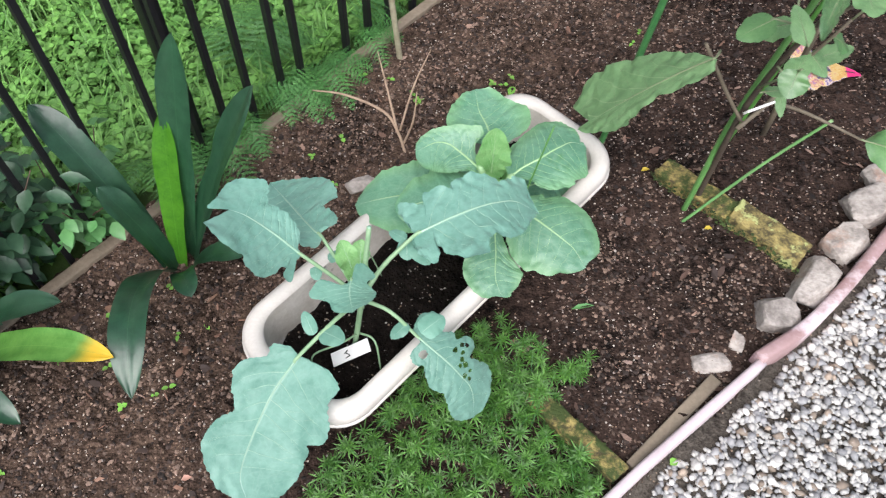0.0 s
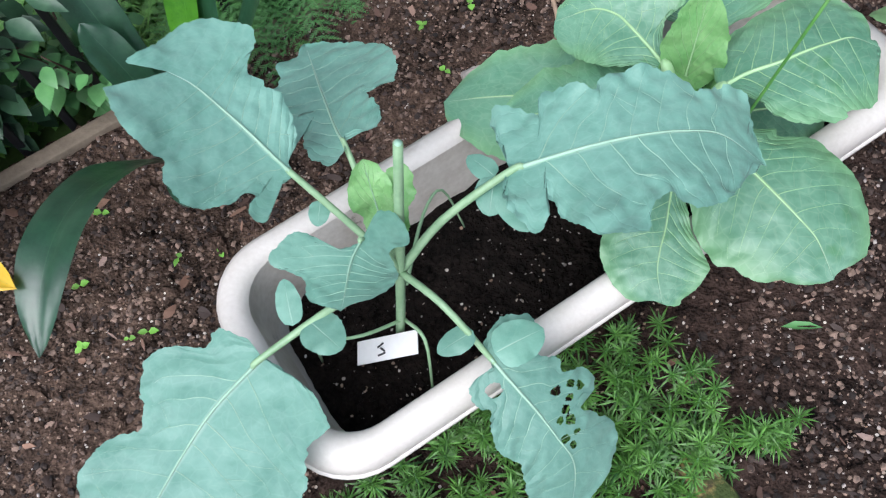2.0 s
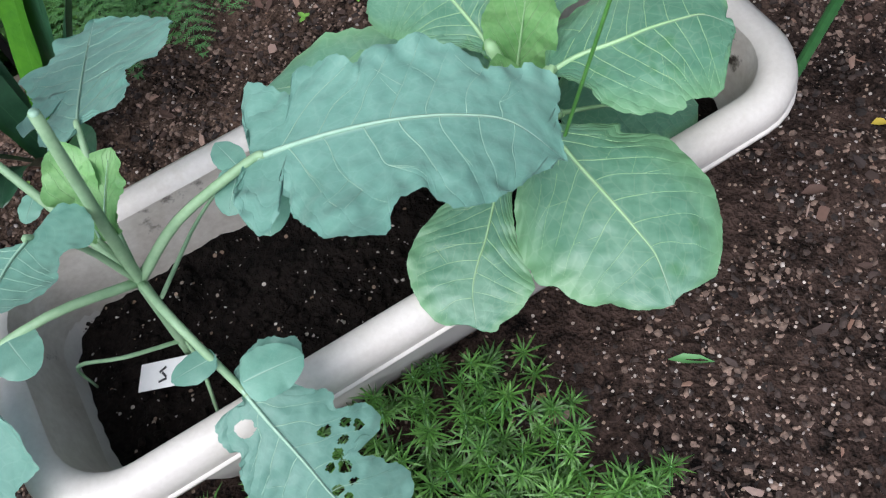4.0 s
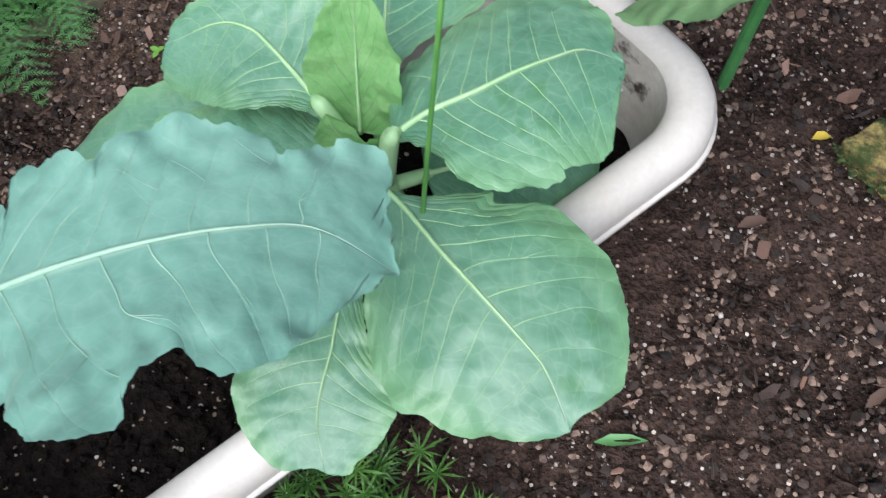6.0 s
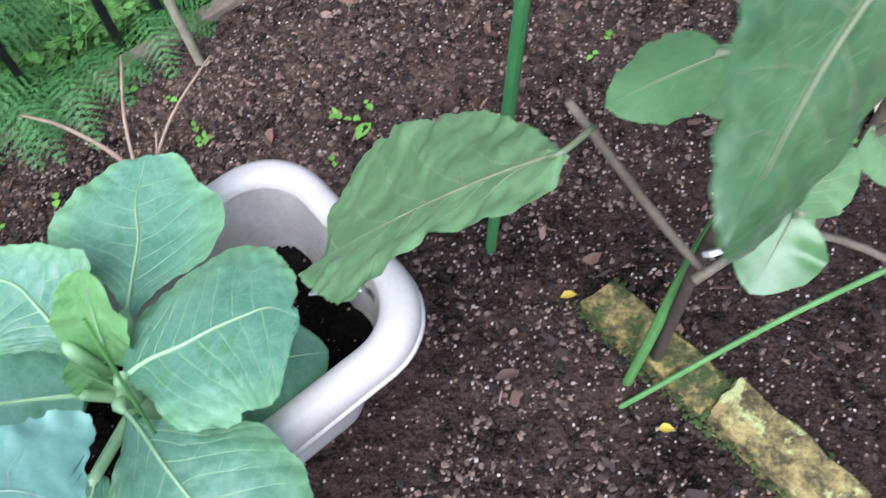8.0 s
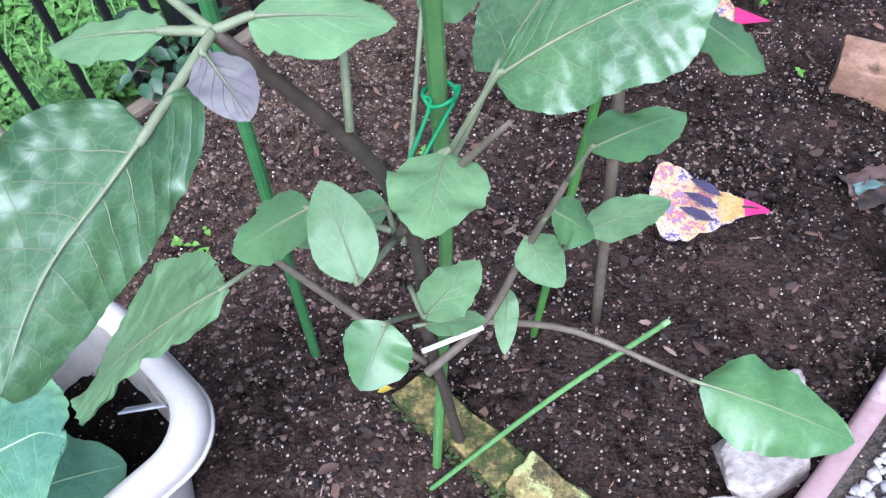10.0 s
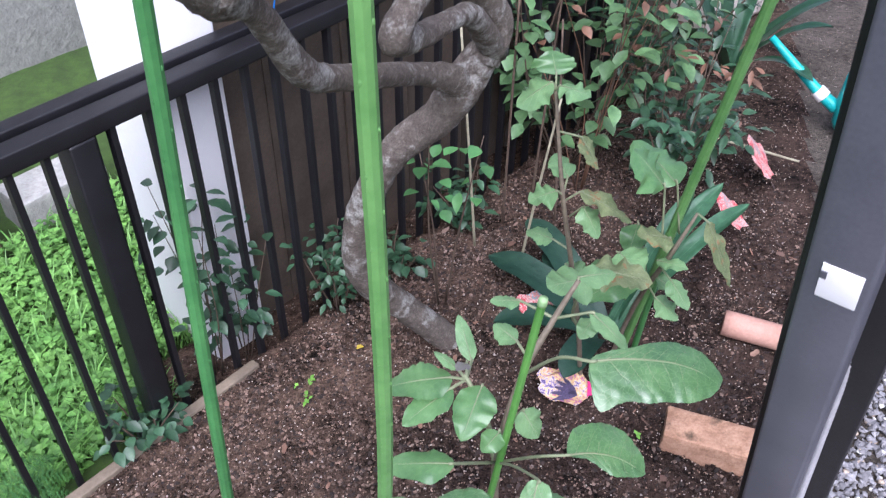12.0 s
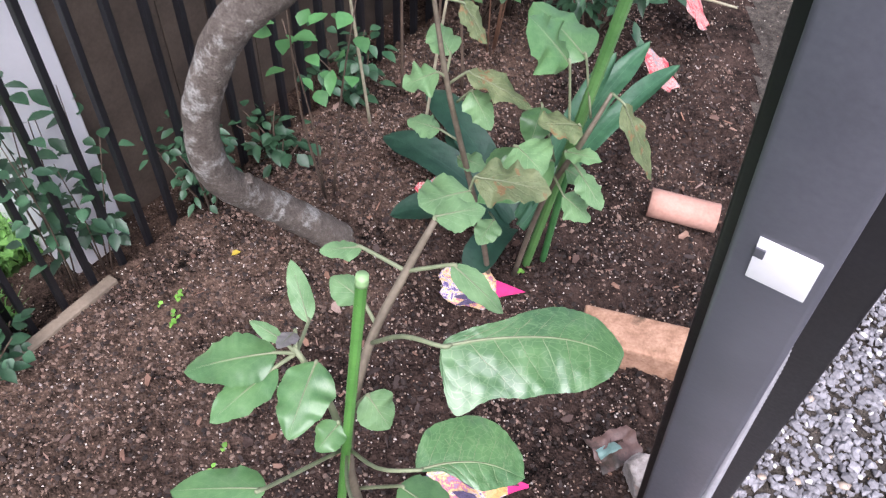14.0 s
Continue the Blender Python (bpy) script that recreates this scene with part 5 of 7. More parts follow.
# ---- stakes ----
def stake(path, radius, material, label, knobs=True, cap=False):
    """A coated stake: faceted shaft, rows of small moulded knobs, sometimes a cap."""
    p = thing("plant_stake", path[0], label, "stake", "plant stakes")
    c = spline(path, 60)
    part("shaft", tube(path, [radius, radius * 0.97], 9, 60), material, p, smooth=False)
    if knobs:
        shapes = []
        long = sum((c[i + 1] - c[i]).length for i in range(60))
        n = int(long / 0.022)
        for k in range(2, n):
            q = c[int(60 * k / n)].lerp(c[min(60, int(60 * k / n) + 1)], (60 * k / n) % 1)
            t = (c[min(60, int(60 * k / n) + 1)] - c[int(60 * k / n)]).normalized()
            side = t.orthogonal().normalized()
            for a in (0.4 + 1.57 * (k % 2), 3.54 + 1.57 * (k % 2)):
                d = Matrix.Rotation(a, 3, t) @ side
                e = t.cross(d)
                b, w, h = q + d * radius * 0.80, radius * 0.26, radius * 0.30
                top = b + d * h
                v = [b - t * w * 2.2, b + e * w, b + t * w * 2.2, b - e * w, top + t * w * 0.6, top - t * w * 0.6]
                shapes.append((v, [(0, 1, 5), (1, 2, 4), (1, 4, 5), (2, 3, 4), (3, 0, 5), (3, 5, 4)]))
        part("knob_texture", joined(*shapes), material, p, smooth=False)["kind"] = "stuff"
    if cap:
        part("cap", tube([c[-1] - (c[-1] - c[-2]).normalized() * 0.004, c[-1] + (c[-1] - c[-2]).normalized() * 0.004], [radius * 1.12, radius * 1.0], 12, 3), M_STAKE_END, p, "pale green cut end")
    return p


def straight(base, lean, height):
    b = Vector(base)
    top = b + Vector((lean[0], lean[1], 1)) * height
    return [b, b.lerp(top, 0.33), b.lerp(top, 0.67), top]


stake([(0.584, 1.088, -0.05), (0.594, 1.101, 0.08), (0.606, 1.118, 0.22), (0.622, 1.106, 0.42), (0.629, 1.086, 0.56), (0.638, 1.052, 0.72), (0.645, 1.028, 0.86), (0.647, 1.018, 1.0), (0.646, 1.012, 1.16), (0.645, 1.008, 1.38)], 0.0050, M_STAKE, "tall green plastic-coated plant stake beside the eggplant")
stake(straight((0.4265, 1.2174, -0.05), (0.0708, -0.0475), 1.5), 0.0058, M_STAKE_DARK, "green coated plant stake leaning near the fence")
stake(straight((0.678, 1.262, -0.05), (0.101, -0.012), 0.822), 0.0041, M_STAKE_MID, "green plant stake cut off short beside the eggplant", cap=True)
stake(straight((1.01, 1.885, -0.05), (0.03, -0.25), 1.35), 0.0075, M_STAKE, "green plant stake leaning over the soil")
stake(straight((1.045, 1.895, -0.05), (-0.04, -0.27), 0.50), 0.0060, M_STAKE_DARK, "dark green plant stake in a leaning pair")
stake(straight((0.03, 1.41, -0.05), (-0.09, 0.06), 0.9), 0.0060, M_STAKE_OLD, "weathered grey-green cane beside the timber edging", knobs=False)
stake([(0.575, 1.062, -0.01), (0.70, 1.14, 0.08), (0.81, 1.20, 0.15)], 0.0028, M_STAKE, "thin green cane leaning far over", knobs=False, cap=True)


# ---- eggplants ----
EGGP = steps_profile([(0, 0.12), (0.06, 0.50), (0.15, 0.80), (0.3, 1.0), (0.5, 0.96), (0.68, 0.80), (0.84, 0.52), (0.94, 0.28), (1, 0.06)])


def egg_leaf(parent, base, tip, width, node, material=None, seed=0, bow=0.08, cup=-0.08, wave=0.35, roll=0, up=(0, 0, 1), small=False, frill=0.06):
    return leaf(parent, material or M_EGG_SMALL, M_EGG_PET, base, tip, width, EGGP, 0.0009 if small else 0.0013, [node], 0.0018, M_EGG_PET, bow=bow, cup=cup, wave=wave, frill=frill, seed=seed, roll=roll, up=up, ns=18 if small else 28, nv=5 if small else 8)


egg1 = thing("eggplant", (0.605, 1.11, 0), "tall eggplant with large glossy leaves tied to a stake", "plant", "eggplants in the bed")
part("stem", tube([(0.612, 1.12, -0.02), (0.607, 1.105, 0.14), (0.603, 1.088, 0.30), (0.612, 1.060, 0.45), (0.615, 1.005, 0.60), (0.582, 0.972, 0.703)], [0.006, 0.0055, 0.005, 0.004, 0.0035, 0.0025], 8), M_EGG_BARK, egg1)
part("branch", tube([(0.600, 1.075, 0.26), (0.645, 1.11, 0.29), (0.673, 1.128, 0.36), (0.70, 1.118, 0.46)], [0.004, 0.0035, 0.003, 0.002], 8), M_EGG_STEM, egg1)
part("branch", tube([(0.600, 1.075, 0.28), (0.56, 1.075, 0.34), (0.50, 1.072, 0.44)], [0.003, 0.003, 0.0025], 8), M_EGG_STEM, egg1)
part("branch", tube([(0.645, 1.11, 0.29), (0.718, 1.128, 0.25), (0.815, 1.105, 0.222)], [0.003, 0.003, 0.002], 8), M_EGG_STEM, egg1)
part("branch", tube([(0.607, 1.04, 0.50), (0.64, 1.02, 0.575), (0.672, 0.998, 0.64)], [0.003, 0.0024, 0.0010], 8), M_EGG_STEM, egg1)
# outlines of the largest leaves
EGG_BIG = dict(crease=-0.16, base=(0.554, 0.998, 0.6976), tip=(0.4569, 1.0464, 0.7582), up=(0.4621, -0.1648, 0.8714), lift=(-0.047, 0.234, -0.019, -0.055),
    mid=[(0.161, 0.014), (0.313, 0.014), (0.564, 0.001), (0.793, -0.003)],
    left=[(0.043, -0.054), (0.172, -0.194), (0.256, -0.246), (0.337, -0.238), (0.484, -0.192), (0.631, -0.165), (0.762, -0.124), (0.873, -0.081), (0.952, -0.04)],
    right=[(-0.068, 0.007), (-0.112, 0.06), (-0.109, 0.157), (-0.032, 0.298), (0.059, 0.345), (0.148, 0.358), (0.273, 0.447), (0.327, 0.454), (0.39, 0.397), (0.425, 0.346), (0.487, 0.343), (0.619, 0.344), (0.678, 0.302), (0.716, 0.241), (0.777, 0.252), (0.848, 0.178), (0.958, 0.067)])
EGG_LOW = dict(crease=-0.10, base=(0.5708, 0.9348, 0.6981), tip=(0.538, 0.8641, 0.6643), up=(0.686, -0.548, 0.4786), lift=(0.024, -0.040, -0.061, -0.023),
    mid=[(0.241, 0.033), (0.511, 0.068), (0.737, 0.056)],
    left=[(-0.021, 0.053), (-0.04, 0.12), (-0.001, 0.201), (0.071, 0.294), (0.167, 0.348), (0.271, 0.376), (0.407, 0.385), (0.637, 0.308), (0.815, 0.197), (0.949, 0.068)],
    right=[(-0.067, 0.01), (-0.166, -0.017), (-0.226, -0.107), (-0.062, -0.196), (0.057, -0.206), (0.222, -0.217), (0.422, -0.202), (0.626, -0.17), (0.807, -0.132), (0.959, -0.105), (1.011, -0.058)])
EGG_FOLD = dict(crease=-0.10, base=(0.6623, 1.0453, 0.6153), tip=(0.7526, 1.0578, 0.6647), up=(-0.4036, -0.3784, 0.833), lift=(0.05, -0.45, 0.0, 0.0),
    mid=[(0.273, -0.016), (0.57, -0.02), (0.813, -0.016)],
    left=[(0.06, -0.094), (0.199, -0.191), (0.325, -0.238), (0.48, -0.256), (0.687, -0.208), (0.847, -0.145), (0.979, -0.065)],
    right=[(0.021, 0.076), (0.075, 0.17), (0.221, 0.257), (0.416, 0.271), (0.689, 0.288), (0.808, 0.227), (0.876, 0.135)])
EGG_BROAD = dict(base=(0.6607, 1.0661, 0.6), tip=(0.7223, 1.1608, 0.615), up=(-0.0998, -0.0923, 0.9907), lift=(0.04, -0.30, 0.0, 0.0),
    mid=[(0.369, -0.045), (0.636, -0.064), (0.839, -0.039)],
    left=[(-0.035, -0.084), (0.173, -0.239), (0.433, -0.349), (0.692, -0.373), (0.876, -0.289), (0.996, -0.158)],
    right=[(0.166, 0.149), (0.43, 0.277), (0.586, 0.241), (0.737, 0.186), (0.932, 0.075)])
EGG_HANG = dict(base=(0.5035, 1.0239, 0.4619), tip=(0.359, 1.0199, 0.3168), up=(-0.6997, 0.1765, 0.6923), lift=(0.009, 0.197, 0.032, -0.058),
    mid=[(0.225, 0.019), (0.537, 0.021)],
    left=[(0.176, 0.173), (0.366, 0.314), (0.54, 0.398), (0.724, 0.444), (1.001, 0.482), (1.103, 0.393), (1.185, 0.278), (1.042, 0.135)],
    right=[(0.035, -0.102), (0.129, -0.131), (0.262, -0.13), (0.439, -0.117), (0.569, -0.176), (0.652, -0.202), (0.642, -0.267), (0.705, -0.27), (0.896, -0.183), (1.071, -0.071), (1.095, 0.002)])
T1, S1, S2 = (0.582, 0.972, 0.703), (0.607, 1.04, 0.50), (0.64, 1.02, 0.575)
# base, tip, width, where the stalk starts, look, seed, large
for b, t, w, n, mt, sd, big in (
        ((0.610, 1.018, 0.683), (0.609, 1.080, 0.669), 0.058, (0.612, 0.99, 0.64), 0, 36, False),
        ((0.565, 0.974, 0.700), (0.520, 0.977, 0.690), 0.026, T1, 1, 40, False),
        ((0.582, 0.962, 0.703), (0.604, 0.934, 0.705), 0.020, T1, 2, 41, False),
        ((0.592, 0.978, 0.703), (0.638, 0.982, 0.700), 0.034, T1, 1, 42, False),
        ((0.642, 1.020, 0.595), (0.640, 0.970, 0.600), 0.044, (0.610, 1.02, 0.57), 1, 39, False),
        ((0.597, 0.996, 0.523), (0.575, 1.036, 0.552), 0.034, S1, 1, 43, False),
        ((0.605, 1.000, 0.475), (0.592, 0.968, 0.455), 0.042, (0.603, 1.08, 0.35), 0, 44, False),
        ((0.599, 1.059, 0.5), (0.534, 1.05, 0.48), 0.041, S1, 1, 45, False),
        ((0.563, 1.042, 0.52), (0.518, 1.023, 0.50), 0.046, (0.608, 1.03, 0.52), 0, 46, False),
        ((0.616, 1.036, 0.42), (0.648, 1.074, 0.43), 0.036, (0.604, 1.058, 0.42), 1, 47, False),
        ((0.608, 1.064, 0.36), (0.65, 1.078, 0.35), 0.024, (0.600, 1.062, 0.36), 1, 48, False),
        ((0.674, 1.129, 0.38), (0.703, 1.102, 0.36), 0.038, (0.673, 1.128, 0.36), 1, 49, False),
        ((0.692, 1.124, 0.42), (0.722, 1.119, 0.40), 0.040, (0.686, 1.122, 0.41), 0, 50, False),
        ((0.722, 1.203, 0.289), (0.794, 1.236, 0.294), 0.042, (0.690, 1.120, 0.36), 1, 51, False),
        ((0.711, 1.109, 0.5), (0.771, 1.16, 0.48), 0.043, (0.70, 1.118, 0.46), 0, 52, False),
        ((0.661, 1.135, 0.3), (0.662, 1.086, 0.28), 0.020, (0.66, 1.12, 0.32), 1, 53, False),
        ((0.61, 1.165, 0.55), (0.644, 1.198, 0.55), 0.039, (0.606, 1.055, 0.47), 0, 54, False),
        ((0.824, 1.103, 0.22), (0.948, 1.07, 0.20), 0.082, (0.815, 1.105, 0.222), 0, 55, True)):
    egg_leaf(egg1, b, t, w, n, (M_EGG_SMALL, M_EGG_PALE, M_EGG_BUD)[mt], seed=sd, bow=0.10 if big else 0.06, cup=-0.15 if big else -0.08, wave=0.45 if big else 0.35, small=not big)
lobed(egg1, M_EGG, M_EGG_PET, EGG_BIG, 0.0014, [T1], 0.0018, M_EGG_PET, seed=31, veins=(6, 0.0005, 0.28), frill=0.008, ruffle=0.03, quilt=0.014, nv=16)
lobed(egg1, M_EGG, M_EGG_PET, EGG_LOW, 0.0012, [T1], 0.0018, M_EGG_PET, seed=32, veins=(6, 0.0005, 0.28), frill=0.006, ruffle=0.03, quilt=0.014, nv=16)
lobed(egg1, M_EGG, M_EGG_PET, EGG_FOLD, 0.0012, [S1, (0.64, 1.042, 0.57)], 0.0018, M_EGG_PET, seed=33, veins=(6, 0.0005, 0.28), frill=0.006, ruffle=0.03, quilt=0.012, nv=16)
lobed(egg1, M_EGG, M_EGG_PET, EGG_BROAD, 0.0012, [S1, (0.64, 1.045, 0.56)], 0.0018, M_EGG_PET, seed=34, veins=(6, 0.0005, 0.28), frill=0.006, ruffle=0.03, quilt=0.012, nv=16)
lobed(egg1, M_EGG_PALE, M_EGG_PET, EGG_HANG, 0.0013, [(0.515, 1.05, 0.45)], 0.0018, M_EGG_PET, seed=35, veins=(6, 0.0005, 0.28), frill=0.006, quilt=0.02, nv=16, holes=((0.72, 0.12, 0.05, 0.14), (0.79, 0.13, 0.04, 0.16)), ns=150)
TIE = [Vector((0.6305, 1.083, 0.566)) + Vector((0.0085 * math.cos(0.7 * k), 0.0085 * math.sin(0.7 * k), 0.0012 * (k % 3))) for k in range(16)]
part("tie", tube([(0.616, 1.035, 0.545), *TIE, (0.614, 1.035, 0.55)], [0.0012] * 3, 6, 60), M_TIE, egg1, "green wire tie")
solo("paper_tag", slab((0.05, 0.004, 0.014), (0.622, 1.085, 0.295), 0.5, 0.0008, tilt=(0.5, 0)), M_LABEL, "crumpled white tag tied round the eggplant stem", "label")

egg2 = thing("eggplant", (0.76, 1.27, 0), "eggplant with one broad glossy leaf beside a short cut stake", "plant", "eggplants in the bed")
part("stem", tube([(0.755, 1.285, -0.02), (0.745, 1.28, 0.3), (0.736, 1.274, 0.5), (0.757, 1.313, 0.6), (0.789, 1.345, 0.66), (0.811, 1.361, 0.70)], [0.006, 0.0055, 0.005, 0.004, 0.0035, 0.0025], 8), M_EGG_STEM, egg2)
part("branch", tube([(0.736, 1.276, 0.5), (0.722, 1.295, 0.56), (0.698, 1.318, 0.60)], [0.004, 0.003, 0.0025], 8), M_EGG_PET, egg2)
EGG2_BIG = dict(base=(0.8101, 1.2499, 0.7), tip=(0.9369, 1.2519, 0.67), up=(0.22, -0.3579, 0.9075), lift=(0.03, -0.35, 0.0, 0.0),
    mid=[(0.278, -0.062), (0.601, -0.094), (0.831, -0.07)],
    left=[(0.039, -0.052), (0.148, -0.107), (0.308, -0.158), (0.437, -0.216), (0.601, -0.269), (0.734, -0.273), (0.866, -0.234), (0.964, -0.15), (1.019, -0.075)],
    right=[(-0.009, 0.072), (0.008, 0.153), (0.037, 0.247), (0.087, 0.335), (0.149, 0.324), (0.224, 0.27), (0.317, 0.238), (0.443, 0.235), (0.57, 0.202), (0.762, 0.173), (0.892, 0.112), (0.959, 0.062)])
EGG2_LOW = dict(base=(0.7917, 1.1929, 0.6351), tip=(0.8708, 1.1998, 0.6001), up=(0.4109, -0.2411, 0.8792), lift=(0.05, -0.25, 0.0, 0.0),
    mid=[(0.282, -0.071), (0.615, -0.086)],
    left=[(0.01, -0.126), (0.064, -0.279), (0.175, -0.382), (0.372, -0.453), (0.573, -0.491), (0.774, -0.427), (0.913, -0.302), (0.993, -0.161)],
    right=[(0.091, 0.009), (0.226, 0.004), (0.389, 0.06), (0.553, 0.132), (0.75, 0.09), (0.893, 0.058)])
EGG2_FACE = dict(base=(0.76, 1.1425, 0.6686), tip=(0.7488, 1.101, 0.6384), up=(-0.3346, -0.4933, 0.8029), lift=(0.059, 0.006, -0.031, 0.025),
    mid=[(0.384, -0.001), (0.706, 0.0)],
    left=[(0.045, 0.133), (0.236, 0.221), (0.478, 0.209), (0.705, 0.16), (0.886, 0.056)],
    right=[(0.049, -0.189), (0.162, -0.264), (0.364, -0.311), (0.572, -0.283), (0.731, -0.181), (0.864, -0.069)])
B2, C2, D2 = (0.736, 1.276, 0.505), (0.70, 1.315, 0.595), (0.789, 1.345, 0.66)
for b, t, w, n, mt, sd, big in (
        ((0.685, 1.312, 0.60), (0.612, 1.303, 0.59), 0.047, C2, 0, 63, True),
        ((0.685, 1.302, 0.595), (0.635, 1.263, 0.58), 0.037, C2, 0, 64, False),
        ((0.717, 1.303, 0.60), (0.696, 1.246, 0.58), 0.045, (0.712, 1.305, 0.58), 0, 65, True),
        ((0.754, 1.369, 0.66), (0.722, 1.362, 0.665), 0.022, D2, 1, 70, False),
        ((0.706, 1.355, 0.58), (0.690, 1.407, 0.60), 0.021, C2, 1, 71, False),
        ((0.753, 1.348, 0.62), (0.728, 1.364, 0.63), 0.032, (0.765, 1.322, 0.62), 1, 72, False),
        ((0.811, 1.364, 0.70), (0.85, 1.372, 0.70), 0.034, (0.811, 1.361, 0.70), 1, 73, False),
        ((0.823, 1.334, 0.68), (0.86, 1.303, 0.66), 0.023, D2, 1, 74, False),
        ((0.735, 1.259, 0.58), (0.717, 1.241, 0.57), 0.027, B2, 0, 75, False),
        ((0.757, 1.272, 0.60), (0.774, 1.253, 0.58), 0.036, (0.745, 1.29, 0.55), 1, 76, False),
        ((0.689, 1.19, 0.62), (0.619, 1.20, 0.60), 0.038, B2, 0, 77, False),
        ((0.78, 1.25, 0.48), (0.83, 1.22, 0.46), 0.05, (0.74, 1.276, 0.42), 0, 79, False),
        ((0.70, 1.325, 0.61), (0.69, 1.30, 0.625), 0.016, C2, 2, 82, False),
        ((0.69, 1.32, 0.605), (0.665, 1.33, 0.62), 0.014, C2, 1, 83, False)):
    egg_leaf(egg2, b, t, w, n, (M_EGG_SMALL, M_EGG_PALE, M_EGG_BUD)[mt], seed=sd, bow=0.10 if big else 0.06, cup=-0.10, wave=0.4, small=not big)
lobed(egg2, M_EGG, M_EGG_PET, EGG2_BIG, 0.0014, [(0.760, 1.316, 0.605), (0.785, 1.272, 0.68)], 0.0020, M_EGG_PET, seed=36, veins=(6, 0.0006, 0.28), frill=0.005, ruffle=0.02, quilt=0.010, nv=16)
lobed(egg2, M_EGG, M_EGG_PET, EGG2_LOW, 0.0012, [B2, (0.765, 1.205, 0.615)], 0.0017, M_EGG_PET, seed=37, veins=(6, 0.0005, 0.28), frill=0.005, ruffle=0.02, quilt=0.010)
lobed(egg2, M_EGG_PALE, M_EGG_PET, EGG2_FACE, 0.0010, [B2, (0.745, 1.19, 0.62)], 0.0015, M_EGG_PET, seed=38, veins=(6, 0.0004, 0.28), frill=0.006)

egg3 = thing("eggplant", (0.93, 1.80, 0), "thin withering eggplant with small curled leaves by leaning stakes", "plant", "eggplants in the bed")
part("stem", tube([(0.945, 1.84, -0.02), (0.91, 1.79, 0.2), (0.87, 1.75, 0.40), (0.845, 1.75, 0.52), (0.82, 1.78, 0.68)], [0.005, 0.0045, 0.004, 0.0035, 0.0025], 8), M_EGG_STEM, egg3)
part("stem", tube([(0.985, 1.85, -0.02), (1.0, 1.79, 0.25), (1.02, 1.73, 0.42), (1.05, 1.74, 0.50)], [0.005, 0.0045, 0.004, 0.0025], 8), M_EGG_STEM, egg3)
part("branch", tube([(0.91, 1.79, 0.2), (0.87, 1.66, 0.36), (0.86, 1.56, 0.52)], [0.004, 0.003, 0.002], 8), M_EGG_PET, egg3)
for i, (b, t, w, n, mt) in enumerate((((0.825, 1.775, 0.69), (0.86, 1.76, 0.685), 0.045, (0.82, 1.78, 0.68), 1), ((0.815, 1.785, 0.69), (0.775, 1.77, 0.665), 0.045, (0.82, 1.78, 0.68), 1), ((0.82, 1.79, 0.70), (0.815, 1.82, 0.715), 0.05, (0.82, 1.78, 0.68), 0), ((0.86, 1.755, 0.62), (0.885, 1.74, 0.585), 0.03, (0.828, 1.77, 0.62), 3), ((0.835, 1.745, 0.53), (0.80, 1.735, 0.52), 0.04, (0.845, 1.75, 0.52), 1), ((0.85, 1.76, 0.545), (0.835, 1.79, 0.56), 0.035, (0.845, 1.75, 0.52), 1), ((0.87, 1.745, 0.53), (0.935, 1.725, 0.50), 0.036, (0.85, 1.75, 0.51), 3), ((0.875, 1.735, 0.51), (0.895, 1.71, 0.48), 0.032, (0.86, 1.75, 0.48), 1), ((0.86, 1.55, 0.53), (0.815, 1.53, 0.535), 0.06, (0.86, 1.56, 0.52), 1), ((0.865, 1.56, 0.54), (0.93, 1.545, 0.535), 0.05, (0.86, 1.56, 0.52), 3), ((0.93, 1.69, 0.46), (0.955, 1.66, 0.45), 0.065, (0.99, 1.74, 0.40), 1), ((0.985, 1.72, 0.56), (0.945, 1.74, 0.60), 0.07, (1.0, 1.72, 0.46), 0), ((1.01, 1.715, 0.47), (0.965, 1.70, 0.485), 0.045, (1.02, 1.73, 0.44), 3), ((1.06, 1.72, 0.50), (1.10, 1.69, 0.42), 0.03, (1.05, 1.74, 0.50), 3), ((1.0, 1.69, 0.37), (1.03, 1.67, 0.35), 0.035, (0.995, 1.74, 0.36), 1), ((1.02, 1.70, 0.40), (1.04, 1.665, 0.38), 0.03, (1.01, 1.73, 0.40), 1), ((0.92, 1.73, 0.28), (0.90, 1.70, 0.27), 0.03, (0.92, 1.78, 0.24), 1), ((0.992, 1.745, 0.38), (0.907, 1.703, 0.36), 0.052, (1.003, 1.775, 0.33), 0), ((1.012, 1.75, 0.545), (0.965, 1.815, 0.565), 0.066, (1.03, 1.74, 0.46), 0), ((0.974, 1.773, 0.45), (0.958, 1.735, 0.43), 0.036, (1.003, 1.775, 0.35), 0), ((1.013, 1.748, 0.36), (1.048, 1.735, 0.34), 0.03, (1.005, 1.77, 0.31), 1), ((0.841, 1.765, 0.42), (0.806, 1.775, 0.425), 0.034, (0.868, 1.752, 0.41), 1), ((0.868, 1.775, 0.36), (0.90, 1.76, 0.355), 0.030, (0.875, 1.755, 0.37), 1), ((0.953, 1.79, 0.36), (0.915, 1.755, 0.31), 0.048, (0.985, 1.80, 0.26), 0), ((1.00, 1.72, 0.42), (1.035, 1.70, 0.425), 0.026, (1.018, 1.735, 0.41), 1))):
    egg_leaf(egg3, b, Vector(b).lerp(Vector(t), 1.22), w * 1.3, n, (M_EGG_SMALL, M_EGG_PALE, M_EGG_BUD, M_EGG_OLD)[mt], seed=90 + i, small=True, wave=0.6)


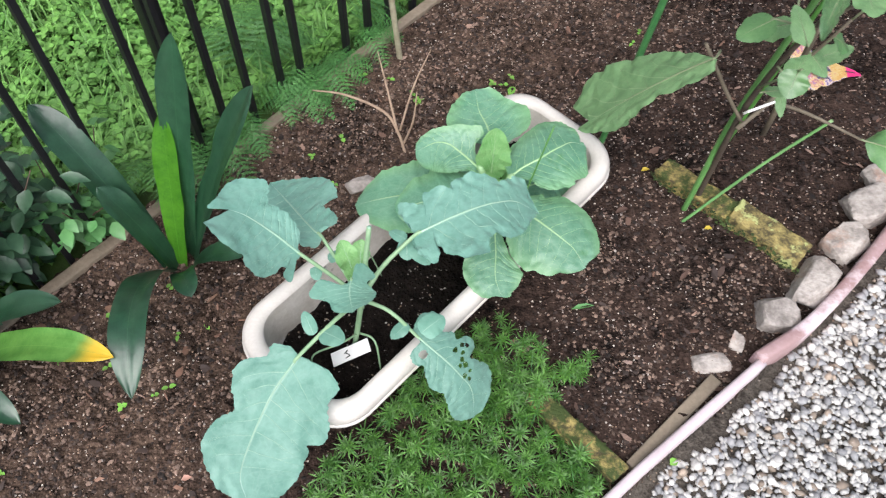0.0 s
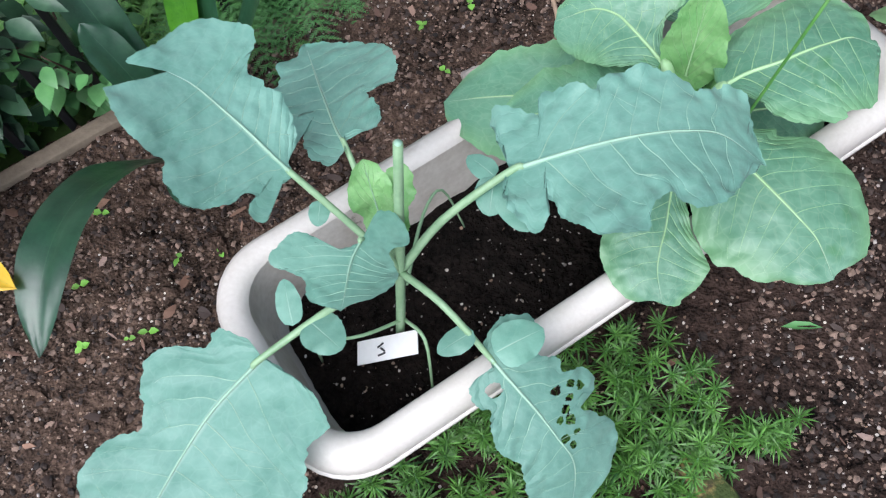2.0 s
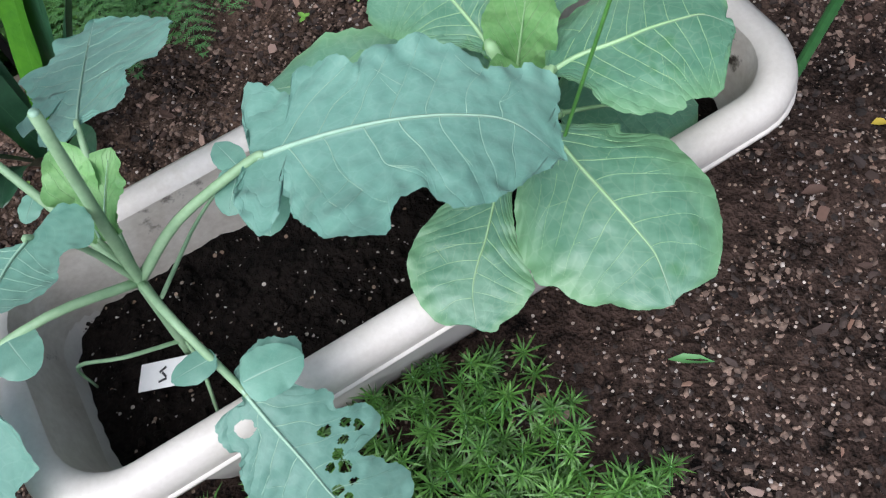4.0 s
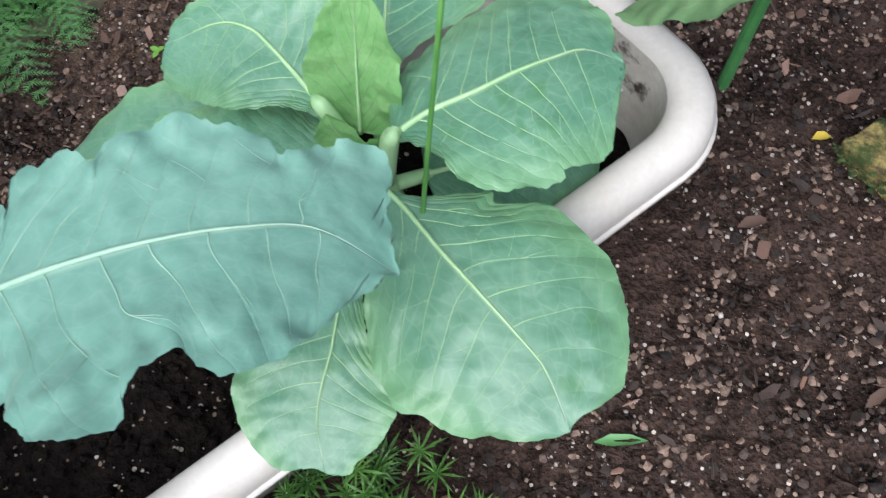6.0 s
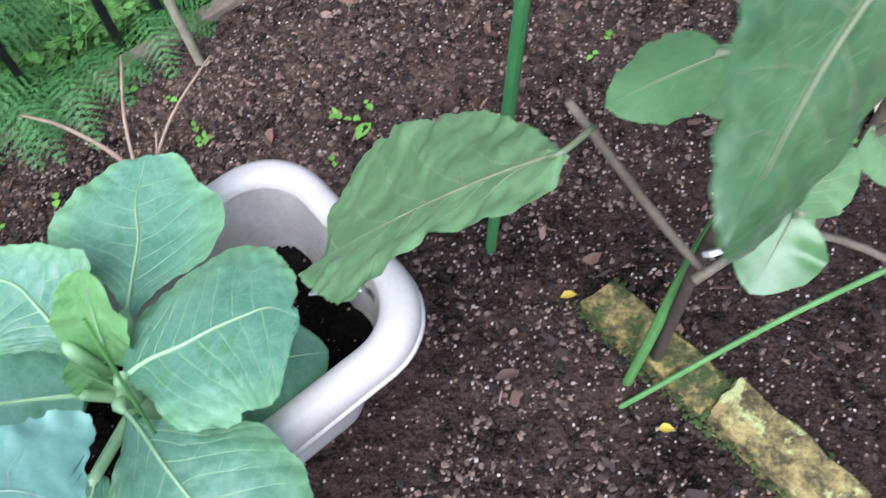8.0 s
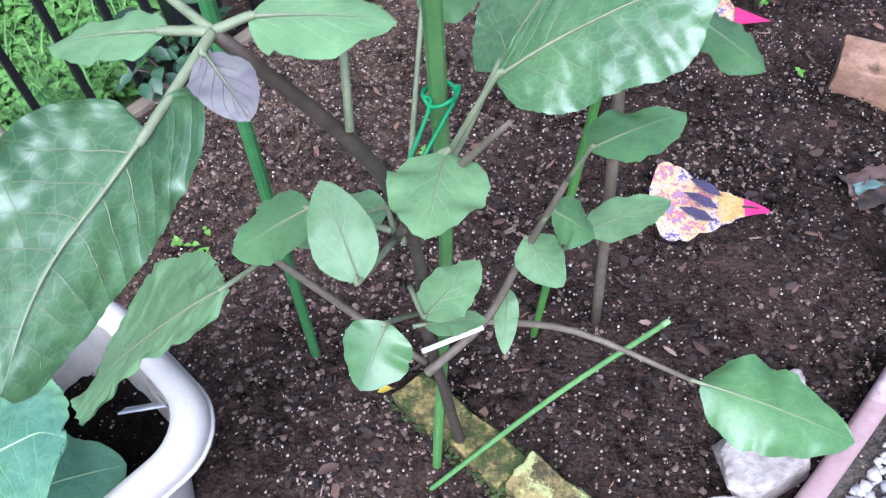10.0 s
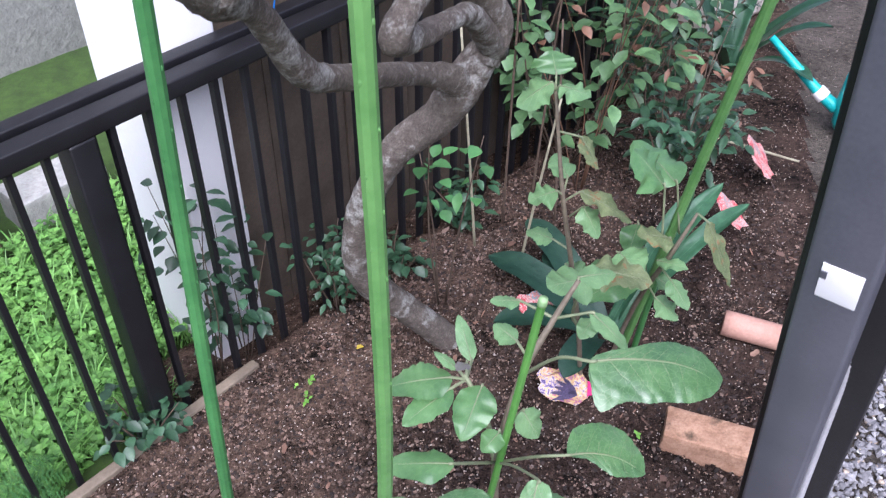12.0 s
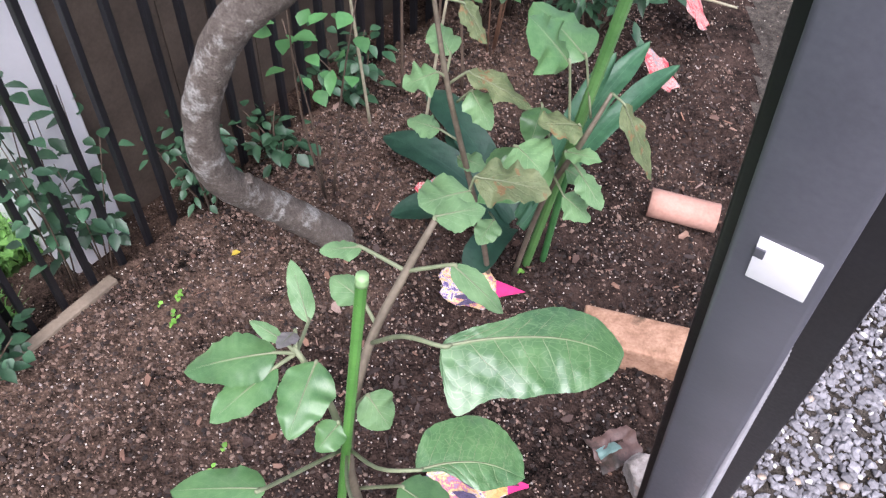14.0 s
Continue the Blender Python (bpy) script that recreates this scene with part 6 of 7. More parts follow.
# ---- strap-leaved plants ----
def strap_plant(name, at, leaves, label, materials, seed0, r=0.0):
    p = thing(name, at, label, "plant")
    for i, (tip, w, bow, mt, dx) in enumerate(leaves):
        b = Vector(at) + Vector((dx[0], dx[1], 0))
        shape, mids = blade(b, tip, w, strap(0.28, 0.6), bow=bow, cup=0.22, wave=0.08, frill=0.02, seed=seed0 + i, ns=30, nv=4)
        part("leaf", shape, materials[mt], p, {1: "fresh bright green leaf", 2: "pale green leaf with yellow tip"}.get(mt, "") if len(materials) == 3 else "")
    return p


strap_plant("clivia", (-0.302, 0.895, 0.0), [((-0.254, 1.050, 0.405), 0.056, 0.08, 0, (0.01, 0.02)), ((-0.140, 1.015, 0.345), 0.052, 0.14, 0, (0.02, 0.01)), ((-0.489, 0.990, 0.290), 0.055, 0.28, 0, (-0.02, 0.0)), ((-0.292, 1.008, 0.276), 0.042, 0.04, 1, (0.0, -0.005)), ((-0.248, 0.579, 0.185), 0.052, 0.62, 0, (-0.01, -0.02)), ((-0.232, 0.780, 0.105), 0.040, 0.42, 0, (0.01, -0.02)), ((-0.160, 0.850, 0.125), 0.042, 0.32, 0, (0.02, -0.01)), ((-0.395, 0.915, 0.190), 0.044, 0.25, 0, (-0.005, -0.01))], "clivia with long dark glossy arching strap leaves", (M_CLIVIA, M_CLIVIA_NEW, M_CLIVIA_TIP), 120)
strap_plant("clivia", (-0.62, 0.66, 0.0), [((-0.273, 0.622, 0.225), 0.050, 0.35, 2, (0.02, 0.0)), ((-0.36, 0.69, 0.24), 0.045, 0.35, 0, (0.01, 0.01)), ((-0.42, 0.55, 0.12), 0.045, 0.5, 0, (0.0, -0.02)), ((-0.50, 0.80, 0.33), 0.045, 0.2, 0, (0.0, 0.02)), ((-0.80, 0.60, 0.25), 0.05, 0.3, 0, (-0.02, 0.0)), ((-0.66, 0.42, 0.15), 0.05, 0.5, 0, (0.0, -0.02))], "clivia with one yellow-tipped strap leaf", (M_CLIVIA, M_CLIVIA_NEW, M_CLIVIA_TIP), 140)
ASPID_LEAVES = [((0.76, 2.13, 0.07), 0.075, 0.25, 0, (-0.01, 0)), ((0.77, 1.965, 0.03), 0.065, 0.30, 0, (-0.01, 0)), ((0.89, 2.16, 0.06), 0.08, 0.22, 0, (0, 0.01)), ((1.25, 2.19, 0.24), 0.045, 0.16, 1, (0.01, 0.01)), ((1.31, 2.17, 0.20), 0.042, 0.22, 1, (0.01, -0.01)), ((1.17, 2.12, 0.27), 0.04, 0.14, 1, (0.01, 0.01)), ((0.85, 2.25, 0.08), 0.07, 0.2, 0, (0, 0.02)), ((0.90, 1.80, 0.05), 0.06, 0.35, 0, (-0.01, -0.01))]
strap_plant("aspidistra", (1.0, 1.965, 0.0), ASPID_LEAVES, "aspidistra clump with broad dark drooping leaves", (M_ASPID, M_ASPID_STRIPE), 160)
strap_plant("clivia", (1.52, 3.12, 0.0), [((1.30, 3.30, 0.42), 0.06, 0.1, 0, (0, 0)), ((1.42, 3.25, 0.50), 0.06, 0.1, 0, (0, 0)), ((1.75, 3.0, 0.22), 0.055, 0.3, 0, (0, 0)), ((1.80, 3.12, 0.26), 0.055, 0.3, 0, (0, 0)), ((1.68, 2.86, 0.12), 0.05, 0.35, 0, (0, 0)), ((1.36, 2.98, 0.2), 0.055, 0.3, 0, (0, 0)), ((1.62, 3.32, 0.40), 0.055, 0.2, 0, (0, 0))], "dark clivia clump at the far end of the bed", (M_CLIVIA,), 180)


# ---- tree ----
tree = thing("tree", (0.688, 1.935, 0), "old crooked grey-barked tree leaning over the bed", "tree")
part("trunk", tube([(0.70, 1.945, -0.05), (0.685, 1.93, 0.0), (0.63, 1.905, 0.085), (0.565, 1.868, 0.185), (0.522, 1.822, 0.285), (0.526, 1.805, 0.415), (0.584, 1.799, 0.551), (0.653, 1.806, 0.615), (0.690, 1.802, 0.675), (0.725, 1.815, 0.73)], [0.034, 0.031, 0.028, 0.027, 0.026, 0.025, 0.025, 0.028, 0.031, 0.022], 18, 70, 0.10, 1), M_BARK, tree)
part("limb", tube([(0.69, 1.80, 0.68), (0.635, 1.717, 0.735), (0.558, 1.555, 0.816), (0.529, 1.469, 0.869), (0.511, 1.381, 0.973), (0.497, 1.315, 1.014), (0.482, 1.264, 1.06), (0.43, 1.17, 1.15), (0.36, 1.09, 1.27), (0.30, 1.03, 1.42)], [0.025, 0.0155, 0.0145, 0.0165, 0.0135, 0.0175, 0.0155, 0.014, 0.013, 0.012], 14, 70, 0.12, 2), M_BARK, tree)
part("limb", tube([(0.715, 1.81, 0.71), (0.735, 1.822, 0.76), (0.705, 1.785, 0.83), (0.684, 1.764, 0.90), (0.70, 1.78, 1.05)], [0.027, 0.023, 0.020, 0.018, 0.014], 14, 40, 0.12, 3), M_BARK, tree)
part("limb", tube([(0.732, 1.82, 0.72), (0.70, 1.72, 0.815), (0.675, 1.65, 0.845), (0.644, 1.584, 0.857), (0.617, 1.50, 0.89), (0.637, 1.526, 0.925), (0.669, 1.583, 0.95), (0.70, 1.60, 1.05)], [0.021, 0.0145, 0.013, 0.014, 0.0165, 0.0155, 0.014, 0.012], 12, 50, 0.15, 4), M_BARK, tree)
part("limb", tube([(0.497, 1.315, 1.014), (0.55, 1.33, 1.06), (0.588, 1.431, 1.02), (0.65, 1.50, 1.03)], [0.02, 0.016, 0.016, 0.012], 12, 24, 0.12, 5), M_BARK, tree)
part("stub", tube([(0.552, 1.862, 0.22), (0.558, 1.85, 0.245), (0.562, 1.842, 0.255)], [0.014, 0.011, 0.007], 10, 6, 0.2, 6), M_BARK, tree, "knotty cut branch stub")
solo("tie_cord", tube([bed(1.80, 0.93, 0.66), bed(1.80, 0.92, 0.70), bed(1.81, 0.90, 0.80), bed(1.82, 0.86, 0.95)], [0.0015, 0.0015, 0.0012, 0.001], 6), M_BLUE, "thin blue cord tied to the fence rail", "cord")

# ---- charcoal support post ----
post = thing("support_post", (1.14, 1.39, -0.03), "charcoal metal support post leaning beside the path", "post")
PB, PT = Vector((1.124, 1.360, -0.04)), Vector((1.124 - 0.168 * 1.7, 1.360 - 0.172 * 1.7, 1.66))


def leaning_box(b, t, w, d, facing, bevel=0.004):
    ax = (t - b).normalized()
    f = Vector(facing)
    f = (f - ax * f.dot(ax)).normalized()
    side = f.cross(ax).normalized()
    bm = bmesh.new()
    bmesh.ops.create_cube(bm, size=1)
    bmesh.ops.scale(bm, vec=(w, d, (t - b).length), verts=bm.verts)
    bmesh.ops.bevel(bm, geom=bm.edges[:], offset=bevel, segments=3, affect="EDGES", profile=0.5)
    bm.transform(Matrix.Translation((b + t) / 2) @ Matrix((side, -f, ax)).transposed().to_4x4())
    return bm


FACE = Vector((-0.62, -0.78, 0.25))
PAX = (PT - PB).normalized()
PF = (FACE - PAX * FACE.dot(PAX)).normalized()
RIGHTWARD = PAX.cross(PF) if PAX.cross(PF).dot(Vector((0.87, -0.5, 0))) > 0 else PF.cross(PAX)
part("front_channel", leaning_box(PB + RIGHTWARD * 0.004, PT + RIGHTWARD * 0.004, 0.049, 0.04, FACE, 0.004), M_POST, post)
bm = leaning_box(PB - PF * 0.03 + RIGHTWARD * 0.010, PT - PF * 0.03 + RIGHTWARD * 0.010, 0.087, 0.03, FACE, 0.003)
part("back_channel", bm, M_BLACK, post, "black backing channel")
LP = PB + PAX * 0.912 + PF * 0.0205 + RIGHTWARD * 0.007
bm = leaning_box(LP, LP + PAX * 0.038, 0.030, 0.0012, FACE, 0.0003)
sticker = part("sticker", bm, M_STICKER, post, "torn blank white sticker")
part("tear", leaning_box(LP - RIGHTWARD * 0.0125 + PAX * 0.022 + PF * 0.001, LP - RIGHTWARD * 0.0125 + PAX * 0.030 + PF * 0.001, 0.005, 0.0008, FACE, 0.0002), M_POST, sticker, "torn corner baring the grey post")
hose = [PB + PAX * (0.22 + 0.0146 * i) + RIGHTWARD * (0.0345 - 0.00015 * i) + PF * (0.012 - 0.00075 * i) for i in range(44)]
part("corrugated_hose", tube(hose, [(0.0062 - 0.00002 * i) * (1.0 if i % 2 else 0.84) for i in range(173)], 12, 172), M_HOSE, post, "pale grey corrugated hose clipped along the post")
part("joint", leaning_box(PB + PAX * 0.150 + RIGHTWARD * 0.004, PB + PAX * 0.158 + RIGHTWARD * 0.004, 0.0525, 0.0435, FACE, 0.002), M_BLACK, post, "dark joint between two lengths of the post")


# ---- foliage made of many small leaves ----
def round_leaf(verts, faces, at, d, up, l, w, fold=0.15):
    """An ovate leaf on a short stalk, folded along its rib, its tip bent down."""
    d = d.normalized()
    lat = d.cross(up)
    lat = lat.normalized() if lat.length > 1e-4 else Vector((1, 0, 0))
    nor = lat.cross(d)
    o = len(verts)
    verts.append(at)
    for s, k in ((0.14, 0.52), (0.34, 0.98), (0.58, 0.92), (0.80, 0.52)):
        m = at + d * l * s - nor * l * 0.16 * s * s
        verts += [m + lat * w * 0.5 * k + nor * w * fold * k, m, m - lat * w * 0.5 * k + nor * w * fold * k]
    verts.append(at + d * l - nor * l * 0.18)
    faces += [(o, o + 2, o + 1), (o, o + 3, o + 2), (o + 10, o + 11, o + 13), (o + 11, o + 12, o + 13)]
    for i in (1, 4, 7):
        faces += [(o + i, o + i + 1, o + i + 4, o + i + 3), (o + i + 1, o + i + 2, o + i + 5, o + i + 4)]


def small_leaf(verts, faces, at, d, up, l, w, fold=0.15):
    """A pointed leaflet of five quads' worth of faces, folded along its rib."""
    d = d.normalized()
    lat = d.cross(up)
    lat = lat.normalized() if lat.length > 1e-4 else Vector((1, 0, 0))
    nor = lat.cross(d)
    o = len(verts)
    mid1, mid2 = at + d * l * 0.33, at + d * l * 0.68 - nor * l * 0.04
    verts += [at, mid1 + lat * w * 0.48 + nor * w * fold, mid1, mid1 - lat * w * 0.48 + nor * w * fold, mid2 + lat * w * 0.40 + nor * w * fold, mid2, mid2 - lat * w * 0.40 + nor * w * fold, at + d * l - nor * l * 0.12]
    faces += [(o, o + 2, o + 1), (o, o + 3, o + 2), (o + 1, o + 2, o + 5, o + 4), (o + 2, o + 3, o + 6, o + 5), (o + 4, o + 5, o + 7), (o + 5, o + 6, o + 7)]


def rand_dir(rng, flat=0.5):
    a = rng.uniform(0, 2 * math.pi)
    return Vector((math.cos(a), math.sin(a), rng.uniform(-flat, flat))).normalized()


def shrub(name, at, height, spread, stems, leaves, l, w, material, label, seed, lean=(0, 0), stem_r=0.0025, droop=0.3, kind_leaf="foliage", top_only=0.25, bark=None):
    rng = random.Random(seed)
    p = thing(name, at, label, "shrub")
    at = Vector(at)
    verts, faces = [], []
    for k in range(stems):
        a = 2 * math.pi * k / stems + rng.uniform(-0.4, 0.4)
        r = spread * rng.uniform(0.35, 1.0)
        h = height * rng.uniform(0.65, 1.0)
        tip = at + Vector((math.cos(a) * r + lean[0], math.sin(a) * r + lean[1], h))
        midp = at.lerp(tip, 0.5) + Vector((rng.uniform(-1, 1), rng.uniform(-1, 1), 0)) * spread * 0.15
        pts = [at + Vector((math.cos(a), math.sin(a), 0)) * 0.01, midp, tip]
        part("stem", tube(pts, [stem_r, stem_r * 0.8, stem_r * 0.4], 5, 6), bark or M_STEM_DARK, p)
        c = spline(pts, 24)
        for i in range(leaves):
            q = c[int(24 * rng.uniform(top_only, 1.0))]
            d = rand_dir(rng, 0.4)
            tw = q + d * l * rng.uniform(0.2, 1.1)
            round_leaf(verts, faces, tw, (d + rand_dir(rng) * 0.5 - Vector((0, 0, droop * rng.random()))), Vector((rng.uniform(-0.3, 0.3), rng.uniform(-0.3, 0.3), 1)), l * rng.uniform(0.6, 1.15), w * rng.uniform(0.7, 1.1))
    ob = part(kind_leaf, (verts, faces), material, p)
    ob["kind"] = "stuff"
    return p


shrub("shrub", bed(0.30, 1.02, -0.06), 0.42, 0.18, 12, 36, 0.042, 0.026, M_BUSH, "dark green broad-leaved shrub at the fence", 201)
shrub("shrub", bed(0.12, 0.93, -0.03), 0.30, 0.17, 13, 34, 0.040, 0.026, M_BUSH, "low dark shrub spreading through the fence bars", 202)
shrub("shrub", bed(0.44, 0.99, -0.05), 0.20, 0.12, 8, 22, 0.034, 0.024, M_BUSH_LIGHT, "light green low shrub at the fence foot", 203)
shrub("shrub", bed(1.60, 0.985, -0.05), 0.58, 0.11, 6, 15, 0.036, 0.024, M_BUSH, "thin shrub growing before the white wall", 204, stem_r=0.0016)
shrub("shrub", bed(1.66, 0.975, -0.05), 0.40, 0.10, 5, 15, 0.034, 0.024, M_BUSH, "thin dark shrub among the fence bars", 205, stem_r=0.0016)
shrub("shrub", bed(1.86, 0.90, 0.0), 0.24, 0.08, 7, 24, 0.024, 0.014, M_BUSH, "small blue-green shrub against the board fence", 206)
shrub("shrub", bed(1.40, 0.93, -0.03), 0.13, 0.09, 7, 16, 0.030, 0.022, M_BUSH, "low seedlings round the fence post", 207)
shrub("shrub", bed(2.02, 0.88, 0.0), 0.13, 0.07, 5, 12, 0.034, 0.022, M_BUSH, "shaded shrub behind the tree trunk", 208)
shrub("shrub", bed(2.25, 0.88, 0.0), 0.18, 0.09, 6, 14, 0.036, 0.022, M_BUSH, "shaded shrub at the board fence", 209)
shrub("shrub", (0.66, 2.0, 0.05), 0.46, 0.09, 3, 6, 0.042, 0.028, M_BUSH_LIGHT, "bright green shoots behind the tree trunk", 210, top_only=0.75)
shrub("shrub", (0.97, 2.55, 0.0), 0.75, 0.32, 13, 20, 0.054, 0.036, M_ROSE, "leafy rose-like shrub before the board fence", 211, stem_r=0.0022)
shrub("shrub", (1.05, 2.62, 0.0), 0.85, 0.32, 8, 16, 0.052, 0.034, M_ROSE, "tall light green shrub at the back", 212, stem_r=0.0022, top_only=0.55)
shrub("nandina", (1.25, 2.55, 0.0), 0.45, 0.24, 13, 24, 0.050, 0.022, M_BUSH, "dark nandina shrub with fine pointed leaves", 213)
shrub("nandina", (1.22, 2.50, 0.0), 0.50, 0.22, 7, 6, 0.036, 0.015, M_RED_LEAF, "reddish young nandina shoots", 214, top_only=0.85)
shrub("shrub", (1.00, 2.48, 0.0), 0.82, 0.34, 5, 5, 0.034, 0.024, M_RED_LEAF, "arching brown shoots with orange-red young leaves", 217, stem_r=0.002, top_only=0.6, bark=M_SHOOT)
shrub("shrub", (1.20, 2.95, 0.0), 0.7, 0.35, 14, 30, 0.050, 0.03, M_BUSH, "dense dark shrub at the far end", 215, stem_r=0.004)
shrub("shrub", (0.80, 2.75, 0.0), 0.8, 0.25, 10, 26, 0.05, 0.03, M_BUSH, "dark climbing shrub on the board fence", 216, stem_r=0.004)
for i, (x, y, lx, ly, h) in enumerate(((0.735, 2.23, -0.05, 0.02, 0.55), (0.83, 2.16, 0.06, 0.05, 0.42), (0.80, 2.33, 0.0, 0.0, 0.6), (0.87, 2.4, 0.03, 0.03, 0.6), (0.93, 2.35, -0.03, 0.05, 0.5))):
    solo("thin_cane", tube([(x, y, -0.02), (x + lx * 0.5, y + ly * 0.5, h / 2), (x + lx, y + ly, h)], [0.0035, 0.003, 0.0025], 7), M_STAKE_OLD if i < 2 else M_STEM_DARK, "thin grey cane standing in the shaded soil", "cane")


def fern(at, fronds, length, seed, label, reach=None):
    rng = random.Random(seed)
    p = thing("fern", at, label, "fern", "ferns along the fence")
    at = Vector(at)
    for k in range(fronds):
        a = 2 * math.pi * k / fronds + rng.uniform(-0.4, 0.4) if reach is None else reach + rng.uniform(-1.1, 1.1)
        L = length * rng.uniform(0.7, 1.05)
        out = Vector((math.cos(a), math.sin(a), 0))
        rise = rng.uniform(0.34, 0.5)
        c = spline([at, at + out * L * 0.35 + Vector((0, 0, L * rise)), at + out * L * 0.72 + Vector((0, 0, L * rise)), at + out * L + Vector((0, 0, L * (rise - 0.22)))], 19)
        gap = L * 1.25 / 19
        verts, faces = [], []
        for i in range(3, 20):
            t = (c[min(i + 1, 19)] - c[i - 1]).normalized()
            s = i / 19
            full = L * 0.34 * math.sin(math.pi * (0.15 + 0.85 * s)) ** 0.8 * (1.15 - 0.55 * s) + 0.004
            for sg in (1, -1):
                pl = full * rng.uniform(0.85, 1.1)
                lat = t.cross(Vector((0, 0, 1))).normalized() * sg
                d = (lat + t * rng.uniform(0.3, 0.5) - Vector((0, 0, rng.uniform(0.05, 0.35)))).normalized()
                over = d.cross(t).normalized()
                n = max(4, int(pl / 0.0030))
                for j in range(n + 1):
                    q = c[i] + d * pl * j / n - Vector((0, 0, 0.10 * pl * (j / n) ** 2))
                    ll = gap * 0.66 * (1.08 - 0.9 * j / n) * rng.uniform(0.7, 1.2)
                    for s2 in (1, -1):
                        dd = (d * rng.uniform(0.9, 1.5) + d.cross(over) * s2 + over * rng.uniform(-0.4, 0.4)).normalized()
                        o = len(verts)
                        wv = d * min(0.0014, ll * 0.3)
                        verts += [q - wv, q + dd * ll * 0.6 + wv * 0.7, q + dd * ll, q + wv]
                        faces.append((o, o + 1, o + 2))
                        faces.append((o, o + 3, o + 1))
        part("frond", (verts, faces), M_FERN, p, smooth=False)
    return p


for i, (u, v, r, n, L) in enumerate(((0.92, 0.985, -0.65, 6, 0.17), (1.00, 0.975, -0.65, 6, 0.16), (1.08, 0.965, -0.8, 5, 0.14), (0.82, 0.99, -0.65, 6, 0.17), (0.74, 1.0, -0.9, 6, 0.18), (0.88, 1.05, 1.5, 6, 0.2), (1.12, 0.99, 0.2, 5, 0.14), (0.64, 1.01, -0.8, 5, 0.18))):
    fern(bed(u, v, -0.03), n, L, 300 + i, "fine feathery green fern beside the fence bars", r)


def lawn():
    rng = random.Random(7)
    verts, faces = [], []
    for k in range(26000):
        u, v = rng.uniform(-0.6, 2.4), 0.99 + 0.72 * rng.random() ** 1.3
        p = bed(u, v)
        if v < 1.12 and u > 1.50:
            continue
        z = ground_z(p.x, p.y)
        p.z = z
        if rng.random() < 0.62:
            q = p + Vector((0, 0, rng.uniform(0.005, 0.055)))
            for j in range(3):
                a = 2.1 * j + rng.uniform(0, 2)
                small_leaf(verts, faces, q, Vector((math.cos(a), math.sin(a), rng.uniform(-0.1, 0.4))), Vector((0, 0, 1)), rng.uniform(0.009, 0.022), rng.uniform(0.008, 0.018))
        else:
            d = rand_dir(rng, 0.2)
            h = rng.uniform(0.03, 0.09)
            s = Vector((-d.y, d.x, 0)) * rng.uniform(0.0015, 0.003)
            o = len(verts)
            verts += [p - s, p + s, p + Vector((0, 0, h * 0.7)) + d * h * 0.3 + s * 0.8, p + Vector((0, 0, h * 0.7)) + d * h * 0.3 - s * 0.8, p + Vector((0, 0, h)) + d * h * 0.75]
            faces += [(o, o + 1, o + 2, o + 3), (o + 3, o + 2, o + 4)]
    solo("lawn", (verts, faces), M_GRASS, "bright green mixed grass and clover lawn", "lawn", kind="stuff")


lawn()


def in_poly(x, y, poly):
    c = False
    for i in range(len(poly)):
        (x1, y1), (x2, y2) = poly[i - 1], poly[i]
        if (y1 > y) != (y2 > y) and x < (x2 - x1) * (y - y1) / (y2 - y1) + x1:
            c = not c
    return c


SEDUM = [(-0.06, 0.40), (0.0, 0.56), (0.06, 0.61), (0.20, 0.80), (0.25, 0.83), (0.31, 0.80), (0.34, 0.735), (0.405, 0.79), (0.42, 0.77), (0.355, 0.695), (0.31, 0.69), (0.43, 0.575), (0.40, 0.50), (0.2, 0.33)]


def sedum():
    rng = random.Random(11)
    verts, faces = [], []
    sv, sf = [], []
    k = 0
    while k < 700:
        x, y = rng.uniform(-0.06, 0.44), rng.uniform(0.33, 0.84)
        if not in_poly(x, y, SEDUM):
            continue
        k += 1
        h = rng.uniform(0.008, 0.062)
        top = Vector((x, y, ground_z(x, y) + h))
        tilt = Vector((rng.uniform(-0.5, 0.5), rng.uniform(-0.5, 0.5), 1)).normalized()
        foot = top - tilt * h * 1.1
        st = tube([foot, top], [0.0012, 0.001], 4, 2)
        o = len(sv)
        sv += st[0]
        sf += [tuple(i + o for i in f) for f in st[1]]
        side = tilt.orthogonal().normalized()
        for tier in range(3):
            n = 9 - tier
            for j in range(n):
                a = 2 * math.pi * (j + 0.5 * tier) / n + rng.uniform(-0.15, 0.15)
                d = Matrix.Rotation(a, 3, tilt) @ side
                d = (d + tilt * (0.02 + 0.42 * tier + rng.uniform(-0.12, 0.12))).normalized()
                l = rng.uniform(0.015, 0.025) * (1 - 0.24 * tier)
                b = top - tilt * (0.006 - 0.003 * tier)
                wv = d.cross(tilt).normalized() * l * 0.048
                o = len(verts)
                m = b + d * l * 0.55 + tilt * 0.001
                verts += [b - wv * 0.6, b + wv * 0.6, m + wv, m - wv, b + d * l - tilt * l * 0.12, b + d * l * 0.4 - tilt * 0.0015]
                faces += [(o, o + 1, o + 2, o + 3), (o + 3, o + 2, o + 4), (o, o + 3, o + 5), (o + 1, o + 5, o + 2)]
    p = thing("sedum_patch", (0.2, 0.6, 0.0), "bright green star-leaved sedum creeping beside the planter", "ground cover", kind="stuff")
    part("leaves", (verts, faces), M_SEDUM, p, smooth=False)
    part("stems", (sv, sf), M_BUSH_LIGHT, p)


sedum()


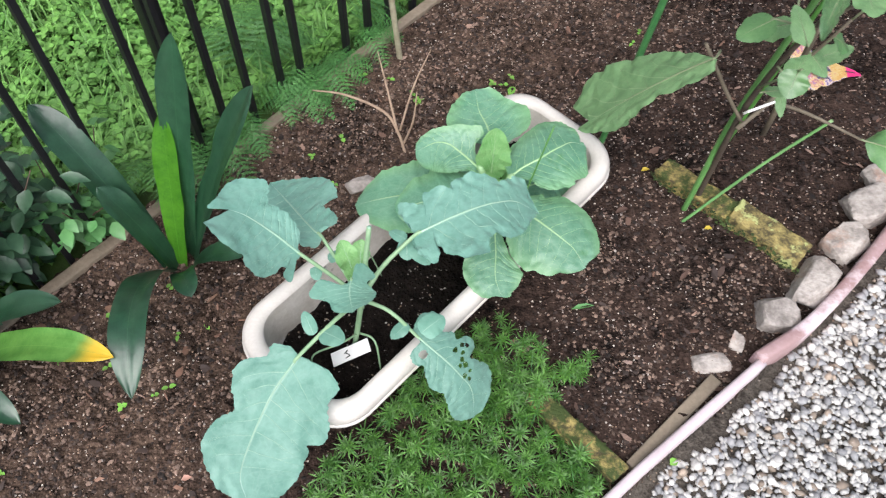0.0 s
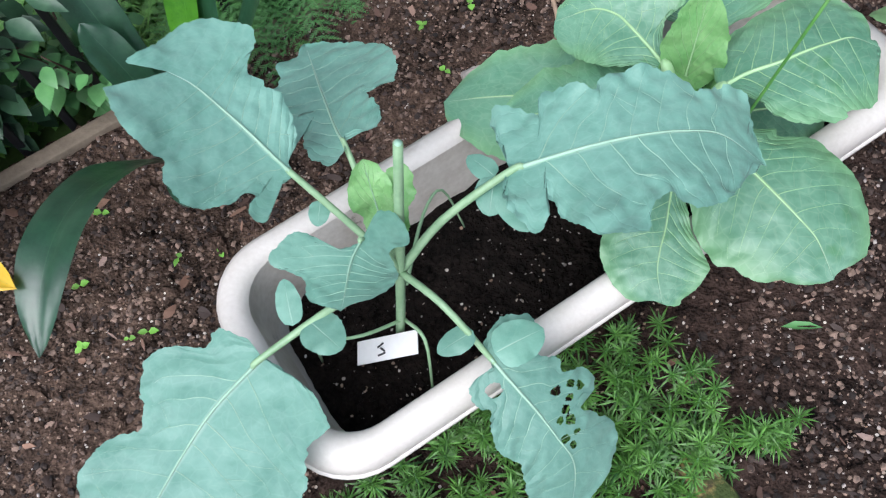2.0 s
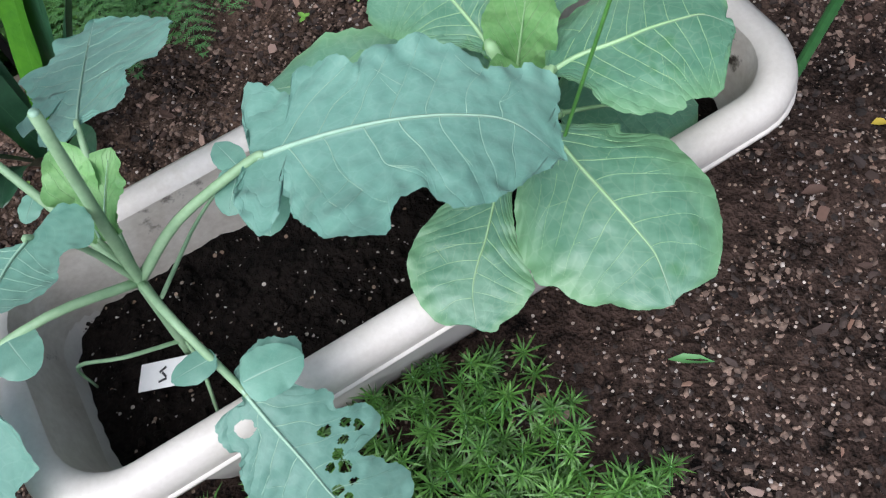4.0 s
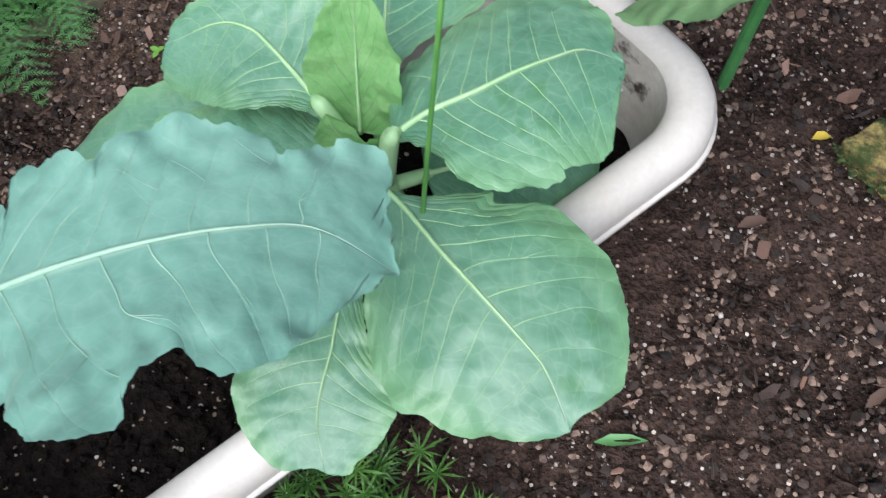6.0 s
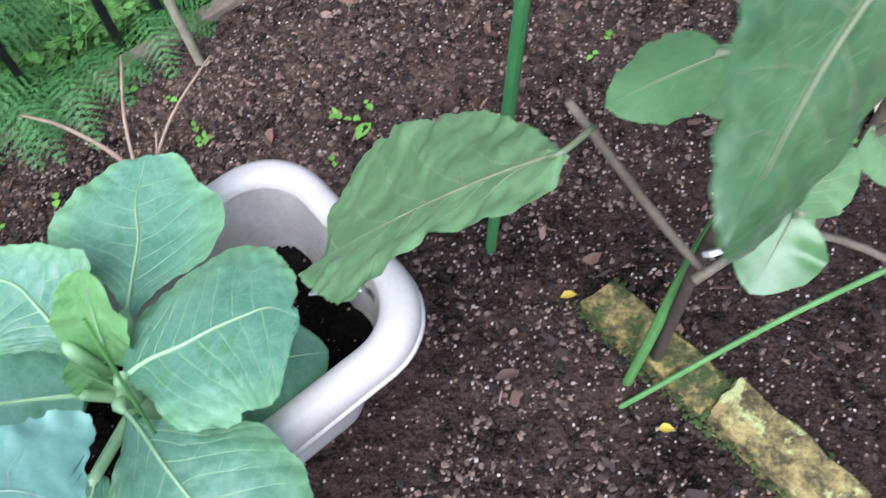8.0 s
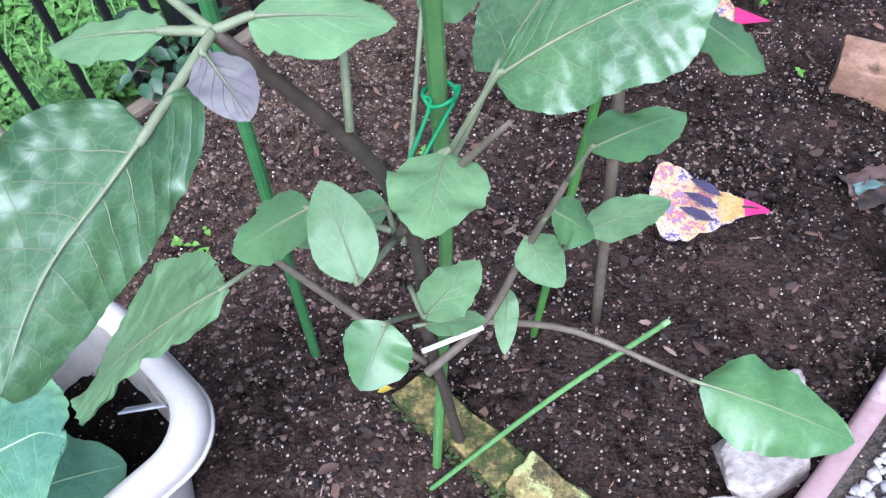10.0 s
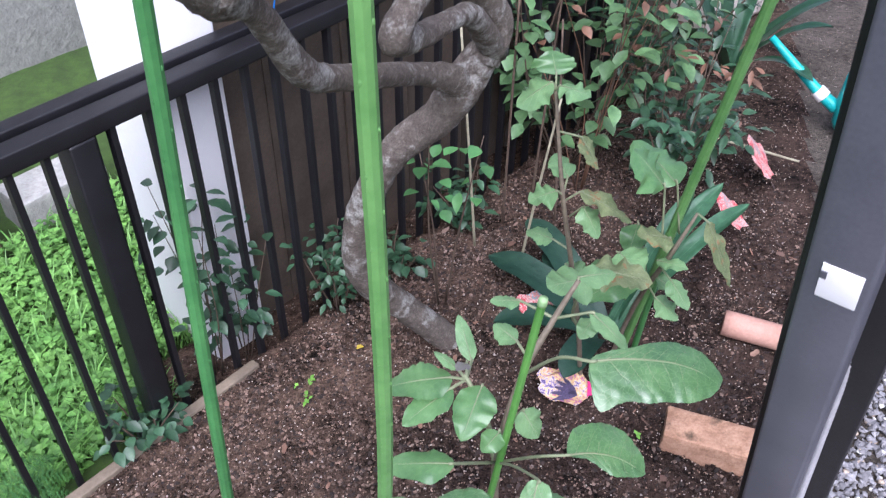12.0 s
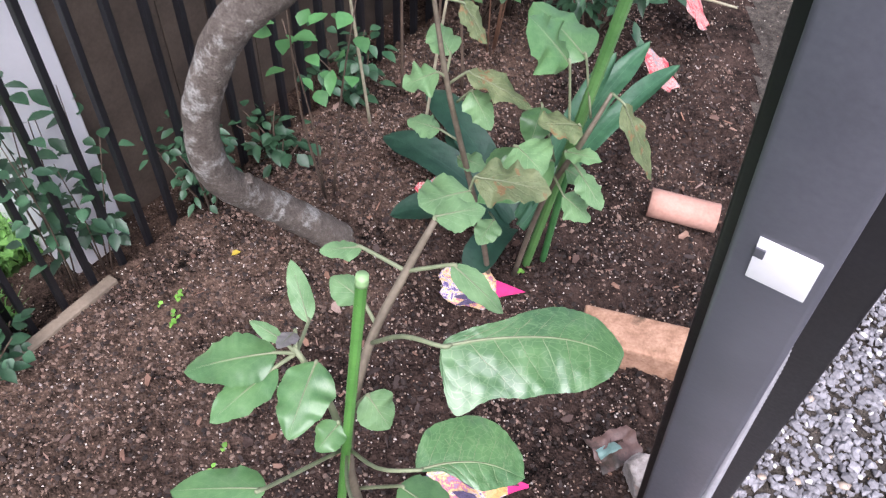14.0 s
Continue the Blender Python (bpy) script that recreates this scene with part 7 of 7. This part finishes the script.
# ---- loose things on the soil ----
def lumps(count, place, sizes, seed, flat=0.6, sub=1):
    rng = random.Random(seed)
    bm = bmesh.new()
    bmesh.ops.create_icosphere(bm, subdivisions=sub, radius=1)
    bv = np.array([v.co for v in bm.verts])
    bf = [tuple(v.index for v in f.verts) for f in bm.faces]
    bm.free()
    verts, faces = [], []
    nr = np.random.RandomState(seed)
    k = 0
    while k < count:
        p = place(rng)
        if p is None:
            continue
        k += 1
        s = sizes[0] + (sizes[1] - sizes[0]) * rng.random() ** 2.5
        v = bv * (1 + 0.9 * (nr.rand(len(bv), 1) - 0.5)) * np.array([s, s * rng.uniform(0.55, 1), s * flat * rng.uniform(0.5, 1)])
        a = rng.uniform(0, 6.28)
        c, sn = math.cos(a), math.sin(a)
        v = v @ np.array([[c, sn, 0], [-sn, c, 0], [0, 0, 1]]) + np.array([p[0], p[1], p[2]])
        o = len(verts)
        verts += v.tolist()
        faces += [(i + o, j + o, l + o) for i, j, l in bf]
    return verts, faces


def on_bed(rng):
    x, y = rng.uniform(-0.75, 1.55), rng.uniform(0.3, 3.0)
    v, u = -0.787 * x + 0.617 * y, 0.617 * x + 0.787 * y
    if v > 0.9 or x > edge_x(y) - 0.015 or (0.43 < u < 1.1 and 0.28 < v < 0.54):
        return None
    return x, y, ground_z(x, y) + 0.001


def on_grit(rng):
    """Grit lies in drifts, with bare ground between."""
    p = on_bed(rng)
    if p is None or 0.5 + 1.3 * noise.noise(Vector((p[0] * 6, p[1] * 6, 5))) + 0.8 * noise.noise(Vector((p[0] * 21, p[1] * 21, 8))) < rng.random():
        return None
    return p


def on_dry_sunlit(rng):
    p = on_bed(rng)
    if p is not None and p[0] > 0.44 and p[1] < 1.0 and rng.random() < 0.6:
        return p
    # Follows the soil tint: dry, sunlit ground gets crumbs, shrub-shaded soil stays dark.
    if p is None or -0.83 * p[0] + 0.56 * p[1] + 0.2 * noise.noise(Vector((p[0] * 4, p[1] * 4, 2))) + rng.uniform(-0.12, 0.12) < 0.40:
        return None
    return p


def in_pot(rng):
    q = PC + UD * rng.uniform(-0.265, 0.265) + VD * rng.uniform(-0.07, 0.07)
    return q.x, q.y, 0.143


solo("soil_crumbs", lumps(26000, on_bed, (0.0008, 0.0055), 21, 0.75), M_CRUMB, "loose dark earth crumbs over the bed", "soil", kind="stuff", smooth=False)
solo("dry_crumbs", lumps(17000, on_grit, (0.0006, 0.0048), 26, 0.75), M_CRUMB_PALE, "paler dry earth crumbs over the bed", "soil", kind="stuff", smooth=False)
solo("dry_crumbs", lumps(22000, on_dry_sunlit, (0.0006, 0.0045), 27, 0.75), M_CRUMB_PALE, "pale dry earth clods below the tree", "soil", kind="stuff", smooth=False)
solo("earth_clods", lumps(650, on_bed, (0.006, 0.017), 28, 0.7, 2), M_SOIL, "dark half-buried earth clods over the bed", "soil", kind="stuff", smooth=False)
solo("perlite", lumps(6500, on_grit, (0.0003, 0.0028), 22, 0.8), M_PERLITE, "scattered pale grit and perlite grains on the soil", "grit", kind="stuff")
solo("perlite", lumps(420, in_pot, (0.0004, 0.0016), 23, 0.8), M_PERLITE, "white perlite grains in the potting soil", "grit", kind="stuff")
solo("soil_crumbs", lumps(1500, in_pot, (0.001, 0.005), 25), M_POT_SOIL, "loose dark crumbs on the potting soil", "soil", kind="stuff")


def by_brick(rng):
    cx, cy, hl, hw, a = rng.choice(((0.610, 1.130, 0.085, 0.030, BRANG), (0.730, 1.044, 0.08, 0.033, BRANG), (0.383, 0.642, 0.095, 0.022, math.atan2(-0.115, 0.137))))
    x = rng.uniform(-hl, hl)
    y = math.copysign(hw - abs(rng.gauss(0, 0.006)), rng.uniform(-1, 0.5))
    px, py = cx + x * math.cos(a) - y * math.sin(a), cy + x * math.sin(a) + y * math.cos(a)
    return px, py, ground_z(px, py) + rng.uniform(0.002, 0.022)


solo("moss", lumps(700, by_brick, (0.001, 0.0045), 61, 0.6), M_MOSS, "dark green moss and soil clinging to the brick edges", "moss", kind="stuff", smooth=False)


def chips():
    rng = random.Random(24)
    verts, faces = [], []
    k = 0
    while k < 3400:
        p = on_bed(rng)
        if p is None:
            continue
        k += 1
        long = 0.003 + 0.025 * rng.random() ** 3.0
        wide = long * (rng.uniform(0.10, 0.25) if rng.random() < 0.45 else rng.uniform(0.35, 0.65))
        n = rng.choice((5, 6, 7))
        m = Matrix.Translation(Vector(p) + Vector((0, 0, 0.0035))) @ Euler((rng.gauss(0, 0.3), rng.gauss(0, 0.3), rng.uniform(0, 6.28))).to_matrix().to_4x4()
        curl = rng.uniform(-18, 25)
        o = len(verts)
        ring = []
        for i in range(n):
            a = 2 * math.pi * (i + rng.uniform(-0.3, 0.3)) / n
            r = rng.uniform(0.65, 1.1)
            x, y = math.cos(a) * r * long / 2, math.sin(a) * r * wide / 2
            ring.append((x, y, curl * (x * x + 2 * y * y)))
        verts += [m @ Vector((x, y, z + 0.0004)) for x, y, z in ring] + [m @ Vector((x, y, z - 0.0006)) for x, y, z in ring] + [m @ Vector((0, 0, 0.0006))]
        faces += [(o + i, o + (i + 1) % n, o + 2 * n) for i in range(n)] + [(o + i, o + n + i, o + n + (i + 1) % n, o + (i + 1) % n) for i in range(n)]
    solo("leaf_litter", (verts, faces), M_CHIP, "brown bark chips and dead leaf bits on the soil", "litter", kind="stuff", smooth=False)


chips()


def seedlings():
    rng = random.Random(31)
    verts, faces = [], []
    spots = [(0.40, 1.76, 0.05, 6), (0.06, 1.30, 0.05, 3), (-0.36, 0.75, 0.09, 5), (-0.25, 0.70, 0.07, 4), (0.25, 1.33, 0.04, 4), (0.02, 1.35, 0.03, 2), (0.45, 1.60, 0.12, 2), (-0.05, 1.12, 0.1, 3), (0.86, 1.55, 0.2, 2), (1.2, 1.9, 0.2, 2), (-0.5, 0.5, 0.15, 4)]
    for x, y, r, n in spots:
        for k in range(n):
            px, py = x + rng.gauss(0, r * 0.6), y + rng.gauss(0, r * 0.6)
            p = Vector((px, py, ground_z(px, py) + rng.uniform(0.004, 0.014)))
            a0 = rng.uniform(0, 6)
            for j in range(rng.choice((2, 2, 4))):
                a = a0 + j * math.pi / (1 if j < 2 else 2)
                small_leaf(verts, faces, p, Vector((math.cos(a), math.sin(a), 0.15)), Vector((0, 0, 1)), rng.uniform(0.006, 0.013), rng.uniform(0.005, 0.010))
    solo("seedlings", (verts, faces), M_WEED, "tiny green weed seedlings on the soil", "seedlings", kind="stuff")


seedlings()
for i, (x, y, a, l, w, mt) in enumerate(((0.380, 0.864, 0.3, 0.042, 0.010, M_BUSH_LIGHT), (0.620, 1.05, 0.2, 0.016, 0.010, M_YELLOW), (0.511, 1.171, 0.4, 0.018, 0.010, M_YELLOW), (0.491, 1.894, 0.5, 0.018, 0.012, M_YELLOW), (0.545, 0.62, 0.8, 0.016, 0.014, M_WEED), (0.253, 1.325, 1.2, 0.03, 0.016, M_WEED), (-0.16, 0.575, 1.4, 0.04, 0.018, M_CHIP), (-0.21, 0.52, 0.4, 0.016, 0.010, M_TERRA), (0.57, 0.94, 0.9, 0.028, 0.009, M_CHIP), (0.46, 1.07, 0.5, 0.03, 0.012, M_CHIP))):
    vv, ff = [], []
    small_leaf(vv, ff, Vector((x, y, ground_z(x, y) + 0.005)), Vector((math.cos(a), math.sin(a), 0.05)), Vector((0.1, 0.1, 1)), l, w, 0.3)
    solo("fallen_leaf", (vv, ff), mt, "small fallen leaf lying on the soil", "leaf", "fallen leaves")

# ---- dry twig by the fence ----
twig = thing("dry_twig", (0.03, 1.22, 0.0), "dead branching brown twig standing in the soil", "twig")
part("shoot", tube([(0.065, 1.17, -0.01), (0.045, 1.20, 0.03), (0.015, 1.228, 0.05), (-0.06, 1.252, 0.06), (-0.125, 1.265, 0.05)], [0.003, 0.003, 0.0028, 0.0022, 0.0014], 7), M_TWIG, twig)
part("shoot", tube([(0.045, 1.20, 0.03), (0.02, 1.26, 0.08), (-0.005, 1.33, 0.10)], [0.0025, 0.002, 0.001], 6), M_TWIG, twig)
part("shoot", tube([(0.05, 1.20, 0.03), (0.07, 1.27, 0.08), (0.095, 1.345, 0.10)], [0.0022, 0.0018, 0.001], 6), M_TWIG, twig)
part("shoot", tube([(0.055, 1.185, 0.0), (0.075, 1.20, 0.06), (0.08, 1.23, 0.11)], [0.0022, 0.0018, 0.001], 6), M_TWIG, twig)


# ---- flower-picture cards ----
def fan_card(tip, heading, size, label):
    """A die-cut card shaped like a fan: scalloped round end, printed bands, narrow coloured point."""
    c = thing("plant_card", tip, label, "card", "printed plant cards")
    m = Matrix.Translation(tip) @ Euler((0.06, 0.10, heading)).to_matrix().to_4x4()
    L, W = size

    def half(a):
        return W * float(np.interp(a, [0, 0.25, 0.55, 0.80, 0.93, 1.0], [0.02, 0.13, 0.31, 0.50, 0.42, 0.14])) * (1 + (0.15 * abs(math.sin(a * 16)) if a > 0.3 else 0))

    def sheet(a0, a1, share, lift, n=22):
        rows = np.linspace(a0, a1, n)
        top = [m @ Vector((-a * L, sg * half(a) * share, lift + 0.004 * math.sin(a * 9))) for a in rows for sg in (-1, 1)]
        low = [p - Vector((0, 0, 0.0009)) for p in top]
        k = 2 * n
        faces = [(2 * i, 2 * i + 1, 2 * i + 3, 2 * i + 2) for i in range(n - 1)] + [(k + 2 * i, k + 2 * i + 2, k + 2 * i + 3, k + 2 * i + 1) for i in range(n - 1)]
        for e in (0, 1):
            faces += [(2 * i + e, 2 * i + 2 + e, k + 2 * i + 2 + e, k + 2 * i + e) for i in range(n - 1)]
        return top + low, faces + [(0, 1, k + 1, k), (k - 2, k - 1, 2 * k - 1, 2 * k - 2)]

    part("face", sheet(0.22, 1.0, 1.0, 0.0, 40), M_CARD, c, smooth=False)
    part("point", sheet(0.0, 0.22, 1.0, 0.0), M_PINK, c, "magenta card point", smooth=False)
    part("printed_band", sheet(0.225, 0.42, 0.92, 0.0012), M_CARD_YELLOW, c, "yellow printed band", smooth=False)
    part("slit", sheet(0.10, 0.24, 0.10, 0.0014), M_INK, c, "dark slit", smooth=False)
    for k in range(3):
        b = m @ Vector((-L * (0.40 + 0.04 * k), W * (0.24 - 0.17 * k) - W * 0.14, 0.0062))
        vv, ff = [], []
        small_leaf(vv, ff, b, m.to_3x3() @ Vector((-0.75, 0.55 - 0.1 * k, 0.02)), m.to_3x3() @ Vector((0, 0, 1)), W * 0.42, W * 0.14, 0.0)
        part("printed_petal", (vv, ff), M_VIOLET, c, "dark violet printed petal", smooth=False)
    return c


def flower_card(at, turn, size, material, tip, label, tilt=(0.12, 0.1)):
    n = 26
    pts = []
    for i in range(n):
        a = 2 * math.pi * i / n
        r = 0.5 * (1 + 0.10 * math.sin(5 * a + 1) + 0.05 * math.sin(9 * a))
        pts.append((math.cos(a) * r * size[0], math.sin(a) * r * size[1]))
    m = Matrix.Translation(at) @ Euler((tilt[0], tilt[1], turn)).to_matrix().to_4x4()
    c = thing("plant_card", at, label, "card", "printed plant cards")
    top = [m @ Vector((x, y, 0.0012 + 0.004 * math.sin(x * 90))) for x, y in pts]
    bot = [m @ Vector((x, y, 0.004 * math.sin(x * 90))) for x, y in pts]
    part("face", (top + bot, [tuple(range(n)), tuple(range(n, 2 * n))[::-1]] + [(i, i + n, (i + 1) % n + n, (i + 1) % n) for i in range(n)]), material, c, smooth=False)
    if tip:
        for k in range(5):
            vv, ff = [], []
            a = 2.2 + 0.32 * k
            small_leaf(vv, ff, m @ Vector((size[0] * 0.22, -size[1] * 0.28, 0.0068)), (m.to_3x3() @ Vector((math.cos(a), math.sin(a), 0))), m.to_3x3() @ Vector((0, 0, 1)), size[1] * (0.62 + 0.06 * (k % 2)), size[1] * 0.13, 0.0)
            part("printed_petal", (vv, ff), M_VIOLET, c, "dark violet printed petal", smooth=False)
        v = [m @ Vector(p) for p in ((size[0] * 0.40, size[1] * 0.20, 0.002), (size[0] * 0.40, -size[1] * 0.20, 0.002), (size[0] * 0.86, 0.0, 0.003), (size[0] * 0.40, size[1] * 0.20, 0.0005), (size[0] * 0.40, -size[1] * 0.20, 0.0005), (size[0] * 0.86, 0, 0.0015))]
        part("point", (v, [(0, 1, 2), (3, 5, 4), (0, 3, 4, 1), (1, 4, 5, 2), (2, 5, 3, 0)]), M_PINK, c, "magenta card point", smooth=False)
    return c


fan_card((0.966, 1.449, 0.012), 0.02, (0.150, 0.112), "fan-shaped plant card printed with violet and yellow flowers lying on soil")
flower_card((0.905, 1.80, 0.03), -0.1, (0.11, 0.085), M_CARD, True, "plant card printed with violet flowers half hidden by leaves")
flower_card((1.345, 2.34, 0.05), 1.0, (0.12, 0.10), M_CARD_RED, False, "plant card printed with red flowers standing in soil", (0.6, 0.3))
flower_card((1.47, 2.56, 0.06), 1.2, (0.17, 0.12), M_CARD_RED, False, "plant card printed with pink flowers standing in soil", (0.8, 0.3))
flower_card((0.86, 2.0, 0.05), 0.2, (0.09, 0.06), M_CARD_RED, False, "plant card printed with red flowers under the aspidistra", (0.3, 0.2))

# ---- far end: tool, container, bag ----
can = thing("watering_can", (1.80, 2.83, 0.0), "turquoise plastic watering can with white spout collar on the soil", "watering can")


def ringed(cx, cy, levels, n=20):
    verts, faces = [], []
    for rx, ry, z in levels:
        verts += [(cx + rx * math.cos(2 * math.pi * i / n), cy + ry * math.sin(2 * math.pi * i / n), z) for i in range(n)]
    for k in range(len(levels) - 1):
        faces += [(k * n + i, k * n + (i + 1) % n, (k + 1) * n + (i + 1) % n, (k + 1) * n + i) for i in range(n)]
    return verts, faces + [tuple(range(n))[::-1]]


part("body", ringed(1.825, 2.83, [(0.060, 0.050, -0.01), (0.068, 0.056, 0.01), (0.072, 0.060, 0.08), (0.068, 0.056, 0.15), (0.056, 0.046, 0.178), (0.050, 0.040, 0.180), (0.048, 0.038, 0.16)]), M_TEAL, can)
part("spout", tube([(1.765, 2.85, 0.045), (1.70, 2.885, 0.09), (1.575, 2.977, 0.196)], [0.020, 0.015, 0.010], 12), M_TEAL, can)
part("collar", tube([(1.728, 2.868, 0.068), (1.708, 2.88, 0.084)], [0.022, 0.021], 14, 3), M_LABEL, can, "white spout collar")
part("handle", tube([(1.80, 2.83, 0.175), (1.79, 2.83, 0.225), (1.84, 2.83, 0.240), (1.895, 2.83, 0.20), (1.893, 2.83, 0.07)], [0.010, 0.010, 0.010, 0.009, 0.009], 10, 24, flat=0.7), M_TEAL, can)
box = thing("container", (1.62, 3.65, 0.0), "pale grey plastic container behind the far plants", "container")
part("wall", slab((0.42, 0.26, 0.24), (1.58, 3.62, -0.02), 0.75, 0.02), M_WALLDIRT, box)
solo("plastic_bag", rock((0.42, 0.34, 0.14), (1.57, 3.55, 0.24), 40, 0.6, 3, 0.5), M_FILM, "crumpled milky plastic bag on the container", "bag")
solo("cord", tube([PB + PAX * 1.23 + PF * 0.03 + RIGHTWARD * 0.05, PB + PAX * 1.245 + PF * 0.033, PB + PAX * 1.25 + PF * 0.03 - RIGHTWARD * 0.04, (1.02, 1.55, 1.22), (1.08, 1.62, 1.22)], [0.0035] * 3, 8, 24, 0.2), M_ROPE, "white cotton cord tied round the support post", "cord")
solo("fallen_cane", tube([(1.28, 2.78, 0.01), (1.45, 2.70, 0.012), (1.60, 2.62, 0.012)], [0.004, 0.004, 0.003], 7), M_STAKE_OLD, "thin dry cane lying across the soil", "cane")


# ---- gravel ----
def pebble_mesh(seed, material):
    rng = random.Random(seed)
    bm = bmesh.new()
    bmesh.ops.create_icosphere(bm, subdivisions=1, radius=1)
    s = (1, rng.uniform(0.65, 0.95), rng.uniform(0.5, 0.75))
    for v in bm.verts:
        v.co = Vector((v.co.x * s[0], v.co.y * s[1], v.co.z * s[2])) * (1 + 0.28 * noise.noise(v.co * 1.1 + Vector((seed * 3.1, 0, 0))))
    me = bpy.data.meshes.new("pebble")
    bm.to_mesh(me)
    bm.free()
    me.shade_smooth()
    me.materials.append(material)
    return me


def gravel():
    p = thing("gravel_bed", (0.9, 0.7, -0.03), "white and grey pebble gravel beside the edging", "gravel", kind="structure")
    kinds = [pebble_mesh(i, m) for i, m in enumerate((M_PEBBLE_W,) * 5 + (M_PEBBLE_G,) * 3 + (M_PEBBLE_T,))]
    rng = random.Random(41)
    near = 0
    while near < 300:
        x, y = rng.uniform(0.52, 1.0), rng.uniform(0.50, 1.0)
        if x < edge_x(y) + 0.045 + 0.02 * noise.noise(Vector((x * 9, y * 9, 0))):
            continue
        near += 1
        r = rng.uniform(0.0045, 0.0095)
        placed("pebble", kinds[rng.choice((0, 1, 2, 3, 4, 0, 1, 2, 3, 5, 6, 7, 8))], p, (x, y, -0.033 + r * rng.uniform(0.1, 1.1)), (rng.uniform(-0.4, 0.4), rng.uniform(-0.4, 0.4), rng.uniform(0, 6.28)), (r, r, r))

    def by_path(rg):
        x, y = rg.uniform(0.5, 1.3), rg.uniform(0.35, 1.25)
        if x < edge_x(y) + 0.04 + 0.025 * noise.noise(Vector((x * 9, y * 9, 0))):
            return None
        return x, y, -0.032

    def by_post(rg):
        y = rg.uniform(1.2, 2.35)
        x = edge_x(y) + 0.05 + (0.75 + 0.12 * noise.noise(Vector((y * 3, 0, 0)))) * rg.random() ** 1.15
        return x, y, -0.034 + 0.009 * rg.random()

    for k, (n, pl, sz, mt, sd) in enumerate(((6500, by_path, (0.0040, 0.0095), M_PEBBLE_W, 42), (2600, by_path, (0.0040, 0.0105), M_PEBBLE_G, 43), (800, by_path, (0.0045, 0.011), M_PEBBLE_T, 44), (10000, by_post, (0.0045, 0.010), M_CRUSHED, 45), (700, by_post, (0.0045, 0.009), M_PEBBLE_W, 46), (300, by_post, (0.006, 0.014), M_PEBBLE_T, 47))):
        sh = lumps(n, pl, sz, sd, 0.95 if mt is M_CRUSHED else 0.7)
        me = flush("pebbles", *sh, smooth=mt is not M_CRUSHED)
        me.materials.append(mt)
        ob = part("pebbles", me, None, p)
        ob["kind"] = "stuff"


gravel()
